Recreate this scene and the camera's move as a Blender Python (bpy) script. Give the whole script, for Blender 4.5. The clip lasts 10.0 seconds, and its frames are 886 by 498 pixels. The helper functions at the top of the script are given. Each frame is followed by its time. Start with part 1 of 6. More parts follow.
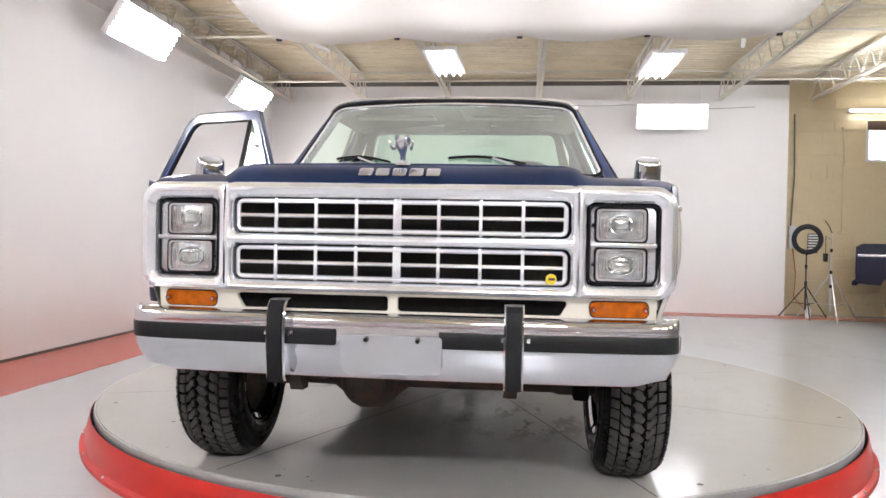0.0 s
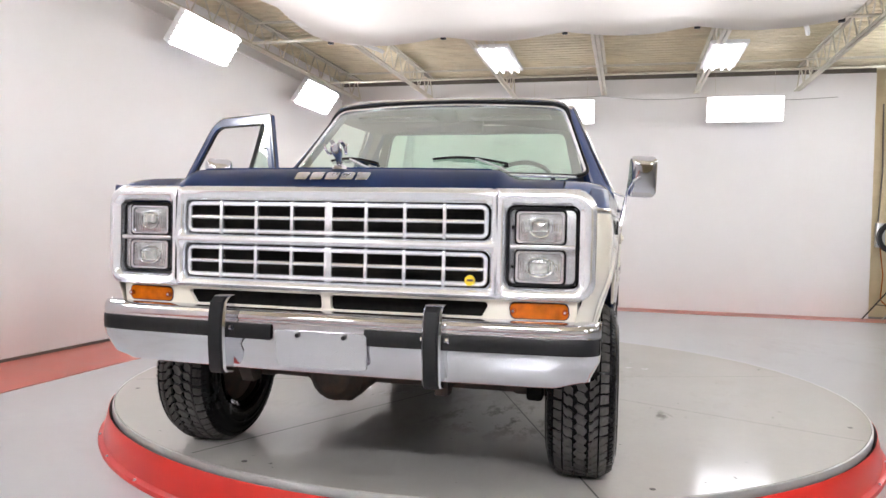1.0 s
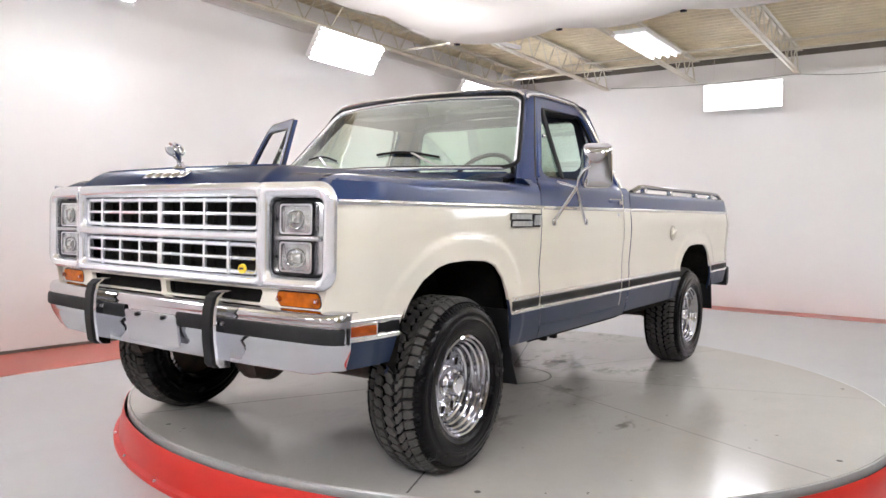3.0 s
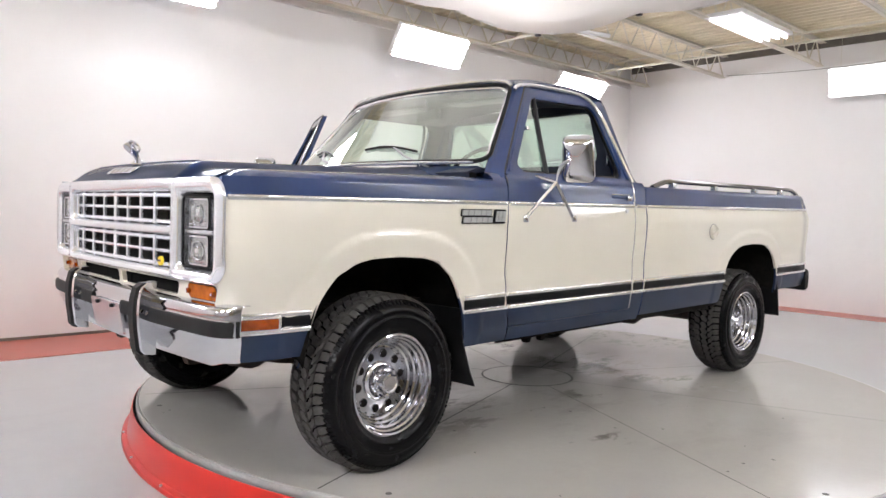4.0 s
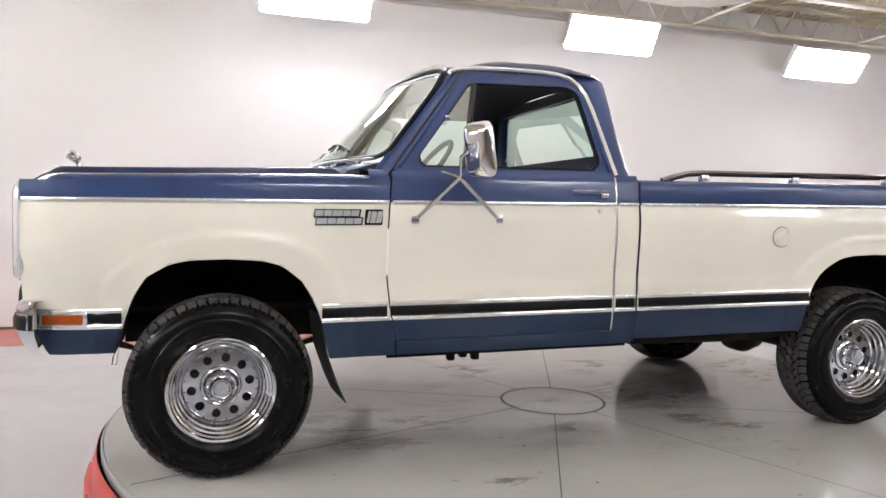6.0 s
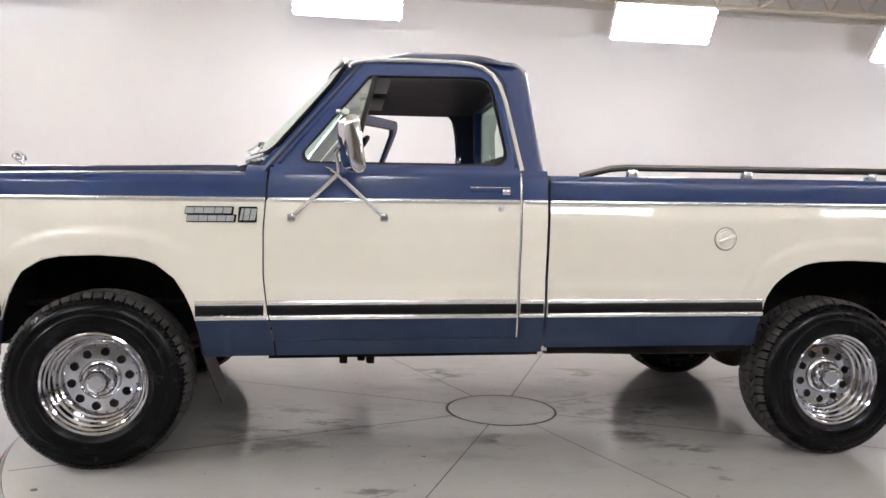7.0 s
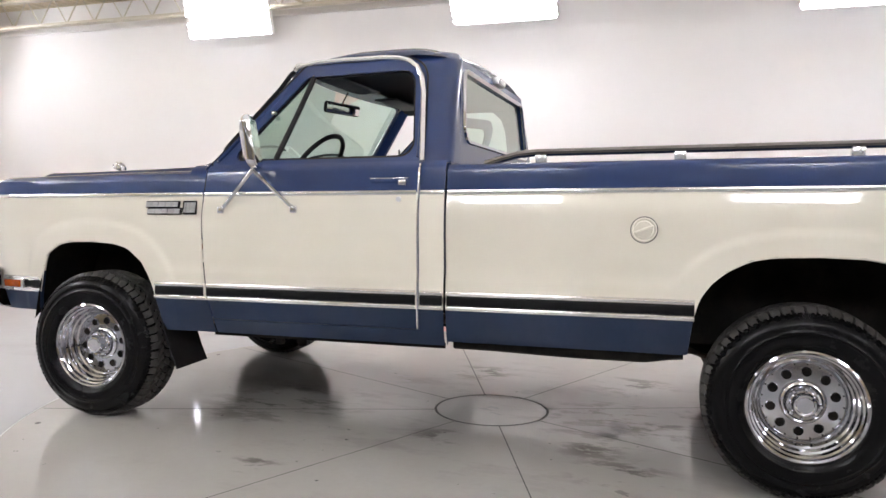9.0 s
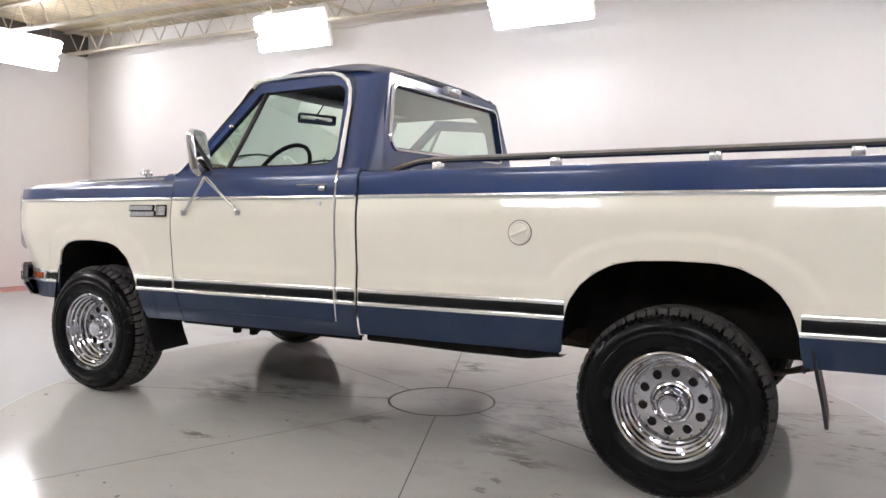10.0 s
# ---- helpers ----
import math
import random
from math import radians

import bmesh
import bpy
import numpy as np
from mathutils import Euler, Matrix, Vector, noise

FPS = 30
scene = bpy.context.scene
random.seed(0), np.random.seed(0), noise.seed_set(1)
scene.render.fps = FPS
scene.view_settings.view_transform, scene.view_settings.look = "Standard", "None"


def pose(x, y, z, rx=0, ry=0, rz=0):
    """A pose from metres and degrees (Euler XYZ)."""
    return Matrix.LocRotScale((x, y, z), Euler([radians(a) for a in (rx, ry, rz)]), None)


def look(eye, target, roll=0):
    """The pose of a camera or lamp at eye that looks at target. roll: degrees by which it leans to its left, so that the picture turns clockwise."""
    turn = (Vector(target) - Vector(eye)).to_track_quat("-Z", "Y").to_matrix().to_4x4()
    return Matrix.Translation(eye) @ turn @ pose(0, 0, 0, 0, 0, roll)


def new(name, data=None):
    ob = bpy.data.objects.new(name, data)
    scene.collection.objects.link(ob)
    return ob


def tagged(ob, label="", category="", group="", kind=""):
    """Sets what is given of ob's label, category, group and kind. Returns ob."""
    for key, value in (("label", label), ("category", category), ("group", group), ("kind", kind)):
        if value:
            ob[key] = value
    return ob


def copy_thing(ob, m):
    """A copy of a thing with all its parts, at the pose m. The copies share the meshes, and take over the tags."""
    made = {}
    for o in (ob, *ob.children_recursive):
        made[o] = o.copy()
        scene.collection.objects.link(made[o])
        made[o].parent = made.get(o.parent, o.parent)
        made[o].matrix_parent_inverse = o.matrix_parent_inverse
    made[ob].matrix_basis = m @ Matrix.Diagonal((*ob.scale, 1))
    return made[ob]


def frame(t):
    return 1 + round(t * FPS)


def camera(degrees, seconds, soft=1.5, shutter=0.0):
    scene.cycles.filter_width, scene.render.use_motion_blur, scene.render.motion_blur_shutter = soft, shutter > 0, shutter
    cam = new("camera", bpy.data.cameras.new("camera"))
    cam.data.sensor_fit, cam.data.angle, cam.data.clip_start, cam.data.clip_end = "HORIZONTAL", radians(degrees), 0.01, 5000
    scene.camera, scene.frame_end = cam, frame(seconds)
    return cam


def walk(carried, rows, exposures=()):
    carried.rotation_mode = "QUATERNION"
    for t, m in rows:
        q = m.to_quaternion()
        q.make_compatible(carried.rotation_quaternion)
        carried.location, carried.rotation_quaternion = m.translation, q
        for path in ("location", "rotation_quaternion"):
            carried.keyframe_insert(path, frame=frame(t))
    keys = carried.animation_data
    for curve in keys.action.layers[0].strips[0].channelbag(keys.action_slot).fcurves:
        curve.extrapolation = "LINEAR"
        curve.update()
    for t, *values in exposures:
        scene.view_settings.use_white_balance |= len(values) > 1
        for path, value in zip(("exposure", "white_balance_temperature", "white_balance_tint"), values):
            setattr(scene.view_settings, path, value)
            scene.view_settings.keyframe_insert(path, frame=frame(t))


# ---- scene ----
cam = camera(62.5, 10.0)
PATH = [
    (0, (0.446, -3.295, 1.005), (0.222, -1.308, 0.977), 1.1),
    (0.5, (0.718, -3.289, 1.024), (0.382, -1.318, 0.988), 1.3),
    (1, (1.058, -3.267, 1.039), (0.572, -1.328, 0.993), 1.3),
    (1.5, (1.45, -3.186, 1.031), (0.787, -1.299, 0.987), 1.2),
    (2, (1.87, -3.054, 1.047), (1.037, -1.237, 0.99), 1.4),
    (2.5, (2.3, -2.835, 1.05), (1.3, -1.104, 0.987), 1.2),
    (4, (3.347, -1.919, 1.086), (1.887, -0.556, 0.991), 1.7),
    (4.5, (3.563, -1.487, 1.099), (1.935, -0.331, 0.991), 1.8),
    (5, (3.79, -1.034, 1.113), (2.031, -0.09, 0.999), 1.7),
    (6.5, (4.113, 0.532, 1.13), (2.16, 0.949, 1.019), 1.4),
    (7, (4.131, 1.053, 1.139), (2.15, 1.298, 1.022), 1.5),
    (7.5, (4.1, 1.514, 1.112), (2.105, 1.593, 1.008), 1.3),
    (8, (4.066, 1.939, 1.125), (2.075, 1.792, 1.009), 1.2),
    (8.5, (4.037, 2.403, 1.087), (2.08, 2.0, 0.985), 0.9),
    (9, (3.969, 2.871, 1.1), (2.072, 2.247, 0.987), 0.8),
    (9.5, (3.907, 3.365, 1.104), (2.072, 2.578, 0.994), 0.8),
    (10, (3.815, 3.865, 1.135), (2.054, 2.924, 1.014), 0.7),
]
walk(cam, [(t, look(eye, target, roll)) for t, eye, target, roll in PATH])

# ---------------------------------------------------------------- world and exposure
world = bpy.data.worlds.new("world")
scene.world = world
world.use_nodes = True
world.node_tree.nodes["Background"].inputs["Color"].default_value = (0.75, 0.8, 0.9, 1)
world.node_tree.nodes["Background"].inputs["Strength"].default_value = 0.15
scene.view_settings.exposure = 1.21
TUBE_POWER = 2.5         # radiance of the tubes before the back wall
WEST_POWER = 11.0        # radiance of the tubes of the long wall
KEY_POWER = 13.5         # radiance of the unseen hall side lights, turned up as fill
FRONT_FILL_POWER = 36.0       # radiance of the unseen fill lights added before the front wall
HALL_POWER = 2.6        # radiance of the hall's ceiling fixtures and the fill lights over the canopy

# ---------------------------------------------------------------- materials
def material(name, base, rough=0.5, metal=0.0, coat=0.0, vary=0.0, scale=6.0, fine=60.0, bump=0.0, dirt=None, dirt_amount=0.0,
             emit=0.0, flake=0.0, rough_vary=0.0, island=0.0, stretch=(1, 1, 1), spec=0.5, coat_rough=0.04):
    m = bpy.data.materials.new(name)
    m.use_nodes = True
    t = m.node_tree
    b = t.nodes["Principled BSDF"]
    b.inputs["Roughness"].default_value = rough
    b.inputs["Metallic"].default_value = metal
    b.inputs["Specular IOR Level"].default_value = spec
    b.inputs["Coat Weight"].default_value = coat
    b.inputs["Coat Roughness"].default_value = coat_rough
    b.inputs["Base Color"].default_value = (*base, 1)
    if emit:
        b.inputs["Emission Color"].default_value = (*base, 1)
        b.inputs["Emission Strength"].default_value = emit
    if vary or bump or dirt or rough_vary or flake or island:
        co = t.nodes.new("ShaderNodeTexCoord")
        mp = t.nodes.new("ShaderNodeMapping")
        mp.inputs["Scale"].default_value = stretch
        t.links.new(co.outputs["Object"], mp.inputs["Vector"])

        def noise_node(s, detail=4.0, roughness=0.55):
            n = t.nodes.new("ShaderNodeTexNoise")
            n.inputs["Scale"].default_value, n.inputs["Detail"].default_value, n.inputs["Roughness"].default_value = s, detail, roughness
            t.links.new(mp.outputs["Vector"], n.inputs["Vector"])
            return n.outputs["Fac"]

        def ramp(fac, lo, hi, a=0.0, c=1.0):
            r = t.nodes.new("ShaderNodeMapRange")
            for key, v in (("From Min", lo), ("From Max", hi), ("To Min", a), ("To Max", c)):
                r.inputs[key].default_value = v
            t.links.new(fac, r.inputs["Value"])
            return r.outputs["Result"]

        def mix(fac, ca, cb, blend="MIX"):
            x = t.nodes.new("ShaderNodeMix")
            x.data_type, x.blend_type = "RGBA", blend
            for sock, v in ((x.inputs[0], fac), (x.inputs[6], ca), (x.inputs[7], cb)):
                if isinstance(v, (int, float)):
                    sock.default_value = v
                elif isinstance(v, tuple):
                    sock.default_value = (*v, 1)
                else:
                    t.links.new(v, sock)
            return x.outputs[2]

        large, small = noise_node(scale), noise_node(fine, 3.0)
        colour = tuple(base)
        if vary:
            colour = mix(ramp(large, 0.3, 0.7), tuple(c * (1 - vary) for c in base), tuple(min(1, c * (1 + vary)) for c in base))
            colour = mix(ramp(small, 0.35, 0.65, 0, 0.5), colour, tuple(c * (1 - 0.8 * vary) for c in base))
        if flake:
            colour = mix(ramp(noise_node(900, 1.0), 0.5, 0.75, 0, flake), colour, tuple(min(1, c * 2.4 + 0.01) for c in base))
        if island:
            g = t.nodes.new("ShaderNodeNewGeometry")
            colour = mix(ramp(g.outputs["Random Per Island"], 0, 1, 0, island), colour, tuple(c * 0.5 for c in base))
        if dirt:
            spots = noise_node(scale * 0.6, 8.0, 0.7)
            colour = mix(ramp(spots, 0.46, 0.80, 0, dirt_amount), colour, tuple(dirt))
        if not isinstance(colour, tuple):
            t.links.new(colour, b.inputs["Base Color"])
        if rough_vary:
            t.links.new(ramp(large, 0.3, 0.7, max(0, rough - rough_vary), rough + rough_vary), b.inputs["Roughness"])
        if bump:
            n = t.nodes.new("ShaderNodeBump")
            n.inputs["Strength"].default_value, n.inputs["Distance"].default_value = 0.35, bump
            t.links.new(small, n.inputs["Height"])
            t.links.new(n.outputs["Normal"], b.inputs["Normal"])
    return m


def glass_material(name, tint, rough=0.0):
    """Thin pane: mostly clear, with the gloss of glass."""
    m = bpy.data.materials.new(name)
    m.use_nodes = True
    t = m.node_tree
    t.nodes.remove(t.nodes["Principled BSDF"])
    out = t.nodes["Material Output"]
    a, g, x, f = (t.nodes.new(k) for k in ("ShaderNodeBsdfTransparent", "ShaderNodeBsdfGlossy", "ShaderNodeMixShader", "ShaderNodeLayerWeight"))
    power, scale_ = t.nodes.new("ShaderNodeMath"), t.nodes.new("ShaderNodeMath")
    power.operation, scale_.operation = "POWER", "MULTIPLY_ADD"
    power.inputs[1].default_value = 3.0
    scale_.inputs[1].default_value, scale_.inputs[2].default_value = 0.66, 0.27
    a.inputs["Color"].default_value = (*tint, 1)
    g.inputs["Roughness"].default_value = rough
    g.inputs["Color"].default_value = (0.95, 1.0, 0.93, 1)
    f.inputs["Blend"].default_value = 0.5
    t.links.new(f.outputs["Facing"], power.inputs[0])
    t.links.new(power.outputs[0], scale_.inputs[0])
    t.links.new(scale_.outputs[0], x.inputs[0])
    t.links.new(a.outputs["BSDF"], x.inputs[1])
    t.links.new(g.outputs["BSDF"], x.inputs[2])
    t.links.new(x.outputs["Shader"], out.inputs["Surface"])
    return m


M_BLUE = material("blue_paint", (0.0092, 0.0285, 0.107), 0.38, 0.0, 0.95, vary=0.05, scale=3, flake=0.35, spec=0.18, coat_rough=0.17)
M_BLUE_LOW = material("blue_paint_dull", (0.013, 0.025, 0.058), 0.42, 0.0, 0.3, vary=0.08, scale=5, dirt=(0.08, 0.08, 0.09), dirt_amount=0.12, spec=0.2)
M_CREAM = material("cream_paint", (0.76, 0.715, 0.615), 0.40, 0.0, 1.0, vary=0.012, scale=2, spec=0.2)
M_CHROME = material("chrome", (0.655, 0.66, 0.70), 0.055, 1.0, rough_vary=0.02, scale=8)
M_WHEEL = material("wheel_chrome", (0.53, 0.535, 0.565), 0.075, 1.0, rough_vary=0.03, scale=9, fine=35, bump=0.0007)
M_SILVER = material("polished_aluminium", (0.87, 0.885, 0.93), 0.18, 0.74, rough_vary=0.04, scale=7)
M_MOULD = material("bright_moulding", (0.78, 0.775, 0.77), 0.17, 0.8, rough_vary=0.04, scale=5, vary=0.06)
M_BADGE = material("badge_silver", (0.46, 0.46, 0.46), 0.35, 0.3, vary=0.2, scale=60)
M_PLATE = material("plate_metal", (0.60, 0.60, 0.64), 0.24, 0.85, vary=0.05)
M_SATIN = material("satin_silver", (0.62, 0.62, 0.64), 0.33, 0.7, vary=0.05)
M_BLACK = material("black_rubber", (0.010, 0.010, 0.011), 0.5, vary=0.2, scale=20, bump=0.0006, spec=0.25)
M_BLACKSTRIPE = material("black_vinyl", (0.006, 0.006, 0.007), 0.40, vary=0.1, spec=0.15)
M_TYRE = material("tyre_sidewall", (0.0045, 0.0045, 0.005), 0.25, vary=0.1, scale=12, rough_vary=0.04, spec=0.14)
M_TREAD = material("tyre_tread", (0.068, 0.064, 0.061), 0.8, vary=0.25, scale=25, bump=0.001, dirt=(0.055, 0.05, 0.046), dirt_amount=0.5, spec=0.2)
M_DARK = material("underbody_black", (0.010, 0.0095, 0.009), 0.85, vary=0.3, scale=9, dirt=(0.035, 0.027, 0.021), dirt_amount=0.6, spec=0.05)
M_RUST = material("rusty_steel", (0.042, 0.031, 0.025), 0.75, 0.2, vary=0.4, scale=14, bump=0.001, dirt=(0.14, 0.06, 0.03), dirt_amount=0.5)
M_AMBER = material("amber_lens", (0.47, 0.105, 0.002), 0.15, 0.0, 0.3, spec=0.2, vary=0.35, scale=30, fine=120, bump=0.0008)
M_AMBER_DARK = material("dark_amber_lens", (0.30, 0.050, 0.004), 0.2, 0.0, 0.3, vary=0.3, scale=30, fine=120, bump=0.0008)
M_RED_LENS = material("red_lens", (0.5, 0.02, 0.015), 0.12, 0.0, 1.0)
M_LENS = material("headlamp_lens", (0.50, 0.515, 0.53), 0.15, 0.8, 1.0, vary=0.5, scale=16, fine=60)
M_BEZEL = material("bright_bezel", (0.58, 0.58, 0.60), 0.24, 0.75, vary=0.08, scale=14)
M_CORE = material("headlamp_core", (0.62, 0.63, 0.62), 0.10, 0.7, 1.0, vary=0.3, scale=30)
M_GLASS = glass_material("tinted_glass", (0.66, 0.84, 0.75))
M_MIRROR = material("mirror", (0.9, 0.9, 0.9), 0.015, 1.0)
M_CLOTH_IN = material("interior_vinyl_dark", (0.012, 0.018, 0.04), 0.55, vary=0.2, scale=12)
M_SEAT = material("seat_vinyl", (0.02, 0.03, 0.07), 0.5, vary=0.2, scale=12, bump=0.001)
M_VISOR = material("visor_vinyl", (0.14, 0.145, 0.155), 0.5, vary=0.15, scale=9)
M_HEADLINER = material("headliner", (0.035, 0.037, 0.045), 0.6, vary=0.2, scale=6, spec=0.2)


def panel_waves(m, scale_, depth):
    """The slight unevenness of old sheet metal under gloss paint."""
    t = m.node_tree
    co, n, bp = (t.nodes.new(k) for k in ("ShaderNodeTexCoord", "ShaderNodeTexNoise", "ShaderNodeBump"))
    n.inputs["Scale"].default_value, n.inputs["Detail"].default_value = scale_, 1.5
    bp.inputs["Strength"].default_value, bp.inputs["Distance"].default_value = 1.0, depth
    t.links.new(co.outputs["Object"], n.inputs["Vector"])
    t.links.new(n.outputs["Fac"], bp.inputs["Height"])
    for key in ("Normal", "Coat Normal"):
        t.links.new(bp.outputs["Normal"], t.nodes["Principled BSDF"].inputs[key])


panel_waves(M_CREAM, 3.2, 0.0022)
panel_waves(M_BLUE, 3.0, 0.0014)
panel_waves(M_BLUE_LOW, 4.0, 0.0016)
M_YELLOW = material("yellow_sticker", (0.85, 0.62, 0.03), 0.4)
M_WALL = material("white_wall_paint", (0.86, 0.845, 0.84), 0.62, vary=0.015, scale=0.5, fine=14, bump=0.0012, dirt=(0.68, 0.66, 0.65), dirt_amount=0.12)
M_RAIL = material("dark_rail_chrome", (0.26, 0.25, 0.245), 0.10, 1.0, vary=0.1)
M_HALLBACK = material("hall_wall_paint", (0.52, 0.49, 0.44), 0.7, vary=0.1, scale=1.5, bump=0.002, dirt=(0.36, 0.33, 0.28), dirt_amount=0.3)
M_YWALL = material("cream_block_paint", (0.70, 0.58, 0.37), 0.6, vary=0.06, scale=2, bump=0.002, dirt=(0.4, 0.31, 0.18), dirt_amount=0.3)
M_DECK = material("roof_deck", (0.79, 0.71, 0.53), 0.5, 0.1, vary=0.1, scale=2, dirt=(0.30, 0.24, 0.15), dirt_amount=0.3)
M_JOIST = material("joist_paint", (0.68, 0.64, 0.54), 0.5, vary=0.08, scale=6)
M_STEEL_DARK = material("dark_beam", (0.16, 0.14, 0.12), 0.6, vary=0.2, scale=5)
M_FABRIC = material("white_fabric", (0.80, 0.775, 0.755), 0.9, vary=0.03, scale=2, bump=0.002)
nt = M_FABRIC.node_tree
through_light, blend = nt.nodes.new("ShaderNodeBsdfTranslucent"), nt.nodes.new("ShaderNodeMixShader")
through_light.inputs["Color"].default_value = (0.86, 0.84, 0.82, 1)
blend.inputs[0].default_value = 0.36
nt.links.new(nt.nodes["Principled BSDF"].outputs["BSDF"], blend.inputs[1])
nt.links.new(through_light.outputs["BSDF"], blend.inputs[2])
nt.links.new(blend.outputs["Shader"], nt.nodes["Material Output"].inputs["Surface"])
M_FLOOR = material("grey_floor_coating", (0.47, 0.472, 0.485), 0.24, vary=0.03, scale=0.7, fine=9)
M_REDLINE = material("red_floor_paint", (0.47, 0.115, 0.085), 0.32, vary=0.1, scale=3, rough_vary=0.03, dirt=(0.36, 0.12, 0.1), dirt_amount=0.15)
M_TABLE = material("turntable_coating", (0.48, 0.462, 0.435), 0.13, spec=0.85, vary=0.03, scale=1.3, fine=30, rough_vary=0.03, dirt=(0.38, 0.37, 0.35), dirt_amount=0.25)
def deck_mottle(m, centre, reach, colour, amount, grain=4.2, lo=0.53, hi=0.66):
    """Scuffs, smears and other mottled colour mixed into the coating round a place."""
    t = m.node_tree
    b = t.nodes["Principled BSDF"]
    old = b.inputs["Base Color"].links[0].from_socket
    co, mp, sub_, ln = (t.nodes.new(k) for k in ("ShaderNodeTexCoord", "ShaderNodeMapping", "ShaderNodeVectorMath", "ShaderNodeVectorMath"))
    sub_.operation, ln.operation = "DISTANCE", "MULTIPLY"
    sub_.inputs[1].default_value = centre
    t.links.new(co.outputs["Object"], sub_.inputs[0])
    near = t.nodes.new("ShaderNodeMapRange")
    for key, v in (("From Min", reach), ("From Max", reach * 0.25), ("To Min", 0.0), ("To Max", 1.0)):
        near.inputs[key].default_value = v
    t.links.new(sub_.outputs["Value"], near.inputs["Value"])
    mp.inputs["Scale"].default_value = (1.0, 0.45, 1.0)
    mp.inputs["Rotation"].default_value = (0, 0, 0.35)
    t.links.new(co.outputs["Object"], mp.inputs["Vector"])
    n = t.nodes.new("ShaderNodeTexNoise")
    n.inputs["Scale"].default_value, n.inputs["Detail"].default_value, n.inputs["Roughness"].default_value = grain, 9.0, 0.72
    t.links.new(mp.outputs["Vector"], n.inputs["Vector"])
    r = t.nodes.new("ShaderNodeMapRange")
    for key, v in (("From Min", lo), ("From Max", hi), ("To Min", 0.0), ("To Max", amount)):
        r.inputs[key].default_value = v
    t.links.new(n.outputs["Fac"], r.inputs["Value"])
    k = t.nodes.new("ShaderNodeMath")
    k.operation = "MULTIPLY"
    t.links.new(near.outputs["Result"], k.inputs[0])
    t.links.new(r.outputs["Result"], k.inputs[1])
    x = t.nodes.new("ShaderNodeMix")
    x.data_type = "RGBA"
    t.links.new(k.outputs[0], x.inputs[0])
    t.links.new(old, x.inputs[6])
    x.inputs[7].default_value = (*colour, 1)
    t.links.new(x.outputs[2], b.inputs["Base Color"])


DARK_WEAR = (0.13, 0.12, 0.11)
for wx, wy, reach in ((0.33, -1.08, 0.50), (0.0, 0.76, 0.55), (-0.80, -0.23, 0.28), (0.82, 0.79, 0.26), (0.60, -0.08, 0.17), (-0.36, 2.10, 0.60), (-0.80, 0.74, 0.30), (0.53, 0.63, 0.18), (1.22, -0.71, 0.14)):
    deck_mottle(M_TABLE, (wx, wy, 0.2), reach, DARK_WEAR, 0.75, 8.5, 0.50, 0.575)
# broad patchy darkening over most of the deck, strongest near its middle
deck_mottle(M_TABLE, (0.0, -0.1, 0.2), 2.3, (0.27, 0.255, 0.24), 0.38)
for wx, wy, reach in ((3.0, -1.2, 2.2), (-1.8, -2.0, 2.0), (-2.2, 4.8, 2.4), (3.4, 5.5, 2.2)):
    deck_mottle(M_FLOOR, (wx, wy, -0.2), reach, (0.33, 0.32, 0.315), 0.5, 2.2, 0.50, 0.75)
M_STAIN = material("floor_stain", (0.13, 0.12, 0.11), 0.3, vary=0.3, scale=12)
M_RIM = material("red_rim", (0.52, 0.020, 0.014), 0.30, 0.0, 0.15, spec=0.3, vary=0.04, scale=4, rough_vary=0.02)
M_EDGE = material("bare_steel_edge", (0.42, 0.42, 0.42), 0.34, 0.55, vary=0.12, scale=9, rough_vary=0.06)
M_SEAM = material("table_seam", (0.06, 0.055, 0.05), 0.6)
M_TUBE = material("fluorescent_tube", (0.957, 0.955, 1.0), 0.4, emit=TUBE_POWER)
M_TUBE_WEST = material("wall_fluorescent_tube", (0.957, 0.955, 1.0), 0.4, emit=WEST_POWER)
M_FILL_FRONT = material("front_fill_tube", (0.957, 0.955, 1.0), 0.4, emit=FRONT_FILL_POWER)
M_TUBE_KEY = material("bright_fluorescent_tube", (0.957, 0.955, 1.0), 0.4, emit=KEY_POWER)
M_HALL_FILL = material("hall_fill_tube", (0.965, 0.955, 0.98), 0.4, emit=HALL_POWER)
M_PAN = material("white_enamel", (0.85, 0.85, 0.85), 0.35)
M_BLACKMETAL = material("black_metal", (0.02, 0.02, 0.022), 0.4, 0.3)
M_SKYPANE = material("window_daylight", (0.9, 0.93, 1.0), 0.3, emit=3.0)
M_BROWN = material("brown_blind", (0.12, 0.075, 0.05), 0.7)
M_NAVY = material("navy_paint", (0.014, 0.014, 0.034), 0.4, 0.0, 0.4, vary=0.05, spec=0.2)


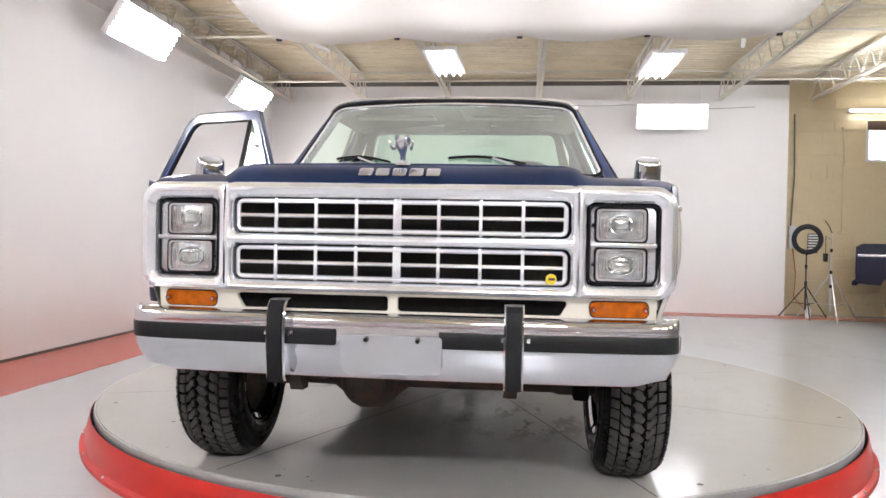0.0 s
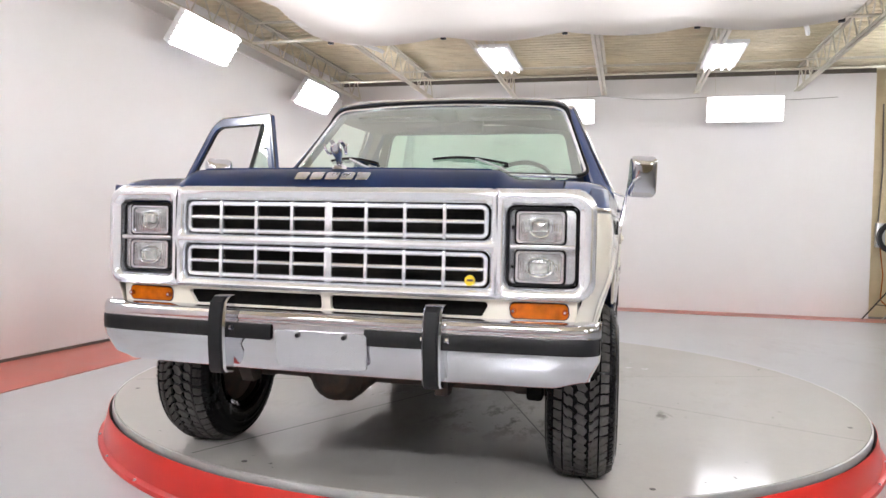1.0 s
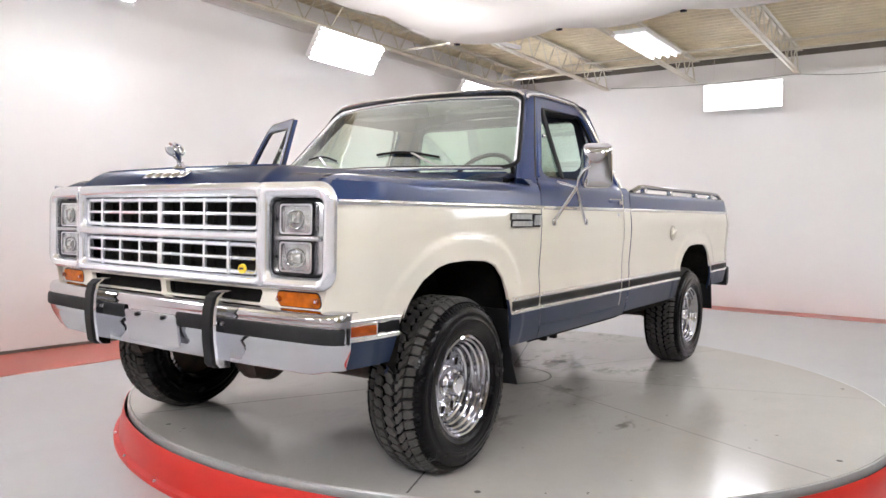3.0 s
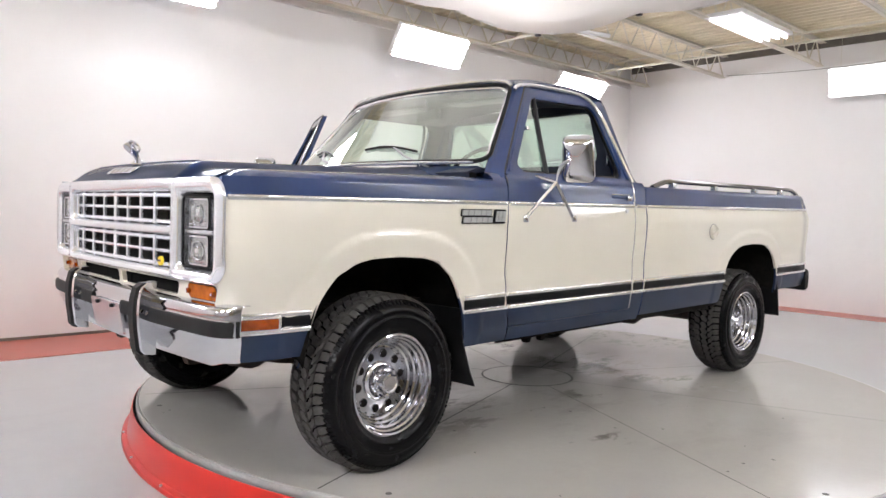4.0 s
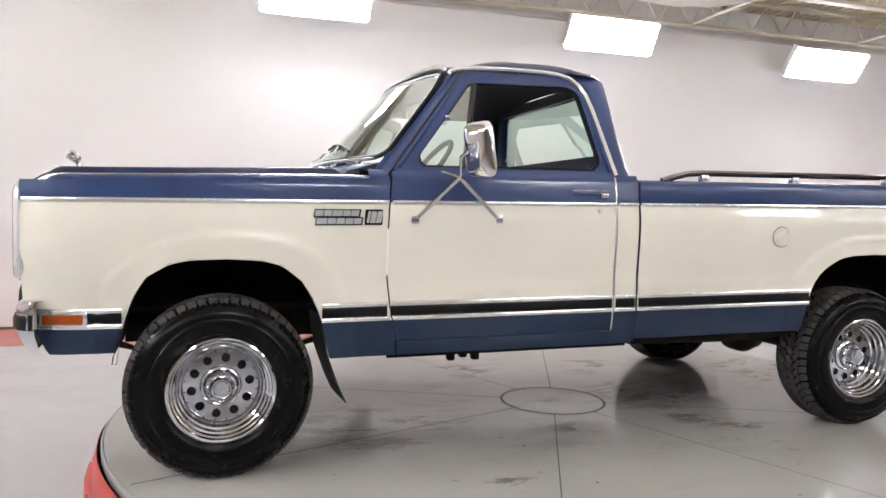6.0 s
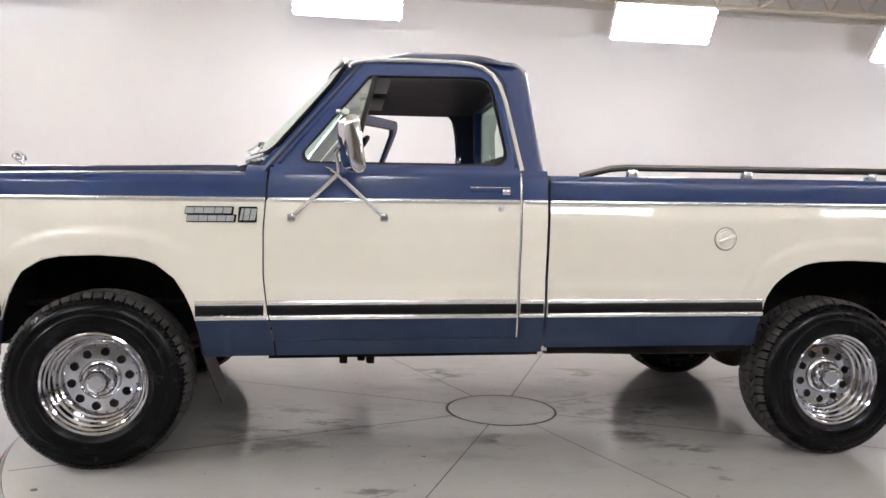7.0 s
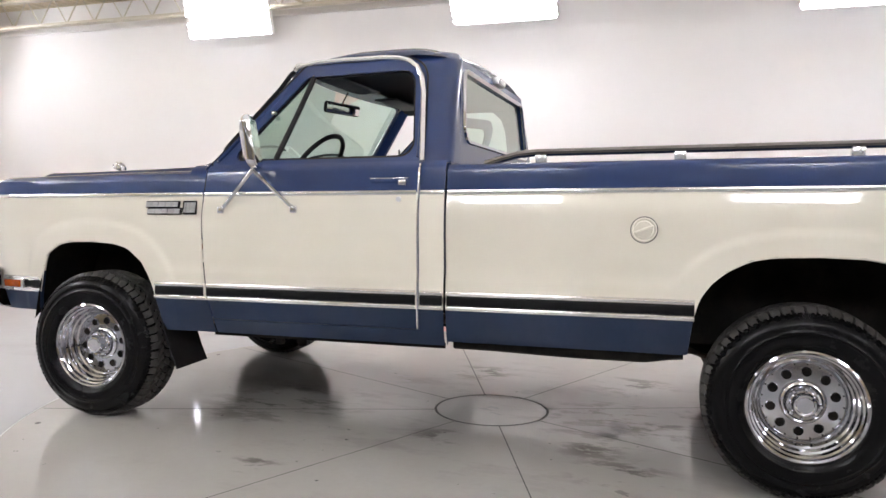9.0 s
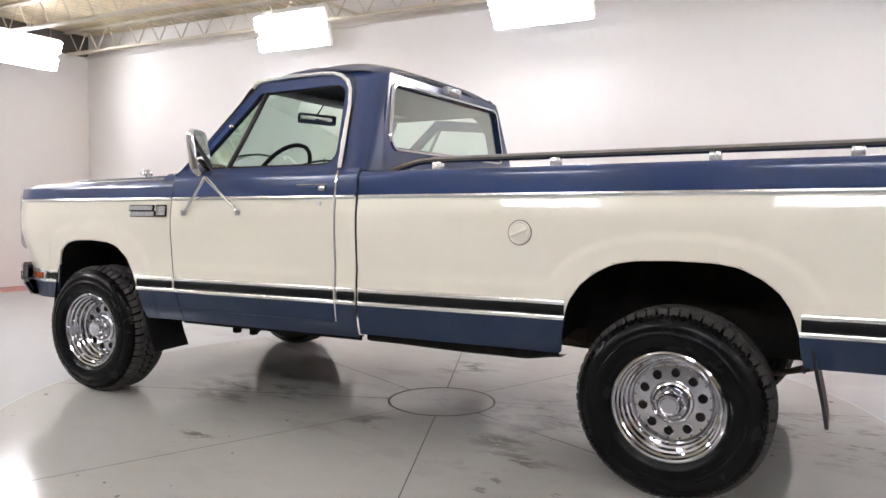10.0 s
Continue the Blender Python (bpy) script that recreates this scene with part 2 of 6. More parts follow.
# ---------------------------------------------------------------- mesh helpers
def part(name, bm, mats, parent=None, label="", smooth=35, rake=False, weld=True):
    """Links a bmesh as one mesh object, under a thing or a part."""
    if weld:
        bmesh.ops.remove_doubles(bm, verts=bm.verts, dist=1e-5)
        bmesh.ops.dissolve_degenerate(bm, edges=bm.edges, dist=1e-6)
        bmesh.ops.recalc_face_normals(bm, faces=bm.faces)
    if rake:
        for v in bm.verts:
            v.co.z += LIFT + RAKE * v.co.y
    for f in bm.faces:
        f.smooth = smooth > 0
    if smooth > 0:
        for e in bm.edges:
            e.smooth = len(e.link_faces) == 2 and e.calc_face_angle(0) < radians(smooth)
    me = bpy.data.meshes.new(name)
    bm.to_mesh(me)
    bm.free()
    for m in (mats if isinstance(mats, (list, tuple)) else [mats]):
        me.materials.append(m)
    ob = new(name, me)
    if parent is not None:
        ob.parent = parent
    return tagged(ob, label) if label else ob


def thing(name, label, category, at=(0, 0, 0), group="", turn=0.0):
    """An empty at the base of a thing, which parents its parts."""
    ob = new(name)
    ob.location, ob.rotation_euler = at, (0, 0, radians(turn))
    ob.empty_display_size = 0.2
    return tagged(ob, label, category, group)


RAKE, LIFT = 0.016, 0.0125   # the truck's body sits slightly nose down


def box(bm, x0, x1, y0, y1, z0, z1, bevel=0.0, seg=2):
    made = bmesh.ops.create_cube(bm, size=1, matrix=Matrix.Translation(((x0 + x1) / 2, (y0 + y1) / 2, (z0 + z1) / 2))
                                 @ Matrix.Diagonal((abs(x1 - x0), abs(y1 - y0), abs(z1 - z0), 1)))
    if bevel:
        edges = list({e for v in made["verts"] for e in v.link_edges})
        bmesh.ops.bevel(bm, geom=edges, offset=bevel, segments=seg, affect="EDGES", profile=0.5)
    return bm


def tube(bm, pts, r, seg=8, caps=True, r_end=None):
    """A round bar swept along points."""
    pts = [Vector(p) for p in pts]
    rings, n, up = [], len(pts), None
    for i, p in enumerate(pts):
        d = (pts[min(i + 1, n - 1)] - pts[max(i - 1, 0)]).normalized()
        if up is None:
            up = d.orthogonal().normalized()
        up = (up - d * up.dot(d)).normalized()
        side = d.cross(up)
        rr = r if r_end is None else r + (r_end - r) * i / (n - 1)
        rings.append([bm.verts.new(p + (up * math.cos(a) + side * math.sin(a)) * rr) for a in (2 * math.pi * k / seg for k in range(seg))])
    for a, b in zip(rings, rings[1:]):
        for k in range(seg):
            bm.faces.new((a[k], a[(k + 1) % seg], b[(k + 1) % seg], b[k]))
    if caps:
        bm.faces.new(rings[0][::-1])
        bm.faces.new(rings[-1])
    return bm


def lathe(bm, profile, axis="x", seg=48, mats=None, centre=(0, 0, 0)):
    """Turns a profile of (along, radius) about an axis."""
    rings = []
    for a, r in profile:
        ring = []
        for k in range(seg):
            c, s = r * math.cos(2 * math.pi * k / seg), r * math.sin(2 * math.pi * k / seg)
            co = {"x": (a, c, s), "y": (c, a, s), "z": (c, s, a)}[axis]
            ring.append(bm.verts.new(Vector(co) + Vector(centre)))
        rings.append(ring)
    for i, (a, b) in enumerate(zip(rings, rings[1:])):
        for k in range(seg):
            f = bm.faces.new((a[k], a[(k + 1) % seg], b[(k + 1) % seg], b[k]))
            if mats:
                f.material_index = mats[i]
    return bm


def loft(bm, rings, closed=True, caps=True):
    vs = [[bm.verts.new(p) for p in ring] for ring in rings]
    n = len(vs[0])
    for a, b in zip(vs, vs[1:]):
        for k in range(n if closed else n - 1):
            bm.faces.new((a[k], a[(k + 1) % n], b[(k + 1) % n], b[k]))
    if caps and closed:
        bm.faces.new(vs[0][::-1])
        bm.faces.new(vs[-1])
    return bm


def sheet(bm, rows, mat=None):
    """A surface over rows of points; mat(i, j) gives a face's material."""
    vs = [[bm.verts.new(p) for p in row] for row in rows]
    for i in range(len(vs) - 1):
        for j in range(len(vs[0]) - 1):
            f = bm.faces.new((vs[i][j], vs[i][j + 1], vs[i + 1][j + 1], vs[i + 1][j]))
            if mat:
                f.material_index = mat(i, j)
    return bm


def rounded(corners, radii, seg=6):
    """A polygon with rounded corners, as 2D points, seg + 1 a corner."""
    out, n = [], len(corners)
    if not isinstance(radii, (list, tuple)):
        radii = [radii] * n
    for i in range(n):
        p, a, b = Vector(corners[i]), Vector(corners[i - 1]), Vector(corners[(i + 1) % n])
        da, db = (a - p).normalized(), (b - p).normalized()
        half = da.angle(db) / 2
        cut = radii[i] / math.tan(half)
        s, e = p + da * cut, p + db * cut
        c = p + (da + db).normalized() * (radii[i] / math.sin(half))
        for k in range(seg + 1):
            w = k / seg
            d = ((s - c) * (1 - w) + (e - c) * w)
            d = d.normalized() * radii[i] if d.length > 1e-9 else d
            out.append(tuple(c + d))
    return out


def ring_panel(bm, outer, inner, place, depth):
    """A plate with one opening: outlines in 2D, place(u, v, d) gives the point d metres inside the face."""
    o0, i0 = [[bm.verts.new(place(u, v, 0)) for u, v in line] for line in (outer, inner)]
    o1, i1 = [[bm.verts.new(place(u, v, depth)) for u, v in line] for line in (outer, inner)]
    n = len(o0)
    for k in range(n):
        j = (k + 1) % n
        for a, b in ((o0, i0), (i0, i1), (i1, o1), (o1, o0)):
            bm.faces.new((a[k], a[j], b[j], b[k]))
    return bm


def plate(bm, outline, place, depth):
    """A solid plate from a 2D outline."""
    a = [bm.verts.new(place(u, v, 0)) for u, v in outline]
    b = [bm.verts.new(place(u, v, depth)) for u, v in outline]
    n = len(a)
    bm.faces.new(a)
    bm.faces.new(b[::-1])
    for k in range(n):
        bm.faces.new((a[k], b[k], b[(k + 1) % n], a[(k + 1) % n]))
    return bm


def strip(bm, path, across, thick, out):
    """A flat moulding along a path: across, its half width as a vector; out, the way that it stands proud."""
    rows = []
    for p in path:
        p, a, o = Vector(p), Vector(across), Vector(out).normalized() * thick
        rows.append([p - a, p - a * 0.8 + o * 0.8, p - a * 0.4 + o, p + a * 0.4 + o, p + a * 0.8 + o * 0.8, p + a])
    return sheet(bm, rows)


def smoothstep(a, b, v):
    w = min(1.0, max(0.0, (v - a) / (b - a)))
    return w * w * (3 - 2 * w)


def span(a, b, step):
    n = max(1, round(abs(b - a) / step))
    return [a + (b - a) * k / n for k in range(n + 1)]

# ---------------------------------------------------------------- the studio
FLOOR = -0.20
WALL_X, WALL_Y, WALL_FRONT, HALL_X = -4.25, 9.75, -7.2, 16.0
DECK = 3.86

bm = bmesh.new()
sheet(bm, [[(x, y, FLOOR) for x in span(WALL_X - 0.3, HALL_X, 1.0)] for y in span(WALL_FRONT - 0.3, 10.2, 1.0)])
floor = tagged(part("floor", bm, M_FLOOR), "glossy grey coated concrete floor with scuffs", "floor", kind="structure")

def structure(name, bm, mats, label, category, smooth=0):
    return tagged(part(name, bm, mats, smooth=smooth), label, category, kind="structure")

# painted line on the floor along the walls
bm = bmesh.new()
box(bm, WALL_X, WALL_X + 0.95, WALL_FRONT, WALL_Y, FLOOR - 0.01, FLOOR + 0.004)
structure("floor_line_west", bm, M_REDLINE, "red painted line on floor along the wall", "floor line")
bm = bmesh.new()
box(bm, WALL_X + 0.95, HALL_X, WALL_Y - 0.55, WALL_Y, FLOOR - 0.01, FLOOR + 0.004)
structure("floor_line_north", bm, M_REDLINE, "red painted line on floor along the wall", "floor line")
bm = bmesh.new()
box(bm, WALL_X + 0.95, 6.0, WALL_FRONT, WALL_FRONT + 0.6, FLOOR - 0.01, FLOOR + 0.004)
structure("floor_line_south", bm, M_REDLINE, "red painted line on floor along the wall", "floor line")

bm = bmesh.new()
box(bm, WALL_X - 0.2, WALL_X, WALL_FRONT - 0.2, WALL_Y + 0.2, FLOOR, 3.5)
structure("wall_west", bm, M_WALL, "tall smooth white painted studio wall", "wall")
bm = bmesh.new()
box(bm, WALL_X - 0.2, WALL_X - 0.06, WALL_FRONT - 0.2, WALL_Y + 0.2, 3.5, DECK)
structure("wall_west_upper", bm, M_WALL, "recessed upper band of white wall", "wall")
bm = bmesh.new()
box(bm, WALL_X, 4.86, WALL_Y, WALL_Y + 0.14, FLOOR, 3.74)
structure("wall_north", bm, M_WALL, "smooth white painted studio back wall", "wall")
bm = bmesh.new()
box(bm, WALL_X - 0.2, 8.0, WALL_FRONT - 0.2, WALL_FRONT, FLOOR, 3.5)
structure("wall_south", bm, M_WALL, "smooth white painted studio wall", "wall")
# this band's shadow is put into its colour, with the dark steel material
bm = bmesh.new()
box(bm, WALL_X - 0.2, 8.0, WALL_FRONT - 0.2, WALL_FRONT - 0.06, 3.5, DECK)
structure("wall_south_upper", bm, M_STEEL_DARK, "upper band of wall, coloured dark for its shadow", "wall")
bm = bmesh.new()
box(bm, WALL_X, 4.86, WALL_Y + 0.02, WALL_Y + 0.14, 3.74, DECK)
structure("wall_beam_north", bm, M_STEEL_DARK, "dark steel beam above the white wall", "beam")
bm = bmesh.new()
box(bm, 8.0, HALL_X, WALL_FRONT - 0.2, WALL_FRONT, FLOOR, DECK)
structure("wall_hall_south", bm, M_YWALL, "cream painted block wall of the hall", "wall")
bm = bmesh.new()
box(bm, HALL_X, HALL_X + 0.2, WALL_FRONT - 0.2, 10.4, FLOOR, DECK)
structure("wall_hall_east", bm, M_HALLBACK, "pale painted wall at the end of the hall", "wall")
# corner guards
bm = bmesh.new()
box(bm, WALL_X, WALL_X + 0.03, WALL_FRONT, WALL_Y, 3.47, 3.52, 0.008)
structure("trim_west", bm, M_WALL, "white capping trim along wall top", "trim")
bm = bmesh.new()
box(bm, WALL_X, WALL_X + 0.012, WALL_FRONT, WALL_Y, FLOOR + 0.004, FLOOR + 0.03)
structure("baseboard_west", bm, M_STEEL_DARK, "thin dark joint at wall base", "baseboard")

# hall wall of painted blocks beyond the white wall's end
hall = tagged(part("wall_hall_north", box(bmesh.new(), 4.80, HALL_X, WALL_Y + 0.40, WALL_Y + 0.6, FLOOR, DECK), M_YWALL, smooth=0),
              "yellowish cream painted concrete block wall", "wall", kind="structure")
block = bpy.data.meshes.new("block")
tmp = bmesh.new()
box(tmp, 0.0015, 0.3985, -0.008, 0.0, 0.0015, 0.1985, 0.003, 1)
tmp.to_mesh(block)
tmp.free()
block.materials.append(M_YWALL)

# roof deck with ribs
bm = bmesh.new()
rows = []
for y in span(WALL_FRONT - 0.4, 10.6, 0.15):
    for dy, dz in ((0.0, 0.0), (0.035, 0.0), (0.05, 0.04), (0.135, 0.04)):
        rows.append([(x, y + dy, DECK + dz) for x in (WALL_X - 0.4, 2.0, HALL_X + 0.3)])
sheet(bm, rows)
structure("ceiling", bm, M_DECK, "yellowed ribbed steel roof deck", "ceiling")
bm = bmesh.new()
box(bm, WALL_X - 0.5, HALL_X + 0.4, WALL_FRONT - 0.5, 10.7, DECK + 0.06, DECK + 0.2)
structure("roof", bm, M_STEEL_DARK, "roof slab above the deck", "roof")


def bar_joist(x, y0, y1, top, depth):
    """Open web steel joist along y, with its chords and web bars."""
    j = thing("bar_joist", "cream painted open web steel roof joist", "joist", (x, y0, top), "roof joists")
    n = y1 - y0
    for nm, z0, z1, ya, yb in (("top_chord", -0.05, 0.0, 0, n), ("bottom_chord", -depth, -depth + 0.045, 0.05, n - 0.05)):
        b = bmesh.new()
        box(b, -0.05, -0.006, ya, yb, z0, z0 + 0.007)
        box(b, 0.006, 0.05, ya, yb, z0, z0 + 0.007)
        box(b, -0.012, -0.006, ya, yb, z0, z1)
        box(b, 0.006, 0.012, ya, yb, z0, z1)
        part(nm, b, M_JOIST, j, smooth=0)
    k, step = 0, 0.46
    b = bmesh.new()
    pts = []
    y = 0.1
    while y < n - 0.05:
        pts.append((0, y, -0.02 if k % 2 == 0 else -depth + 0.02))
        y, k = y + step / 2, k + 1
    tube(b, pts, 0.011, 6)
    part("web_bar", b, M_JOIST, j)
    return j


first = bar_joist(-3.85, WALL_FRONT, WALL_Y, DECK, 0.40)
for x in (-2.45, -0.93, 0.62, 2.13, 3.68, 5.2, 6.75, 8.3, 9.8, 11.2, 12.5, 13.8, 15.1):
    copy_thing(first, Matrix.Translation((x, WALL_FRONT, DECK)))
for y, z in ((8.75, DECK - 0.10), (8.2, DECK - 0.36), (5.6, DECK - 0.10), (5.6, DECK - 0.36), (2.2, DECK - 0.36), (-1.5, DECK - 0.36)):
    b = bmesh.new()
    tube(b, [(-3.9, y, z), (15.1, y, z)], 0.018, 8)
    tagged(part("bridging_pipe", b, M_JOIST), "cream painted bridging pipe between roof joists", "pipe", "roof bridging")


def studio_lamp(at, turn, tilt, tubes=6, gap=False, lit=None):
    """Fluorescent high bay hung before a wall: a white pan, tubes, end sockets, hangers. It faces its local -y."""
    lamp = thing("studio_light", "white fluorescent studio light panel, tubes lit, hung tilted", "light", at, "studio lights")
    lamp.rotation_euler = (radians(tilt), 0, radians(turn))
    w, h = 1.12, 0.46 if gap else 0.40
    b = bmesh.new()
    box(b, -w / 2, w / 2, 0.045, 0.10, -h / 2, h / 2, 0.006)
    box(b, -w / 2, w / 2, -0.01, 0.05, -h / 2 - 0.012, -h / 2 - 0.006)
    box(b, -w / 2, w / 2, -0.01, 0.05, h / 2 + 0.006, h / 2 + 0.012)
    part("pan", b, M_PAN, lamp)
    for s in (-1, 1):
        b = bmesh.new()
        box(b, s * w / 2 - 0.012, s * w / 2 + 0.008, 0.022, 0.10, -h / 2 - 0.005, h / 2 + 0.005, 0.004)
        part("end_plate", b, M_PAN, lamp)
    for k in range(tubes):
        z = ((k + 0.5) / tubes - 0.5) * 0.40
        if gap:
            z += 0.03 * (1 if z > 0 else -1)
        b = bmesh.new()
        tube(b, [(-w / 2 - 0.012, 0, z), (w / 2 + 0.012, 0, z)], 0.025, 8)
        part("fluorescent_tube", b, lit or M_TUBE, lamp)
        for s in (-1, 1):
            b = bmesh.new()
            box(b, s * (w / 2 + 0.012), s * (w / 2 + 0.028), -0.014, 0.03, z - 0.013, z + 0.013, 0.004, 1)
            part("socket", b, M_PAN, lamp)
    turned = lamp.rotation_euler.to_matrix()
    for s in (-1, 1):
        foot = Vector((s * 0.45, 0.085, h / 2 - 0.04))
        drop = turned.inverted() @ Vector((0, 0, DECK - at[2] - (turned @ foot).z))
        b = bmesh.new()
        tube(b, [foot, foot + drop], 0.002, 5)
        part("hanger", b, M_JOIST, lamp, "thin hanger wire")
    return lamp


for y, z, lean in ((7.64, 3.14, 35), (4.45, 3.235, 32), (0.95, 3.30, 40), (-2.50, 3.385, 16)):
    studio_lamp((-3.80, y, z), 90, lean, gap=(y < 0), lit=M_TUBE_WEST)
for x in (-0.10, 2.85):
    studio_lamp((x, 9.35, 3.13), 0, 10)
studio_lamp((-2.72, -6.55, 3.30), 180, 22, gap=True, lit=M_TUBE_WEST)
# two added fill lights, out of view, that brighten the truck's front
studio_lamp((0.8, -4.9, 3.3), 180, 27, lit=M_FILL_FRONT)
studio_lamp((4.2, -4.9, 3.3), 180, 27, lit=M_FILL_FRONT)
# hall side row, placed out of view as fill; it streaks the paint
for y in (-2.60, 0.95, 3.90, 7.30):
    studio_lamp((5.7, y, 3.3), -90, 20, lit=M_TUBE_KEY)


def high_bay(x, y, lit, half=0.70, above=False):
    """Ceiling fixture: housing, four tubes, and hangers and skirts where it is added over the canopy."""
    z = 3.72 if above else 3.455
    lamp = thing("ceiling_light", "flat fluorescent ceiling fixture under the roof deck, lit", "light", (x, y, z), "ceiling lights")
    b = bmesh.new()
    box(b, -0.23, 0.23, -half, half, 0.0, 0.05, 0.008)
    if above:
        for s in (-1, 1):
            box(b, s * 0.225, s * 0.235, -half, half, -0.09, 0.03)
            box(b, -0.23, 0.23, s * half, s * (half + 0.01), -0.09, 0.03)
    part("housing", b, M_PAN, lamp)
    if above:
        for s in (-1, 1):
            b = bmesh.new()
            tube(b, [(0, s * 0.7 * half, 0.045), (0, s * 0.7 * half, DECK - z + 0.01)], 0.012, 6)
            part("hanger", b, M_STEEL_DARK, lamp)
    for k in (-0.16, -0.06, 0.06, 0.16):
        b = bmesh.new()
        tube(b, [(k, -half + 0.04, -0.02), (k, half - 0.04, -0.02)], 0.018, 8)
        part("fluorescent_tube", b, lit, lamp)


high_bay(-0.72, 6.85, M_TUBE)
high_bay(2.24, 7.1, M_TUBE)
high_bay(8.3, 6.9, M_TUBE_WEST)
for y in (-4.0, -0.5, 3.0, 6.5):
    high_bay(12.5, y, M_HALL_FILL, 1.2)
# added lights hidden over the canopy, to make its cloth glow from behind
for x in (-1.95, -1.40, -0.45, 0.13, 1.10, 1.62, 2.62):
    high_bay(x, 2.17, M_HALL_FILL, 2.35, True)

# fabric canopy hung under the joists
cx0, cx1, cy0, cy1, cz = -2.45, 3.12, -0.6, 4.95, 3.285
bm = bmesh.new()
nx, ny = 66, 60
rows = []
for j in range(ny + 1):
    v = j / ny
    row = []
    for i in range(nx + 1):
        u = i / nx
        sag = 0.09 * (4 * u * (1 - u)) ** 0.6 * (4 * v * (1 - v)) ** 0.6
        edge = max(abs(2 * v - 1) ** 10, abs(2 * u - 1) ** 10)
        s = (u if abs(2 * v - 1) > abs(2 * u - 1) else v)
        wave = -0.055 * abs(math.sin(math.pi * 4.0 * s)) * edge
        fold = 0.012 * noise.noise((u * 9, v * 9, 3.1)) + 0.006 * math.sin(70 * (u + v) + 3 * noise.noise((u * 5, v * 5, 0))) * max(0, 1 - 6 * min(math.hypot(u - a, v - c) for a in (0, 1) for c in (0, 1)))
        row.append((cx0 + (cx1 - cx0) * u, cy0 + (cy1 - cy0) * v + 0.04 * math.sin(math.pi * 4 * u) ** 2 * (1 if v > 0.98 else 0), cz - sag + wave + fold))
    rows.append(row)
sheet(bm, rows)
bmesh.ops.solidify(bm, geom=bm.faces[:], thickness=0.004)
canopy = thing("fabric_canopy", "white fabric diffuser canopy hung beneath the roof joists", "canopy", (0, 0, 0))
part("cloth", bm, M_FABRIC, canopy, smooth=60, weld=False)
for i in range(5):
    for v, out in ((cy0, -1), (cy1, 1)):
        b = bmesh.new()
        x = cx0 + (cx1 - cx0) * i / 4
        box(b, x - 0.03, x + 0.03, v - 0.02, v + 0.03, cz - 0.02, cz + 0.02, 0.006)
        part("clamp", b, M_BLACKMETAL, canopy)
        b = bmesh.new()
        tube(b, [(x, v, cz), (x + 0.05, v + out * 0.05, 3.5)], 0.004, 5)
        part("cord", b, M_BLACKMETAL, canopy)
for x0, y0, x1, y1 in ((2.78, 5.0, 3.02, 5.95), (-2.4, 4.95, -2.15, 6.0)):
    t_ = thing("tube_light", "slim white tube light clamped beside the fabric canopy", "light", (x0, y0, 3.40), "slim tube lights")
    b = bmesh.new()
    tube(b, [(0, 0, 0), (x1 - x0, y1 - y0, 0.02)], 0.026, 10)
    part("tube", b, M_PAN, t_)
    b = bmesh.new()
    tube(b, [(-0.01, -0.03, 0), (0.02, 0.07, 0)], 0.032, 10)
    part("cap", b, M_BLACKMETAL, t_)

# ---------------------------------------------------------------- turntable
TC, TR = (0.085, 1.868), 2.42
table = thing("turntable", "round grey vehicle turntable with a red rim", "turntable", (TC[0], TC[1], FLOOR))
bm = bmesh.new()
lathe(bm, [(0.200, 0.001), (0.200, 0.31), (0.200, 1.2), (0.200, TR - 0.012), (0.196, TR - 0.011)], "z", 192)
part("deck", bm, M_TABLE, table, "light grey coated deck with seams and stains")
bm = bmesh.new()
lathe(bm, [(0.190, TR - 0.0115), (0.196, TR - 0.0105), (0.190, TR - 0.008)], "z", 192)
part("edge_groove", bm, M_SEAM, table)
# rolled steel edge of the deck, standing a finger's width inside the fixed skirt
bm = bmesh.new()
lathe(bm, [(0.190, TR - 0.0095), (0.1985, TR - 0.009), (0.1995, TR - 0.006), (0.198, TR - 0.001), (0.195, TR + 0.001), (0.158, TR + 0.001), (0.155, TR - 0.002), (0.155, TR - 0.03)], "z", 192)
part("edge_trim", bm, M_EDGE, table, "dull bare steel edge band")
bm = bmesh.new()
lathe(bm, [(0.150, TR - 0.03), (0.05, TR - 0.03), (0.02, TR + 0.015)], "z", 96)
part("pit_wall", bm, M_SEAM, table)
bm = bmesh.new()
lathe(bm, [(0.03, TR + 0.0165), (0.160, TR + 0.0165), (0.169, TR + 0.0175), (0.170, TR + 0.0195), (0.167, TR + 0.022), (0.10, TR + 0.036), (0.045, TR + 0.043), (0.030, TR + 0.046), (0.024, TR + 0.056), (0.020, TR + 0.070), (0.014, TR + 0.074), (0.0, TR + 0.074)], "z", 192, mats=[1, 1, 0, 0, 0, 0, 0, 0, 0, 0, 0])
skirt = part("rim_skirt", bm, [M_RIM, M_SEAM], table, "glossy red painted skirt")
for k in range(34):
    a = 2 * math.pi * k / 34 + 0.11
    bm = bmesh.new()
    lathe(bm, [(0.030, 0.0005), (0.030, 0.006), (0.018, 0.008)], "z", 6, centre=((TR + 0.063) * math.cos(a), (TR + 0.063) * math.sin(a), 0))
    part("bolt", bm, M_SATIN, skirt)
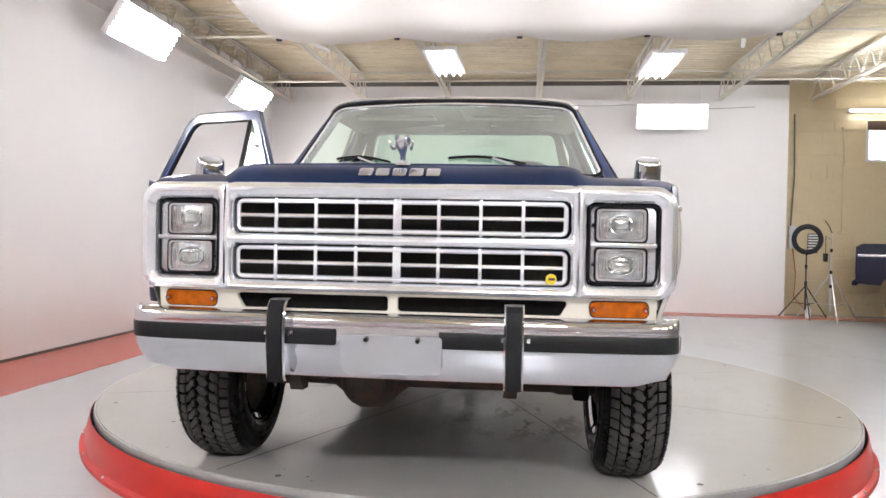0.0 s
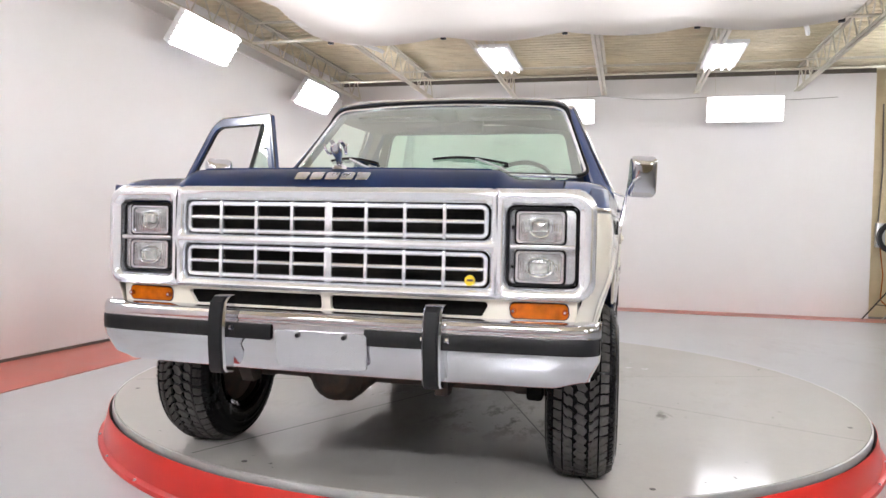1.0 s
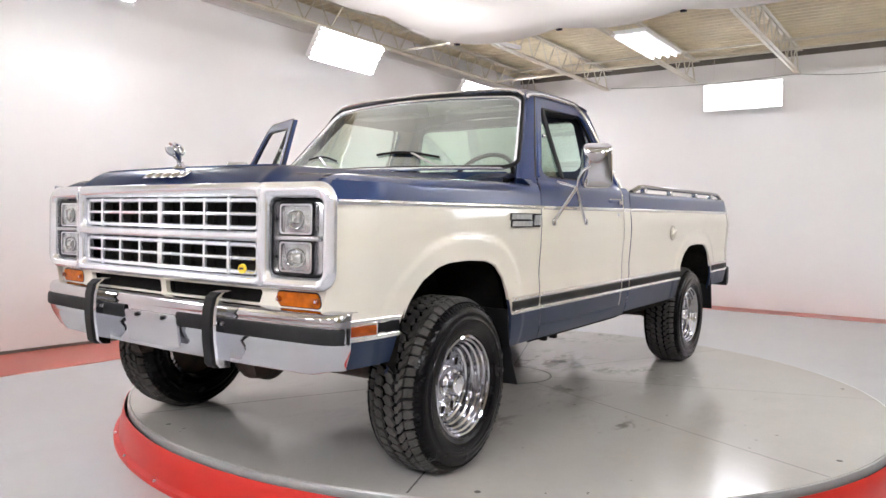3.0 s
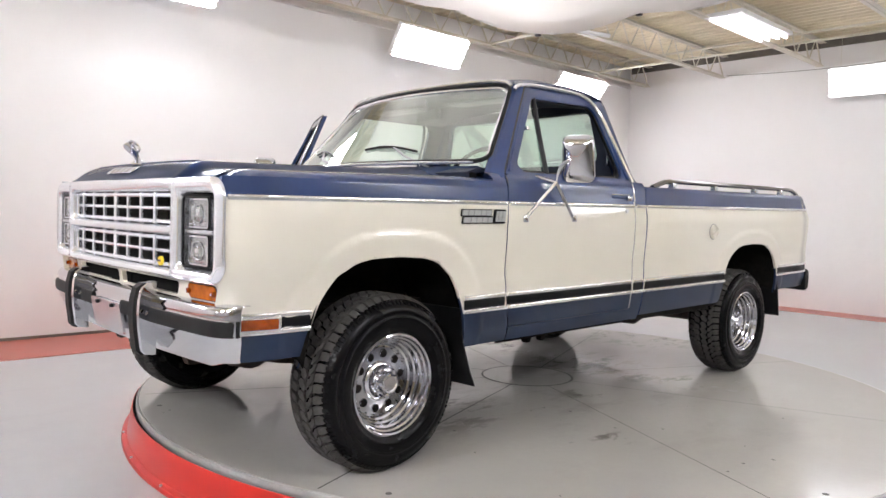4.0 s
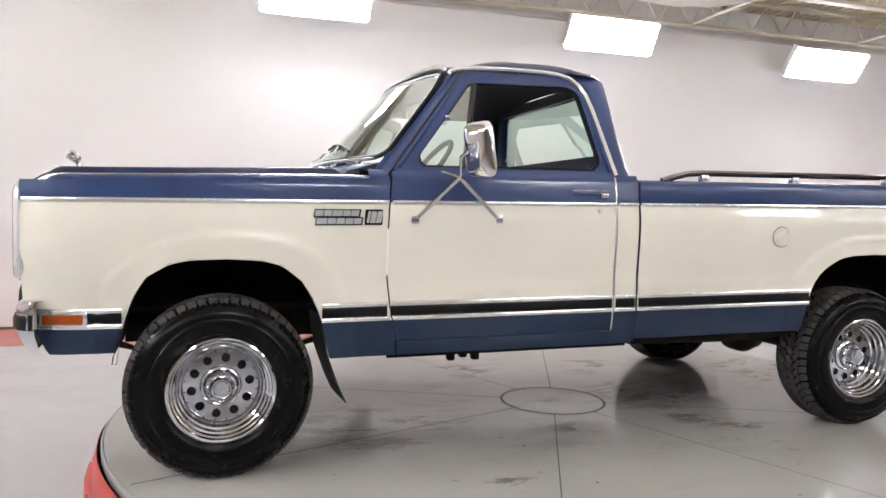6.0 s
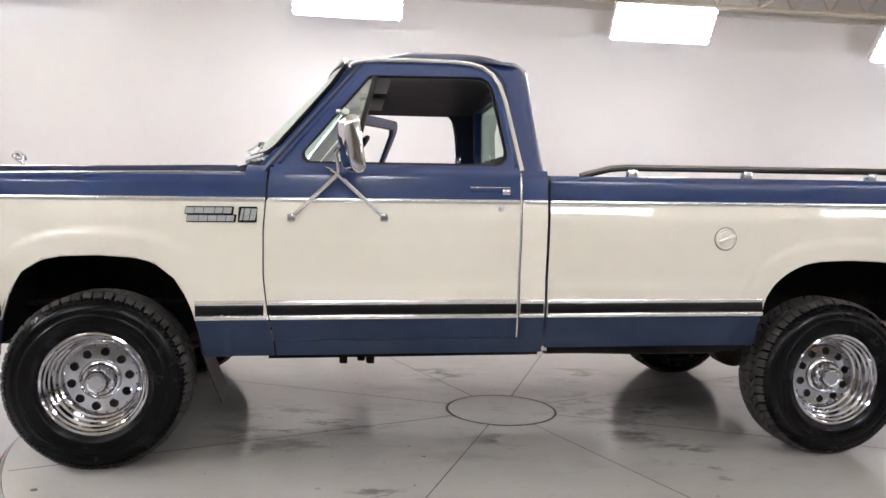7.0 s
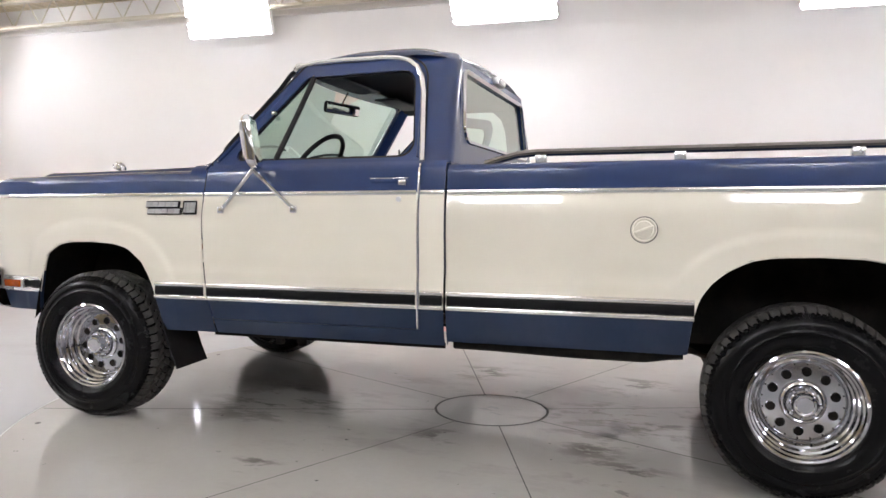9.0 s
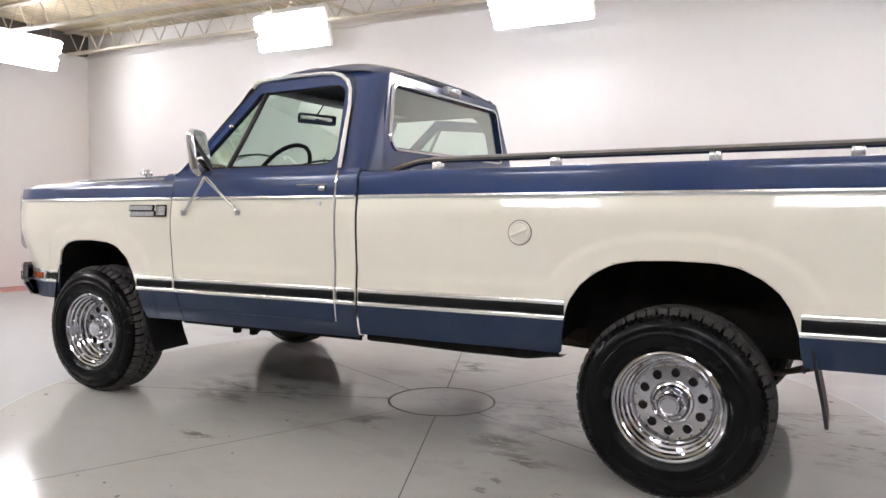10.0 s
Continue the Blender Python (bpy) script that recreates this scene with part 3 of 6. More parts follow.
# specks of dirt and chipped coating
rs = random.Random(5)
bm = bmesh.new()
for k in range(70):
    a, r = rs.uniform(0, 2 * math.pi), TR * math.sqrt(rs.uniform(0.02, 0.95))
    c, size = Vector((r * math.cos(a), r * math.sin(a), 0.2013)), rs.uniform(0.003, 0.009) * (2.2 if k % 11 == 0 else 1)
    n = rs.randint(5, 8)
    bm.faces.new([bm.verts.new(c + Vector((size * rs.uniform(0.5, 1.3) * math.cos(2 * math.pi * i / n), size * rs.uniform(0.5, 1.3) * math.sin(2 * math.pi * i / n), 0))) for i in range(n)])
tagged(part("dirt_specks", bm, M_SEAM, table, smooth=0, weld=False), "small dark specks on the deck", kind="stuff")
bm = bmesh.new()
HUB = Vector((0.048, 0.034, 0))
lathe(bm, [(0.2012, 0.298), (0.2022, 0.3005), (0.2022, 0.3095), (0.2012, 0.312)], "z", 72, centre=HUB)
part("centre_ring", bm, M_SEAM, table)
SEAM_TURN = 21.7
for k in range(8):
    a = radians(SEAM_TURN + 45 * k)
    d, n = Vector((math.cos(a), math.sin(a), 0)), Vector((-math.sin(a), math.cos(a), 0))
    bm = bmesh.new()
    half = 0.0028 if k in (0, 7) else 0.0043
    sheet(bm, [[HUB + d * 0.31 + n * s * half + Vector((0, 0, 0.2014)), HUB * 0.3 + d * (TR - 0.03) + n * s * half + Vector((0, 0, 0.2014))] for s in (-1, 1)])
    part("seam", bm, M_SEAM, table, smooth=0)
    bm = bmesh.new()
    lathe(bm, [(0.2015, 0.0005), (0.2015, 0.012), (0.2, 0.014)], "z", 12, centre=d * (TR - 0.13) + n * 0.28)
    part("screw", bm, M_SEAM, table)

# ---------------------------------------------------------------- the pickup truck
# body coordinates: y = 0 at the front axle, z up from the turntable's deck before the rake
truck = thing("pickup_truck", "blue and cream vintage four-wheel-drive pickup, passenger door open, on the turntable", "truck")
AXLE_F, AXLE_R, AXLE_Z, NOSE, TAIL = 0.0, 3.33, 0.369, -0.737, 4.42
ARCH_F, ARCH_R = 0.02, 3.345
SIDE = ((0.44, 0.955), (0.50, 0.978), (0.56, 0.990), (0.62, 0.997), (0.70, 0.998), (0.80, 1.000), (0.95, 1.010), (1.03, 1.0125), (1.05, 1.011), (1.07, 1.008), (1.09, 1.0035), (1.11, 0.999),
        (1.124, 0.9975), (1.16, 0.9955), (1.20, 0.9925), (1.235, 0.9875), (1.2425, 0.984), (1.26, 0.968), (1.31, 0.935), (1.40, 0.893), (1.50, 0.848), (1.60, 0.804), (1.70, 0.758), (1.80, 0.712))
FLATTER = ((0.95, 0.0), (1.03, -0.0020), (1.05, -0.0012), (1.07, 0.0), (1.09, 0.0022), (1.11, 0.0045), (1.124, 0.0040), (1.20, 0.0))
FRONT_ARCH = ((-0.425, 0.44), (-0.405, 0.56), (-0.382, 0.66), (-0.352, 0.75), (-0.305, 0.826), (-0.22, 0.876), (-0.14, 0.892), (0, 0.895), (0.14, 0.886), (0.22, 0.864), (0.30, 0.798), (0.345, 0.724), (0.375, 0.65), (0.40, 0.56), (0.425, 0.44))
REAR_ARCH = ((0, 0.875), (0.15, 0.870), (0.23, 0.855), (0.31, 0.814), (0.365, 0.766), (0.403, 0.71), (0.425, 0.64), (0.438, 0.55), (0.446, 0.46))


def lookup(table_, v):
    return float(np.interp(v, [a for a, b in table_], [b for a, b in table_]))


def arch_line(table_, d):
    if table_[0][0] == 0:
        d = abs(d)
    return lookup(table_, d) if abs(d) < table_[-1][0] else 0.0


def side_x(y, z):
    """Half width of the body at y and height z, with the swell round the wheel openings and along the sill."""
    x = lookup(SIDE, z)
    swell = 0.45 * smoothstep(0.785, 0.735, z)
    for c, t_, w, h in ((ARCH_F, FRONT_ARCH, 0.415, 0.43), (ARCH_R, REAR_ARCH, 0.45, 0.405)):
        r = ((abs(y - c) / w) ** 2.6 + (max(0, z - 0.456) / h) ** 2.6) ** (1 / 2.6)
        swell = max(swell, smoothstep(1.262, 1.226, r))
    x += lookup(FLATTER, z) * smoothstep(1.93, 1.88, y)
    x += 0.0085 * swell * smoothstep(1.15, 1.05, z) * smoothstep(-0.72, -0.45, y)
    x -= 0.060 * smoothstep(-0.10, -0.46, y) * smoothstep(0.95, 0.66, z)
    x -= 0.066 * smoothstep(-0.50, -0.80, y) ** 1.5
    x -= 0.030 * smoothstep(TAIL - 0.22, TAIL, y)
    return x


SEAM = ((0.45, 0.045), (0.54, 0.034), (0.68, 0.004), (0.80, -0.011), (1.0, -0.012), (1.124, -0.004), (1.24, 0.006))


def seam_shift(y, z):
    """The bowed joint between fender and door: how far a point near it moves along y."""
    return y + lookup(SEAM, z) * max(0.0, 1 - abs(y - 0.691) / 0.16)


LEVELS = [0.44, 0.455, 0.475, 0.50, 0.526, 0.56, 0.59, 0.617, 0.634, 0.657, 0.680, 0.697] + span(0.71, 1.10, 0.0165) + [1.112, 1.124, 1.135] + span(1.15, 1.25, 0.0125)


def body_panel(bm, s, y0, y1, z0, z1, low=None, top=(), step=0.016, shift=0.0):
    """Side skin from y0 to y1: blue over the belt line, cream, blue under the stripe. low(y) is its lower edge."""
    zs = sorted({z0, z1, *[z for z in LEVELS if z0 < z < z1]})
    rows = []
    for y in span(y0, y1, step):
        lo = max(z0, low(y)) if low else z0
        row = [(s * (side_x(y, max(z, lo)) - shift), seam_shift(y, max(z, lo)), max(z, lo)) for z in zs]
        row += [(s * x, y, z) for x, z in (top(y) if top else ())]
        rows.append(row)
    return sheet(bm, rows, lambda i, j: 0 if j >= len(zs) - 1 or zs[j] >= 1.123 else (1 if zs[j] >= 0.616 else 2))


BODY = [M_BLUE, M_CREAM, M_BLUE_LOW]


def trims(parent, s, y0, y1, belt=True, sill=True):
    """Belt moulding and the two bright mouldings with the black band between them."""
    ys = span(y0 + 0.004, y1 - 0.004, 0.05)
    if belt:
        part("belt_moulding", strip(bmesh.new(), [(s * side_x(y, 1.124), y, 1.124) for y in ys], (0, 0, 0.011), 0.009, (s, 0, 0)), M_MOULD, parent, "bright belt line moulding", rake=True)
    if sill:
        for z in (0.688, 0.6255):
            part("side_moulding", strip(bmesh.new(), [(s * side_x(y, z), seam_shift(y, z), z) for y in ys], (0, 0, 0.0105), 0.010, (s, 0, 0)), M_MOULD, parent, "bright side moulding", rake=True)
        part("black_band", strip(bmesh.new(), [(s * side_x(y, 0.657), y, 0.657) for y in ys], (0, 0, 0.021), 0.004, (s, 0, 0)), M_BLACKSTRIPE, parent, "black band between mouldings", rake=True)


def fender_top(y):
    z = 1.222 + 0.016 * smoothstep(-0.7, 0.5, y)
    if y < -0.60:
        z -= 0.062 * min(1.0, (-0.60 - y) / 0.145) ** 1.8
    edge = side_x(y, 1.20)
    return [(edge - 0.012, z - 0.012), (edge - 0.03, z - 0.003), (edge - 0.06, z + 0.003), (0.90, z + 0.006), (0.845, z + 0.008)]


def front_low(y):
    d = y - ARCH_F
    return max(arch_line(FRONT_ARCH, d), (0.515 + 0.10 * smoothstep(-0.64, -0.70, y)) if d < 0 else 0.456)


for s in (1, -1):
    bm = bmesh.new()
    body_panel(bm, s, NOSE, 0.688, 0.456, 1.20, front_low, fender_top, 0.0135)
    fender = part("fender", bm, BODY, truck, "cream front fender, blue above the belt line and below the stripe", rake=True)
    part("belt_moulding", strip(bmesh.new(), [(s * side_x(y, 1.124), y, 1.124) for y in span(NOSE + 0.01, 0.684, 0.05)], (0, 0, 0.011), 0.009, (s, 0, 0)), M_MOULD, fender, rake=True)
    trims(fender, s, 0.40, 0.688, belt=False)
    trims(fender, s, -0.69, -0.372, belt=False)
    # returned lip and dark wheel house
    ds = [0.424 * math.sin(math.pi / 2 * k / 22) for k in range(-22, 23)]
    bm = bmesh.new()
    sheet(bm, [[(s * (side_x(ARCH_F + d, z) - o), ARCH_F + d, z + u) for o, u in ((0, 0), (0.003, -0.005), (0.010, -0.006), (0.014, -0.002))] for d in ds for z in [max(0.47, arch_line(FRONT_ARCH, d))]], lambda i, j: 1 if arch_line(FRONT_ARCH, ds[i]) < 0.70 else 0)
    part("wheel_arch_lip", bm, [M_CREAM, M_BLUE_LOW], fender, rake=True)
    bm = bmesh.new()
    sheet(bm, [[(s * o, ARCH_F + d * 1.02, max(0.47, arch_line(FRONT_ARCH, d)) + u) for o, u in ((0.965, 0.004), (0.93, 0.03), (0.72, 0.05), (0.60, 0.04))] for d in ds])
    sheet(bm, [[(s * 0.60, ARCH_F + d, z) for z in (0.50, max(0.63, arch_line(FRONT_ARCH, d) + 0.04))] for d in ds])
    part("wheel_house", bm, M_DARK, truck, rake=True)
    # side marker lamp
    bm = bmesh.new()
    mx = side_x(-0.59, 0.66)
    box(bm, (mx - 0.02) * s, (mx + 0.018) * s, -0.680, -0.498, 0.622, 0.690, 0.012)
    for v in bm.verts:
        v.co.x += s * (side_x(v.co.y, 0.66) - mx)
    lampb = part("side_marker", bm, M_MOULD, fender, "chrome bezel with amber marker lens", rake=True)
    bm = bmesh.new()
    box(bm, (mx + 0.008) * s, (mx + 0.024) * s, -0.665, -0.515, 0.636, 0.676, 0.006)
    for v in bm.verts:
        v.co.x += s * (side_x(v.co.y, 0.66) - mx)
    part("lens", bm, M_AMBER_DARK, lampb, rake=True)
    # mud flap behind the front wheel
    bm = bmesh.new()
    loft(bm, [[(s * x, y + dy, z) for x, dy in ((0.985, 0), (0.72, -0.02), (0.72, -0.013), (0.985, 0.007))] for y, z in ((0.40, 0.66), (0.425, 0.50), (0.475, 0.36), (0.51, 0.285))])
    part("mud_flap", bm, M_BLACK, truck, "black rubber mud flap")

# badge on the fenders: two slanted rows of plain bright bars on dark plates, with a framed square at the end
def badge_bar(bm, s, x, y0, y1, z0, z1):
    """One raised bright bar of the badge, leaning with its row."""
    line = [(y0, z0), (y1, z0), (y1, z1), (y0, z1)]
    plate(bm, [(y + (z - z0) * 0.18, z) for y, z in line], lambda u, v, d: (s * (x + 0.006 - d), u, v), 0.006)
    bmesh.ops.recalc_face_normals(bm, faces=bm.faces[:])


for s in (1, -1):
    x = 1.010
    bm = bmesh.new()
    for y0, y1, z0, z1 in ((0.362, 0.556, 1.0605, 1.094), (0.369, 0.566, 1.0275, 1.0615)):
        plate(bm, rounded([(y0, z0), (y0 + 0.006, z1), (y1 + 0.006, z1), (y1, z0)], 0.004, 3), lambda u, v, d: (s * (x + d), u, v), 0.008)
    plate(bm, rounded([(0.576, 1.0275), (0.580, 1.094), (0.656, 1.094), (0.652, 1.0275)], 0.006, 3), lambda u, v, d: (s * (x + d), u, v), 0.008)
    bmesh.ops.recalc_face_normals(bm, faces=bm.faces[:])
    badge = part("badge", bm, M_BLACKSTRIPE, truck, "dark fender badge with bright raised bars", rake=True)
    for start, z0, z1, widths in ((0.3655, 1.064, 1.091, (0.037, 0.036, 0.045, 0.033, 0.036)), (0.3725, 1.031, 1.058, (0.046, 0.037, 0.037, 0.036, 0.034))):
        y = start
        for w in widths:
            bm = bmesh.new()
            badge_bar(bm, s, x + 0.007, y, y + w - 0.0035, z0 + 0.0015, z1 - 0.0015)
            part("raised_bar", bm, M_BADGE, badge, rake=True, smooth=0)
            y += w
    for y, w in ((0.5835, 0.010), (0.598, 0.022), (0.624, 0.022)):
        bm = bmesh.new()
        badge_bar(bm, s, x + 0.007, y, y + w, 1.037, 1.086)
        part("raised_bar", bm, M_BADGE, badge, rake=True, smooth=0)


# hood
def hood_z(x, y):
    ax = abs(x)
    z = 1.229 + 0.016 * smoothstep(-0.7, 0.5, y)
    z += (0.034 + 0.004 * smoothstep(0, 0.6, y)) * smoothstep(0.665 - 0.02 * y, 0.585 - 0.02 * y, ax)
    z += 0.008 * (1 - (ax / 0.84) ** 2)
    if y < -0.635:
        z -= (0.064 + 0.024 * smoothstep(0.66, 0.55, ax)) * min(1.0, (-0.635 - y) / 0.127) ** 1.7
    return z


bm = bmesh.new()
sheet(bm, [[(x, y - (0.03 * smoothstep(-0.3, -0.7, y) + 0.15 * smoothstep(0.05, 0.585, y)) * (1 - (x / 0.84) ** 2), hood_z(x, y)) for x in span(-0.84, 0.84, 0.014)] for y in span(-0.762, 0.585, 0.02)])
bmesh.ops.solidify(bm, geom=bm.faces[:], thickness=0.012)
hood = part("hood", bm, M_BLUE, truck, "blue hood with raised centre and bright front letters", rake=True, weld=False)
# raised lettering on the hood's nose, drawn as plain bright blocks
for k in range(5):
    x = -0.12 + 0.06 * k
    bm = bmesh.new()
    box(bm, x - 0.0255, x + 0.0255, -0.731, -0.712, 1.222, 1.252, 0.007, 3)
    for v in bm.verts:
        v.co.y += (v.co.z - 1.215) * 1.2 - 0.052
    part("raised_block", bm, M_CHROME, hood, rake=True)
# bright edge along the nose of the hood
bm = bmesh.new()
tube(bm, [(x, -0.645 - 0.03 * (1 - (x / 0.84) ** 2), hood_z(x, -0.645) + 0.001) for x in span(-0.58, 0.58, 0.05)], 0.003, 6)
part("nose_bead", bm, M_BLUE, hood, rake=True)

# ornament: a plain horned shape on a stem
bm = bmesh.new()
oy, oz = -0.672, 1.266
loft(bm, [[(r * math.cos(a), oy + dy + r * 1.3 * math.sin(a), oz + z) for a in (2 * math.pi * k / 12 for k in range(12))]
          for r, dy, z in ((0.032, 0, 0.0), (0.026, 0, 0.010), (0.012, -0.002, 0.018), (0.010, -0.006, 0.035), (0.016, -0.012, 0.050), (0.022, -0.02, 0.068), (0.020, -0.022, 0.084), (0.010, -0.018, 0.094))])
for s in (-1, 1):
    pts = []
    for k in range(15):
        a = radians(100 - 25 * k)
        r = 0.024 - 0.0007 * k
        pts.append((s * (0.016 + 0.0022 * k), oy - 0.012 + r * math.cos(a), oz + 0.076 + r * math.sin(a)))
    tube(bm, pts, 0.0085, 8, r_end=0.003)
for v in bm.verts:
    v.co.y -= 0.34 * max(0.0, v.co.z - oz)
part("ornament", bm, M_CHROME, truck, "chrome horned hood ornament", rake=True)

# grille shell
def shell_place(u, v, d):
    return (u, -0.785 + 0.040 * (abs(u) / 0.95) ** 3 + d, v)


def shell_loop(x0, x1, z0, z1, r, n=6):
    return rounded([(x0, z0), (x0, z1), (x1, z1), (x1, z0)], r, n)


bm = bmesh.new()
xs, zs = [-0.955, -0.905, -0.650, -0.605, -0.0, 0.605, 0.650, 0.905, 0.955], None
holes = [(-0.905, -0.652, 0.852, 1.138), (0.652, 0.905, 0.852, 1.138), (-0.602, 0.602, 1.012, 1.143), (-0.602, 0.602, 0.845, 0.976)]
cells = [(-0.957, -0.628, 0.812, 1.192), (0.628, 0.957, 0.812, 1.192), (-0.628, 0.628, 0.994, 1.192), (-0.628, 0.628, 0.812, 0.994)]
for (a0, a1, b0, b1), (h0, h1, g0, g1) in zip(cells, holes):
    ro = [0.002, 0.002, 0.002, 0.002]
    if a0 < -0.9:
        ro = [0.07, 0.075, 0.002, 0.002]
    if a1 > 0.9:
        ro = [0.002, 0.002, 0.075, 0.07]

    def dense(line, n=6):
        out = []
        for i, p in enumerate(line):
            q = line[(i + 1) % len(line)]
            m = 10 if math.dist(p, q) > 0.2 else 1
            out += [(p[0] + (q[0] - p[0]) * k / m, p[1] + (q[1] - p[1]) * k / m) for k in range(m)]
        return out

    o, i = rounded([(a0, b0), (a0, b1), (a1, b1), (a1, b0)], ro), rounded([(h0, g0), (h0, g1), (h1, g1), (h1, g0)], 0.028)
    # same count along both outlines
    oo, ii = [], []
    for k in range(len(o)):
        j = (k + 1) % len(o)
        m = 12 if math.dist(i[k], i[j]) > 0.08 else 1
        oo += [(o[k][0] + (o[j][0] - o[k][0]) * w / m, o[k][1] + (o[j][1] - o[k][1]) * w / m) for w in range(m)]
        ii += [(i[k][0] + (i[j][0] - i[k][0]) * w / m, i[k][1] + (i[j][1] - i[k][1]) * w / m) for w in range(m)]
    lip = [((p[0] * 0.35 + q[0] * 0.65), (p[1] * 0.35 + q[1] * 0.65)) for p, q in zip(oo, ii)]
    rings = [[shell_place(u, v, -0.0142 if 0.82 < v < 1.185 and (abs(abs(u) - 0.628) < 1e-3 or (abs(v - 0.994) < 1e-3 and abs(u) < 0.63)) else 0.0) for u, v in oo], [shell_place(u, v, -0.014) for u, v in [((p[0] * 0.7 + q[0] * 0.3), (p[1] * 0.7 + q[1] * 0.3)) for p, q in zip(oo, ii)]],
             [shell_place(u, v, -0.012) for u, v in lip], [shell_place(u, v, 0.004) for u, v in ii], [shell_place(u, v, 0.05) for u, v in ii]]
    loft(bm, rings, caps=False)
# outer return of the shell to the fenders
outl = rounded([(-0.957, 0.812), (-0.957, 1.192), (0.957, 1.192), (0.957, 0.812)], [0.07, 0.075, 0.075, 0.07])
od = []
for k in range(len(outl)):
    p, q = outl[k], outl[(k + 1) % len(outl)]
    m = 24 if math.dist(p, q) > 0.5 else (6 if math.dist(p, q) > 0.1 else 1)
    od += [(p[0] + (q[0] - p[0]) * w / m, p[1] + (q[1] - p[1]) * w / m) for w in range(m)]
loft(bm, [[shell_place(u, v, 0.0) for u, v in od], [shell_place(u * 1.003, v + (0.003 if v > 1 else -0.003), 0.004) for u, v in od], [shell_place(u * 1.004, v + (0.003 if v > 1 else -0.003), 0.009) for u, v in od], [shell_place(u * 0.996, v, 0.013) for u, v in od], [shell_place(u * 0.985, v + (-0.01 if v > 1 else 0.01), 0.03) for u, v in od]], caps=False)
shell = part("grille_shell", bm, M_SILVER, truck, "bright aluminium grille and headlamp surround", smooth=50, rake=True)

# grille inserts
for z0, z1 in ((1.012, 1.143), (0.845, 0.976)):
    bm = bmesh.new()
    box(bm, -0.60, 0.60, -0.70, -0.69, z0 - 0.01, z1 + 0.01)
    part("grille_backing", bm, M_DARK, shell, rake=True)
    gz0, gz1 = z0 + 0.014, z1 - 0.014
    ins = part("grille_insert", tube(bmesh.new(), [(x, -0.772 + 0.02 * (abs(x) / 0.6) ** 3, (gz0 + gz1) / 2) for x in span(-0.583, 0.583, 0.1)], 0.0075, 8), M_SILVER, shell, "bright horizontal and vertical grille bars", rake=True)
    loop = rounded([(-0.583, gz0), (-0.583, gz1), (0.583, gz1), (0.583, gz0)], 0.018, 4)
    bm = bmesh.new()
    pts = []
    for k in range(len(loop)):
        p, q = loop[k], loop[(k + 1) % len(loop)]
        m = 10 if math.dist(p, q) > 0.5 else 1
        pts += [(p[0] + (q[0] - p[0]) * w / m, p[1] + (q[1] - p[1]) * w / m) for w in range(m)]
    pts.append(pts[0])
    tube(bm, [(u, -0.775 + 0.02 * (abs(u) / 0.6) ** 3, v) for u, v in pts], 0.0085, 8, caps=False)
    part("grille_frame", bm, M_SILVER, ins, rake=True)
    for k in range(1, 8):
        x = -0.583 + 1.166 * k / 8
        bm = bmesh.new()
        w = 0.015 if k == 4 else 0.0065
        box(bm, x - w, x + w, -0.781, -0.766, z0 + 0.002, z1 - 0.002, 0.003)
        part("grille_bar", bm, M_SILVER, ins, rake=True)
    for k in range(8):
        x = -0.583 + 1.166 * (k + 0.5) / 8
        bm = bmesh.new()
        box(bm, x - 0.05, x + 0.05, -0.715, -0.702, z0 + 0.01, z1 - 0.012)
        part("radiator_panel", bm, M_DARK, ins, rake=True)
bm = bmesh.new()
lathe(bm, [(-0.795, 0.0005), (-0.795, 0.0175), (-0.785, 0.0185)], "y", 24, centre=(0.535, 0, 0.874))
sticker = part("grille_tag", bm, M_YELLOW, truck, "round yellow tag on the grille", rake=True)
bm = bmesh.new()
box(bm, 0.526, 0.548, -0.798, -0.794, 0.871, 0.879)
part("bar_mark", bm, M_BROWN, sticker, rake=True)

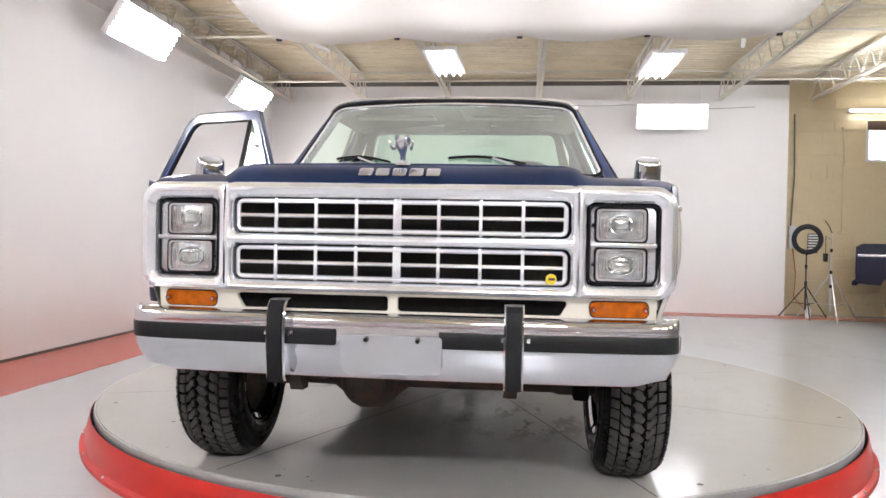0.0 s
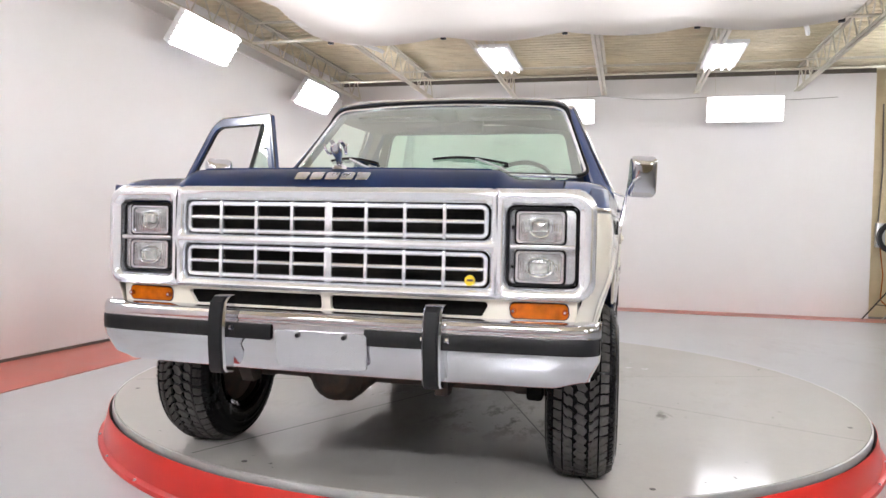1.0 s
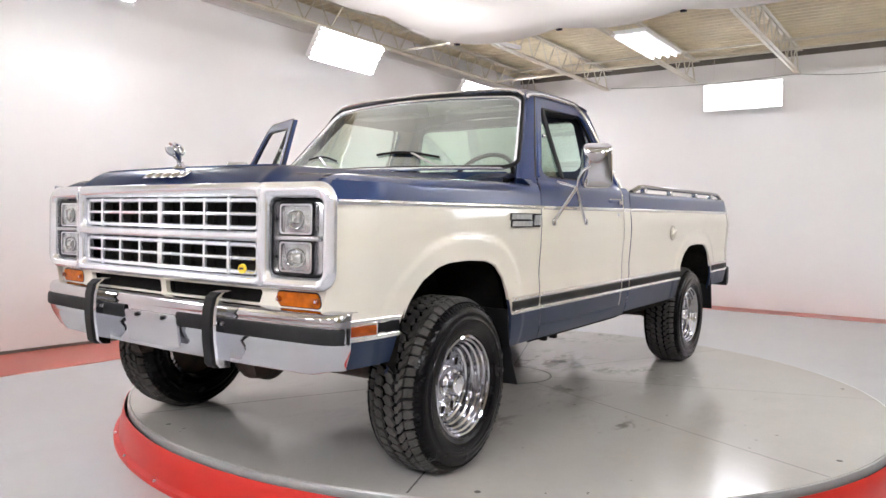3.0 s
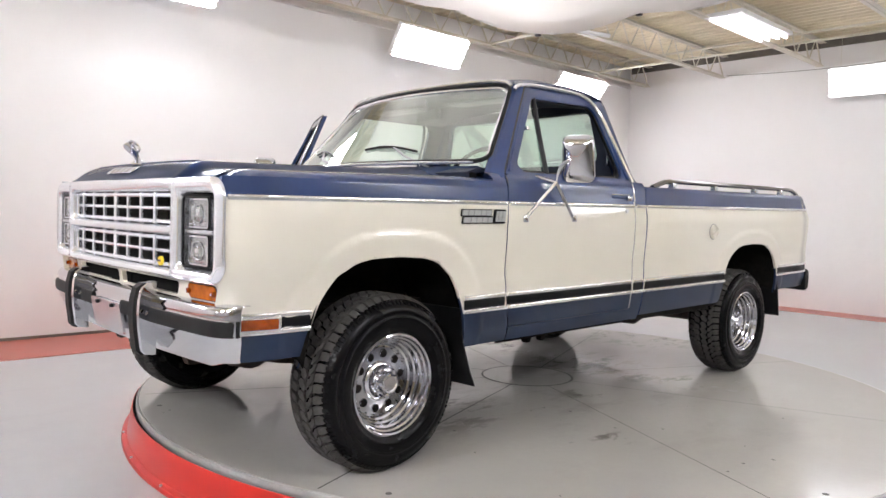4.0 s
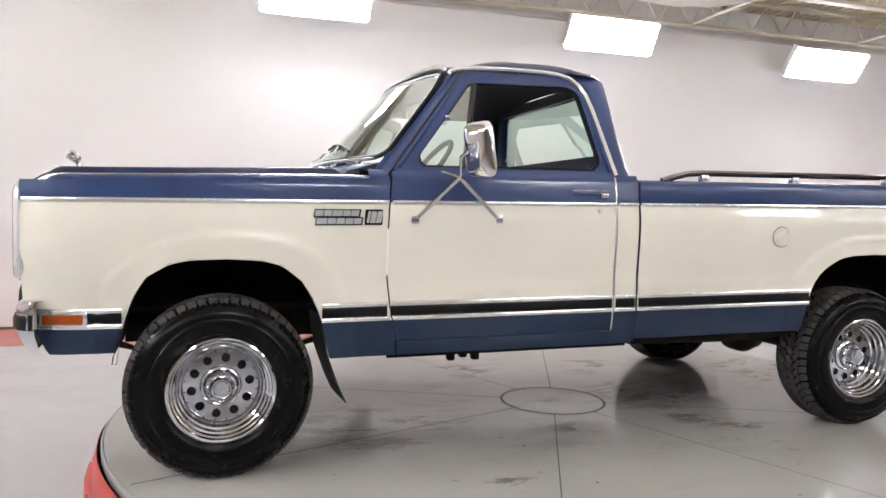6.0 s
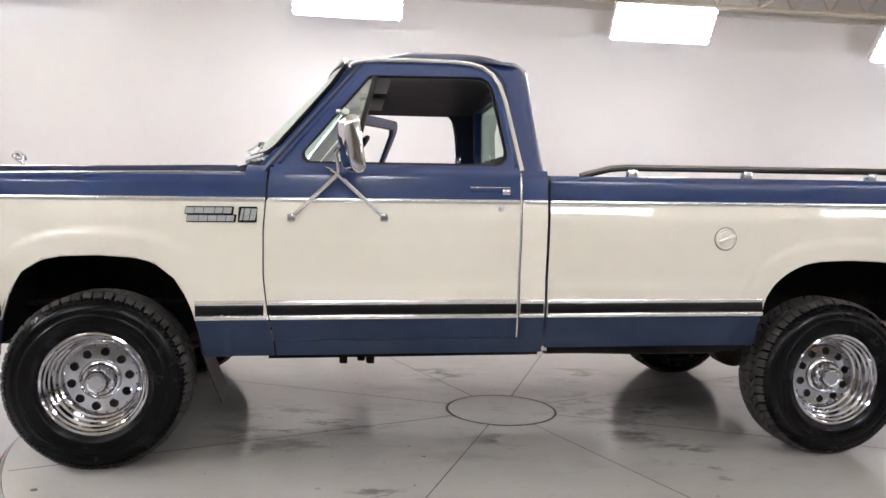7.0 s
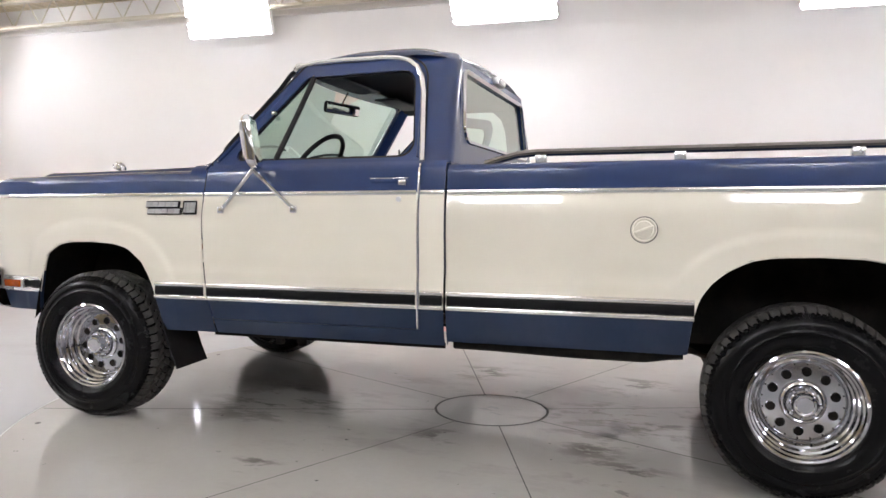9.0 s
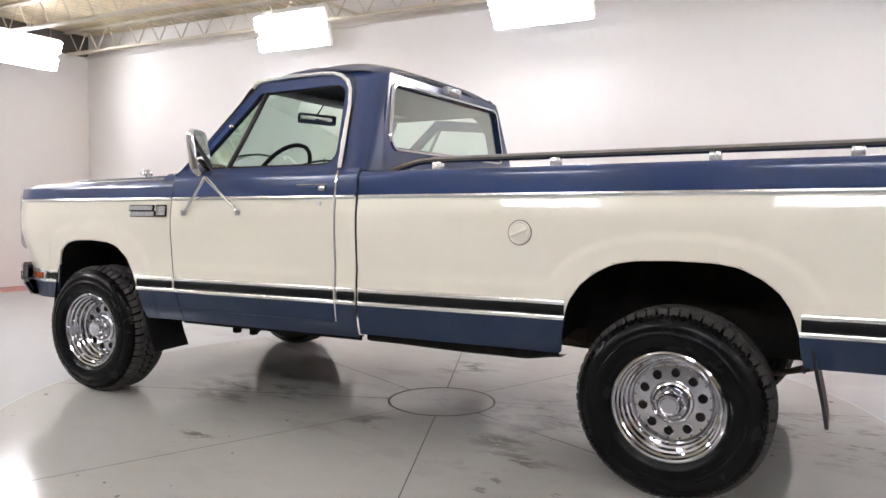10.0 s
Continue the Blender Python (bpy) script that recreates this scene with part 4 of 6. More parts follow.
# headlamps
for s in (1, -1):
    xc = 0.7785 * s
    bm = bmesh.new()
    o = rounded([(-0.118, -0.135), (-0.118, 0.135), (0.118, 0.135), (0.118, -0.135)], 0.026)
    i = [(u * 0.968, v * 0.972) for u, v in o]
    ring_panel(bm, o, i, lambda u, v, d: (xc + u, -0.754 + 0.03 * ((abs(xc + u) - 0.65) / 0.25) ** 2 + d, 0.995 + v), 0.03)
    hl = part("headlamp_bezel", bm, M_BEZEL, shell, "silver bezel with dark rim", rake=True)
    bm = bmesh.new()
    tube(bm, [(xc + u * 0.985, -0.757 + 0.03 * ((abs(xc + u) - 0.65) / 0.25) ** 2, 0.995 + v * 0.985) for u, v in o + o[:1]], 0.0042, 6, caps=False)
    part("bezel_rim", bm, M_BLACKSTRIPE, hl, "dark bezel rim", rake=True)
    bm = bmesh.new()
    box(bm, xc - 0.115, xc + 0.115, -0.728, -0.69, 0.862, 1.13, 0.006)
    box(bm, xc - 0.113, xc + 0.113, -0.756, -0.71, 0.985, 1.002, 0.004)
    part("bucket", bm, M_BEZEL, hl, rake=True)
    for zc in (1.062, 0.925):
        xl = xc - 0.008 * s
        bm = bmesh.new()
        o = rounded([(-0.083, -0.055), (-0.083, 0.055), (0.083, 0.055), (0.083, -0.055)], 0.014)
        i = [(u * 0.91, v * 0.88) for u, v in o]
        ring_panel(bm, o, i, lambda u, v, d: (xl + u, -0.748 + d, zc + v), 0.03)
        ret = part("retainer", bm, M_CHROME, hl, "chrome lamp retainer", rake=True)
        bm = bmesh.new()
        tube(bm, [(xl + u * 1.045, -0.742, zc + v * 1.06) for u, v in o + o[:1]], 0.0038, 6, caps=False)
        part("lamp_gap", bm, M_BLACKSTRIPE, ret, "dark gap round the lamp", rake=True)
        bm = bmesh.new()
        rows = []
        for v in span(-0.051, 0.051, 0.0102):
            rows.append([(xl + u, -0.740 - 0.005 * (1 - (u / 0.079) ** 2) * (1 - (v / 0.052) ** 2) - 0.0022 * abs(math.sin(u * 330)) * (1 if abs(v) < 0.03 else 0.3) - 0.004 * math.exp(-((u / 0.03) ** 2 + (v / 0.018) ** 2)) * (1 if zc < 1 else 0.3), zc + v) for u in span(-0.079, 0.079, 0.0024)])
        sheet(bm, rows)
        lens = part("lens", bm, M_LENS, ret, "clear fluted glass headlamp", rake=True)
        bm = bmesh.new()
        core = rounded([(-0.034, -0.019), (-0.034, 0.019), (0.034, 0.019), (0.034, -0.019)] if zc < 1 else [(-0.026, -0.012), (-0.026, 0.030), (0.026, 0.030), (0.026, -0.012)], 0.010)
        loft(bm, [[(xl + u * k, -0.7440 - d, zc + v * k - 0.004) for u, v in core] for k, d in ((1.0, 0.0), (0.985, 0.006), (0.93, 0.009), (0.80, 0.011), (0.76, 0.008), (0.70, 0.007), (0.45, 0.010), (0.1, 0.011))])
        bmesh.ops.recalc_face_normals(bm, faces=bm.faces[:])
        part("lamp_core", bm, M_CORE, ret, "bright moulded centre of the lens", rake=True)
        bm = bmesh.new()
        lathe(bm, [(-0.744, 0.036), (-0.7495, 0.0355), (-0.7505, 0.033), (-0.7495, 0.0305), (-0.744, 0.030)], "y", 28, centre=(xl, 0, zc - 0.002))
        for v in bm.verts:
            v.co.x = xl + (v.co.x - xl) * (1.45 if zc < 1 else 1.15)
        part("lens_ring", bm, M_LENS, ret, rake=True)
        for dx, dz in ((0, 0.068), (-0.094 * s, 0.0)):
            bm = bmesh.new()
            lathe(bm, [(-0.750, 0.0005), (-0.750, 0.006), (-0.725, 0.006)], "y", 8, centre=(xl + dx, 0, zc + dz))
            part("adjuster_screw", bm, M_BLACKSTRIPE, ret, rake=True)

# cream valance under the shell, with two slots and the turn signals
bm = bmesh.new()
for x0, x1, h0, h1 in ((-0.900, -0.635, -0.868, -0.676), (-0.635, -0.018, -0.600, -0.034), (-0.018, 0.635, 0.0, 0.600), (0.635, 0.900, 0.676, 0.868)):
    slot = abs(h0) < 0.65
    o = rounded([(x0, 0.685), (x0, 0.826), (x1, 0.826), (x1, 0.685)], 0.001, 4)
    i = rounded([(h0 + (0.03 if slot and h0 < -0.3 else 0), 0.743), (h0, 0.797), (h1, 0.797), (h1 - (0.03 if slot and h1 > 0.3 else 0), 0.743)], 0.012, 4)
    ring_panel(bm, o, i, lambda u, v, d: (u, -0.754 + 0.036 * (abs(u) / 0.93) ** 3 + (0.826 - v) * 0.12 + d, v), 0.02)
for s in (1, -1):
    sheet(bm, [[(s * 0.900, -0.721 + (0.826 - v) * 0.12, v) for v in (0.70, 0.826)], [(s * 0.905, -0.66, v) for v in (0.70, 0.826)]])
val = part("valance", bm, M_CREAM, truck, "cream front valance with dark slots", rake=True)
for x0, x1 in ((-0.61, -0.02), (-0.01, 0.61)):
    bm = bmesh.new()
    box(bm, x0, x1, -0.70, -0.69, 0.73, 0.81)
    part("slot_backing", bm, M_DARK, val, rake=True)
for s in (1, -1):
    bm = bmesh.new()
    o = rounded([(0.676, 0.744), (0.668, 0.798), (0.868, 0.798), (0.874, 0.744)], 0.019, 5)
    plate(bm, o, lambda u, v, d: (s * u, -0.759 + 0.036 * (u / 0.93) ** 3 + (0.826 - v) * 0.12 + d, v), 0.02)
    bmesh.ops.bevel(bm, geom=[e for e in bm.edges if e.calc_face_angle(0) > 1.2], offset=0.004, segments=2, affect="EDGES")
    sig = part("turn_signal", bm, M_AMBER, val, "amber turn signal lens", rake=True)
    bm = bmesh.new()
    plate(bm, [(0.7715 + (u - 0.7715) * 1.035, 0.771 + (v - 0.771) * 1.13) for u, v in o], lambda u, v, d: (s * u, -0.756 + 0.036 * (u / 0.93) ** 3 + (0.826 - v) * 0.12 + d, v), 0.012)
    part("gasket", bm, M_BLACK, sig, "black rubber gasket", rake=True)
    for dx in (0.683, 0.860):
        bm = bmesh.new()
        lathe(bm, [(-0.7635, 0.0005), (-0.7635, 0.010), (-0.74, 0.0105)], "y", 14, centre=(s * dx, 0.036 * (dx / 0.93) ** 3, 0.770))
        part("notch", bm, M_AMBER_DARK, sig, rake=True)
    for dx in (0.683, 0.860):
        bm = bmesh.new()
        lathe(bm, [(-0.767, 0.0005), (-0.767, 0.0042), (-0.73, 0.0045)], "y", 8, centre=(s * dx, 0.036 * (dx / 0.93) ** 3, 0.770))
        part("screw", bm, M_CHROME, sig, rake=True)

# front bumper: top chrome roll, black pad strip, tapering lower face
def bumper_y(x):
    return -0.803 + 0.030 * (abs(x) / 0.8) ** 2 + 0.014 * smoothstep(0.84, 0.99, abs(x)) ** 2


PROFILE = ((0.10, 0.735), (0.055, 0.738), (0.02, 0.733), (0.006, 0.722), (0.0, 0.705), (0.004, 0.692), (0.002, 0.682), (0.0, 0.632), (0.004, 0.628), (0.010, 0.60), (0.030, 0.545), (0.042, 0.516), (0.047, 0.506), (0.052, 0.503))
bm = bmesh.new()
for s in (1, -1):
    rows = []
    for k in range(61):
        w = k / 60
        x = min(1.0, w * 1.06)
        turn = max(0.0, (w * 1.06 - 0.93) / 0.13)
        row = []
        for dy, z in PROFILE:
            tuck = 0.036 * smoothstep(0.62, 0.50, z) * smoothstep(0.72, 0.985, x)
            lift = 0.022 * smoothstep(0.58, 0.50, z) * smoothstep(0.86, 1.0, x)
            px = (0.93 + 0.079 * math.sin(min(1.0, turn) * math.pi / 2) if turn > 0 else x) - tuck
            row.append((s * px, bumper_y(min(x, 0.93)) + dy * (1 - 0.6 * turn) + 0.075 * (1 - math.cos(min(1.0, turn) * math.pi / 2)), z + lift))
        rows.append(row)
    rows.append([(px, max(py, -0.688), z) for px, py, z in rows[-1]])
    sheet(bm, rows if s > 0 else rows[::-1])
for v in bm.verts:
    v.co.x = v.co.x * 0.9875 - 0.0125
bumper = part("front_bumper", bm, M_CHROME, truck, "chrome front bumper with black pads and two overriders", smooth=40, rake=True)
for x0, x1 in ((-1.0, -0.198), (0.172, 1.0)):
    bm = bmesh.new()
    rows = [[((abs(x) if abs(x) < 0.93 else 0.93 + 0.079 * math.sin((abs(x) - 0.93) / 0.07 * math.pi / 2)) * (1 if x > 0 else -1), bumper_y(min(abs(x), 0.93)) + (0.075 * (1 - math.cos((abs(x) - 0.93) / 0.07 * math.pi / 2)) if abs(x) > 0.93 else 0.0) + 0.002 - o * (1.0 if abs(x) < 0.95 else 0.5), z) for z, o in ((0.624, 0.0), (0.626, 0.008), (0.637, 0.012), (0.670, 0.012), (0.681, 0.008), (0.683, 0.0))] for x in span(x0, x1, 0.02)]
    sheet(bm, rows)
    s = 1 if x1 > 0.5 else -1
    sheet(bm, [[(s * (1.009 + (0.004 if 0.64 < z < 0.675 else 0.002)), y, z) for z in (0.624, 0.637, 0.670, 0.683)] for y in (-0.700, -0.694, -0.688)])
    for v in bm.verts:
        v.co.x = v.co.x * 0.9875 - 0.0125
    part("bumper_pad", bm, M_BLACK, bumper, "black rubber pad", rake=True)
for s in (1, -1):
    x = 0.414 * s
    bm = bmesh.new()
    rows = []
    prof = ((0.490, -0.796), (0.494, -0.820), (0.512, -0.836), (0.60, -0.848), (0.66, -0.851), (0.72, -0.847), (0.762, -0.836), (0.780, -0.812), (0.784, -0.780))
    loft(bm, [[(x - w, -0.77, z), (x - w, y + 0.012, z), (x - w + 0.012, y, z), (x + w - 0.012, y, z), (x + w, y + 0.012, z), (x + w, -0.77, z)] for z, y in prof for w in [0.034]])
    over = part("overrider", bm, M_CHROME, bumper, "chrome overrider with black face", rake=True)
    bm = bmesh.new()
    loft(bm, [[(x - 0.028, y + 0.003, z), (x - 0.024, y - 0.009, z), (x + 0.024, y - 0.009, z), (x + 0.028, y + 0.003, z)] for z, y in prof[1:-1]])
    part("pad", bm, M_BLACK, over, "black rubber face", rake=True)
    for dx in (-0.045, 0.045):
        bm = bmesh.new()
        lathe(bm, [(0, 0.0005), (0.0, 0.008), (0.012, 0.010)], "x", 8, centre=(x + dx * 0.95, -0.820, 0.665))
        part("bolt", bm, M_CHROME, over, rake=True)
bm = bmesh.new()
o = rounded([(-0.185, 0.532), (-0.190, 0.668), (0.170, 0.668), (0.165, 0.532)], 0.014)
plate(bm, o, lambda u, v, d: (u, -0.820 + (0.668 - v) * 0.16 + d, v), 0.012)
platep = part("plate_bracket", bm, M_PLATE, bumper, "blank silver licence plate panel", rake=True)
for x in (-0.095, 0.085):
    bm = bmesh.new()
    lathe(bm, [(-0.828, 0.0005), (-0.828, 0.008), (-0.815, 0.009)], "y", 10, centre=(x, 0, 0.652))
    part("bolt", bm, M_BLACKSTRIPE, platep, rake=True)


# ---------------------------------------------------------------- cab
def cab_x(z):
    return lookup(SIDE, z)


def rear_y(z):
    return lookup(((0.44, 1.895), (1.24, 1.905), (1.53, 1.878), (1.70, 1.866), (1.80, 1.855)), z)


def door_place(s):
    return lambda u, v, d: (s * (cab_x(v) - d), u, v)


WIN = ([(0.790, 1.281), (1.112, 1.692), (1.672, 1.700), (1.738, 1.281)], [0.035, 0.030, 0.075, 0.060])
FRAME = ([(0.700, 1.262), (1.090, 1.754), (1.722, 1.760), (1.782, 1.262)], [0.010, 0.035, 0.125, 0.010])


def build_door(s):
    """Door: lower skin, upper frame round the window, vent post and glass, handle, lock, mirror. Built closed."""
    door = thing("tmp", "", "")
    bpy.data.objects.remove(door)
    bm = bmesh.new()
    body_panel(bm, s, 0.694, 1.783, 0.527, 1.262, None, None, 0.03)
    sheet(bm, [[(s * (side_x(0.694, z) - o), 0.694, z) for o in (0, 0.05)] for z in span(0.527, 1.262, 0.05)], lambda i, j: 0)
    sheet(bm, [[(s * (side_x(1.783, z) - o), 1.783, z) for o in (0, 0.05)] for z in span(0.527, 1.262, 0.05)], lambda i, j: 0)
    ring_panel(bm, rounded(*FRAME), rounded(*WIN), door_place(s), 0.035)
    door = part("door", bm, BODY, truck, "cream door with blue top and bright mouldings" + ("" if s > 0 else ", swung open"), rake=True)
    bm = bmesh.new()
    body_panel(bm, s, 0.72, 1.76, 0.56, 1.29, None, None, 0.1, shift=0.075)
    for f in bm.faces:
        f.material_index = 0
    part("door_card", bm, M_CLOTH_IN, door, "dark blue inner door panel", rake=True)
    # rolled bead along the frame's outer edge, and a black tube drawn as the shaded gap behind it
    rim = [p for p in rounded(*FRAME, 8) if p[1] > 1.266]
    k0 = max(range(len(rim)), key=lambda k: math.dist(rim[k], rim[k - 1]))
    rim = rim[k0:] + rim[:k0]
    c = (1.33, 1.48)
    bm = bmesh.new()
    tube(bm, [(s * (cab_x(v) - 0.003), c[0] + (u - c[0]) * 0.955, c[1] + (v - c[1]) * 0.945) for u, v in rim], 0.0085, 8)
    part("frame_bead", bm, M_BLUE, door, rake=True)
    bm = bmesh.new()
    tube(bm, [(s * (cab_x(v) - 0.003), c[0] + (u - c[0]) * 1.008, c[1] + (v - c[1]) * 1.008) for u, v in rim], 0.005, 6)
    part("frame_gap", bm, M_BLACK, door, "dark tube standing in for the shaded gap round the door frame", rake=True)
    # inner face of the window frame, bright edge and seal
    bm = bmesh.new()
    w = rounded(*WIN)
    c = (1.30, 1.50)
    inn = [(c[0] + (u - c[0]) * 0.972, c[1] + (v - c[1]) * 0.955) for u, v in w]
    ring_panel(bm, w, inn, lambda u, v, d: (s * (cab_x(v) - 0.012 - d), u, v), 0.016)
    part("window_seal", bm, M_BLACKSTRIPE, door, rake=True)
    bm = bmesh.new()
    tube(bm, [(s * (cab_x(z) - 0.012), y, z) for y, z in ((1.040, 1.281), (1.094, 1.50), (1.142, 1.698))], 0.013, 8)
    part("vent_post", bm, M_BLACKMETAL, door, "dark vent window post", rake=True)
    bm = bmesh.new()
    vent = [(0.812, 1.292), (1.104, 1.686), (1.132, 1.686), (1.038, 1.292)]
    f = bm.faces.new([bm.verts.new((s * (cab_x(v) - 0.018), u, v)) for u, v in vent])
    g = part("vent_glass", bm, M_GLASS, door, "tinted vent window", rake=True)
    g.visible_shadow = False
    bm = bmesh.new()
    box(bm, s * (cab_x(1.5) - 0.004), s * (cab_x(1.5) + 0.012), 0.968, 0.992, 1.505, 1.525, 0.004)
    part("vent_latch", bm, M_CHROME, door, rake=True)
    bm = bmesh.new()
    tube(bm, [(s * 0.93, 1.66, 1.27), (s * 0.93, 1.66, 1.315)], 0.004, 6)
    part("lock_knob", bm, M_BLACKMETAL, door, rake=True)
    trims(door, s, 0.694, 1.776)
    part("edge_guard", strip(bmesh.new(), [(s * side_x(1.779, z), 1.7785, z) for z in span(0.53, 1.25, 0.03)], (0, 0.0045, 0), 0.0035, (s, 0, 0)), M_MOULD, door, "thin bright door edge guard", rake=True)
    # pull handle
    x = side_x(1.64, 1.18)
    bm = bmesh.new()
    box(bm, s * (x - 0.008), s * (x + 0.003), 1.556, 1.732, 1.164, 1.182, 0.004)
    hand = part("door_handle", bm, M_BLUE, door, "blue pull handle with bright edge and chrome button", rake=True)
    bm = bmesh.new()
    box(bm, s * (x + 0.001), s * (x + 0.008), 1.552, 1.73, 1.185, 1.1885, 0.0015)
    part("grip", bm, M_MOULD, hand, rake=True)
    bm = bmesh.new()
    box(bm, s * (x + 0.002), s * (x + 0.024), 1.690, 1.728, 1.154, 1.180, 0.006)
    part("button", bm, M_CHROME, hand, rake=True)
    bm = bmesh.new()
    lathe(bm, [(0.016, 0.0005), (0.016, 0.010), (0.0, 0.013)], "x", 14, centre=(0, 0, 0))
    for v in bm.verts:
        v.co = Vector((s * (side_x(1.69, 1.095) - 0.006 + v.co.x), 1.69 + v.co.y, 1.095 + v.co.z))
    part("door_lock", bm, M_SATIN, door, rake=True)
    # western style mirror: tripod arms and a chrome head
    k0 = (s * 1.05, 0.985, 1.232)
    for foot in ((s * (side_x(0.80, 1.05) + 0.006), 0.795, 1.050), (s * (side_x(1.18, 1.05) + 0.006), 1.182, 1.052)):
        bm = bmesh.new()
        tube(bm, [foot, k0], 0.009, 8)
        box(bm, min(foot[0], foot[0] + s * 0.014), max(foot[0], foot[0] + s * 0.014), foot[1] - 0.017, foot[1] + 0.017, foot[2] - 0.017, foot[2] + 0.017, 0.006)
        part("mirror_arm", bm, M_CHROME, door, "chrome mirror arm", rake=True)
    bm = bmesh.new()
    tube(bm, [(s * (cab_x(1.27) - 0.0), 0.93, 1.262), (s * 1.0, 0.955, 1.25), k0, (s * 1.055, 0.985, 1.27), (s * 1.085, 0.975, 1.32), (s * 1.125, 0.995, 1.345)], 0.008, 8)
    part("mirror_bracket", bm, M_CHROME, door, rake=True)
    head = rounded([(-0.086, -0.118), (-0.078, 0.118), (0.078, 0.118), (0.086, -0.118)], 0.034, 5)
    mc, turn = Vector((s * 1.138, 1.04, 1.350 if s > 0 else 1.305)), Matrix.Rotation(radians(s * 21), 3, "Z") @ Matrix.Rotation(radians(9), 3, "X")
    bm = bmesh.new()
    loft(bm, [[mc + turn @ Vector((u * k, d, v * k)) for u, v in head] for d, k in [(0.014, 0.97), (0.008, 1.0)] + [(-0.042 * (1 - k ** 3.2) ** 0.55, k) for k in (0.995, 0.98, 0.95, 0.91, 0.86, 0.79, 0.70, 0.58, 0.44, 0.28, 0.12)]])
    mir = part("mirror_head", bm, M_CHROME, door, "rectangular chrome towing mirror", smooth=60, rake=True)
    bm = bmesh.new()
    loft(bm, [[mc + turn @ Vector((u * k, d, v * k)) for u, v in head] for d, k in ((0.010, 0.93), (0.0185, 0.93))])
    part("mirror_glass", bm, M_MIRROR, mir, rake=True)
    return door


door_left = build_door(1)
door_right = build_door(-1)
hinge = Vector((-0.985, 0.70, 0))
door_right.matrix_local = Matrix.Translation(hinge) @ Matrix.Rotation(radians(63.5), 4, "Z") @ Matrix.Translation(-hinge)

for s in (1, -1):
    # rocker, cab corner and the panel above it, wrapped round to the back
    bm = bmesh.new()
    body_panel(bm, s, 0.694, 1.786, 0.456, 0.523, None, None, 0.05)
    sheet(bm, [[(s * (side_x(y, 0.523) - o), y, z) for o, z in ((0, 0.523), (0.03, 0.53), (0.25, 0.53))] for y in (0.694, 1.2, 1.786)], lambda i, j: 2)
    part("rocker_panel", bm, BODY, truck, "dull blue rocker panel", rake=True)
    bm = bmesh.new()
    body_panel(bm, s, 1.786, 1.899, 0.456, 1.262, None, None, 0.02)
    body_panel(bm, s, 1.899, 1.903, 0.456, 1.262, None, None, 0.004, shift=0.03)
    corner = part("cab_corner", bm, BODY, truck, "cream cab corner with blue top", rake=True)
    trims(corner, s, 1.786, 1.899)
    bm = bmesh.new()
    rows = []
    for z in span(1.255, 1.788, 0.0213):
        tuck = smoothstep(1.735, 1.815, z)
        x, yr = cab_x(z) - 0.050 * tuck, rear_y(z) - 0.034 * tuck
        yd = lookup(((1.25, 1.786), (1.66, 1.738), (1.71, 1.720), (1.75, 1.66), (1.775, 1.50), (1.81, 1.3)), z)
        row = [(s * (x - 0.03), yd - 0.004, z), (s * x, yd, z), (s * x, yr - 0.085, z)]
        for k in range(1, 7):
            a = math.pi / 2 * k / 6
            row.append((s * (x - 0.085 + 0.085 * math.cos(a)), yr - 0.085 + 0.085 * math.sin(a), z))
        row.append((s * min(0.735, x - 0.085), yr, z))
        rows.append(row)
    sheet(bm, rows)
    part("cab_quarter", bm, M_BLUE, truck, "blue cab rear quarter", rake=True)
    # roof gutter
    bm = bmesh.new()
    pts = [(1.020, 1.748), (1.032, 1.764), (1.062, 1.776), (1.15, 1.786), (1.30, 1.792), (1.50, 1.793), (1.58, 1.787), (1.635, 1.771), (1.680, 1.738), (1.710, 1.690), (1.732, 1.61), (1.785, 1.288)]
    tube(bm, [(s * (cab_x(z - RAKE * y) + 0.008 - 0.03 * smoothstep(1.14, 1.01, y)), y, z - RAKE * y) for y, z in pts], 0.0118, 8)
    part("drip_rail", bm, M_MOULD, truck, "bright roof gutter moulding", rake=True)
    # windscreen pillar, between the screen's edge and the door
    bm = bmesh.new()
    rows = []
    for w in span(0, 1, 0.1):
        z = 1.245 + (1.768 - 1.245) * w
        xs_, ys_ = 0.848 - 0.160 * (z - 1.325) / 0.405, 0.712 + 0.332 * (z - 1.325) / 0.405
        yd, xo = 0.692 + 0.370 * (z - 1.262) / 0.466, cab_x(z)
        rows.append([(s * (xo - 0.035), yd + 0.02, z), (s * (xo - 0.001), yd, z), (s * (xo - 0.010), yd - 0.012, z), (s * (xs_ + 0.022), ys_ + 0.0, z), (s * (xs_ + 0.010), ys_ - 0.026, z), (s * (xs_ - 0.010), ys_ - 0.010, z), (s * (xs_ - 0.012), ys_ + 0.06, z), (s * (xo - 0.045), yd + 0.03, z)])
    sheet(bm, rows)
    part("windscreen_pillar", bm, M_BLUE, truck, "blue windscreen pillar", rake=True)

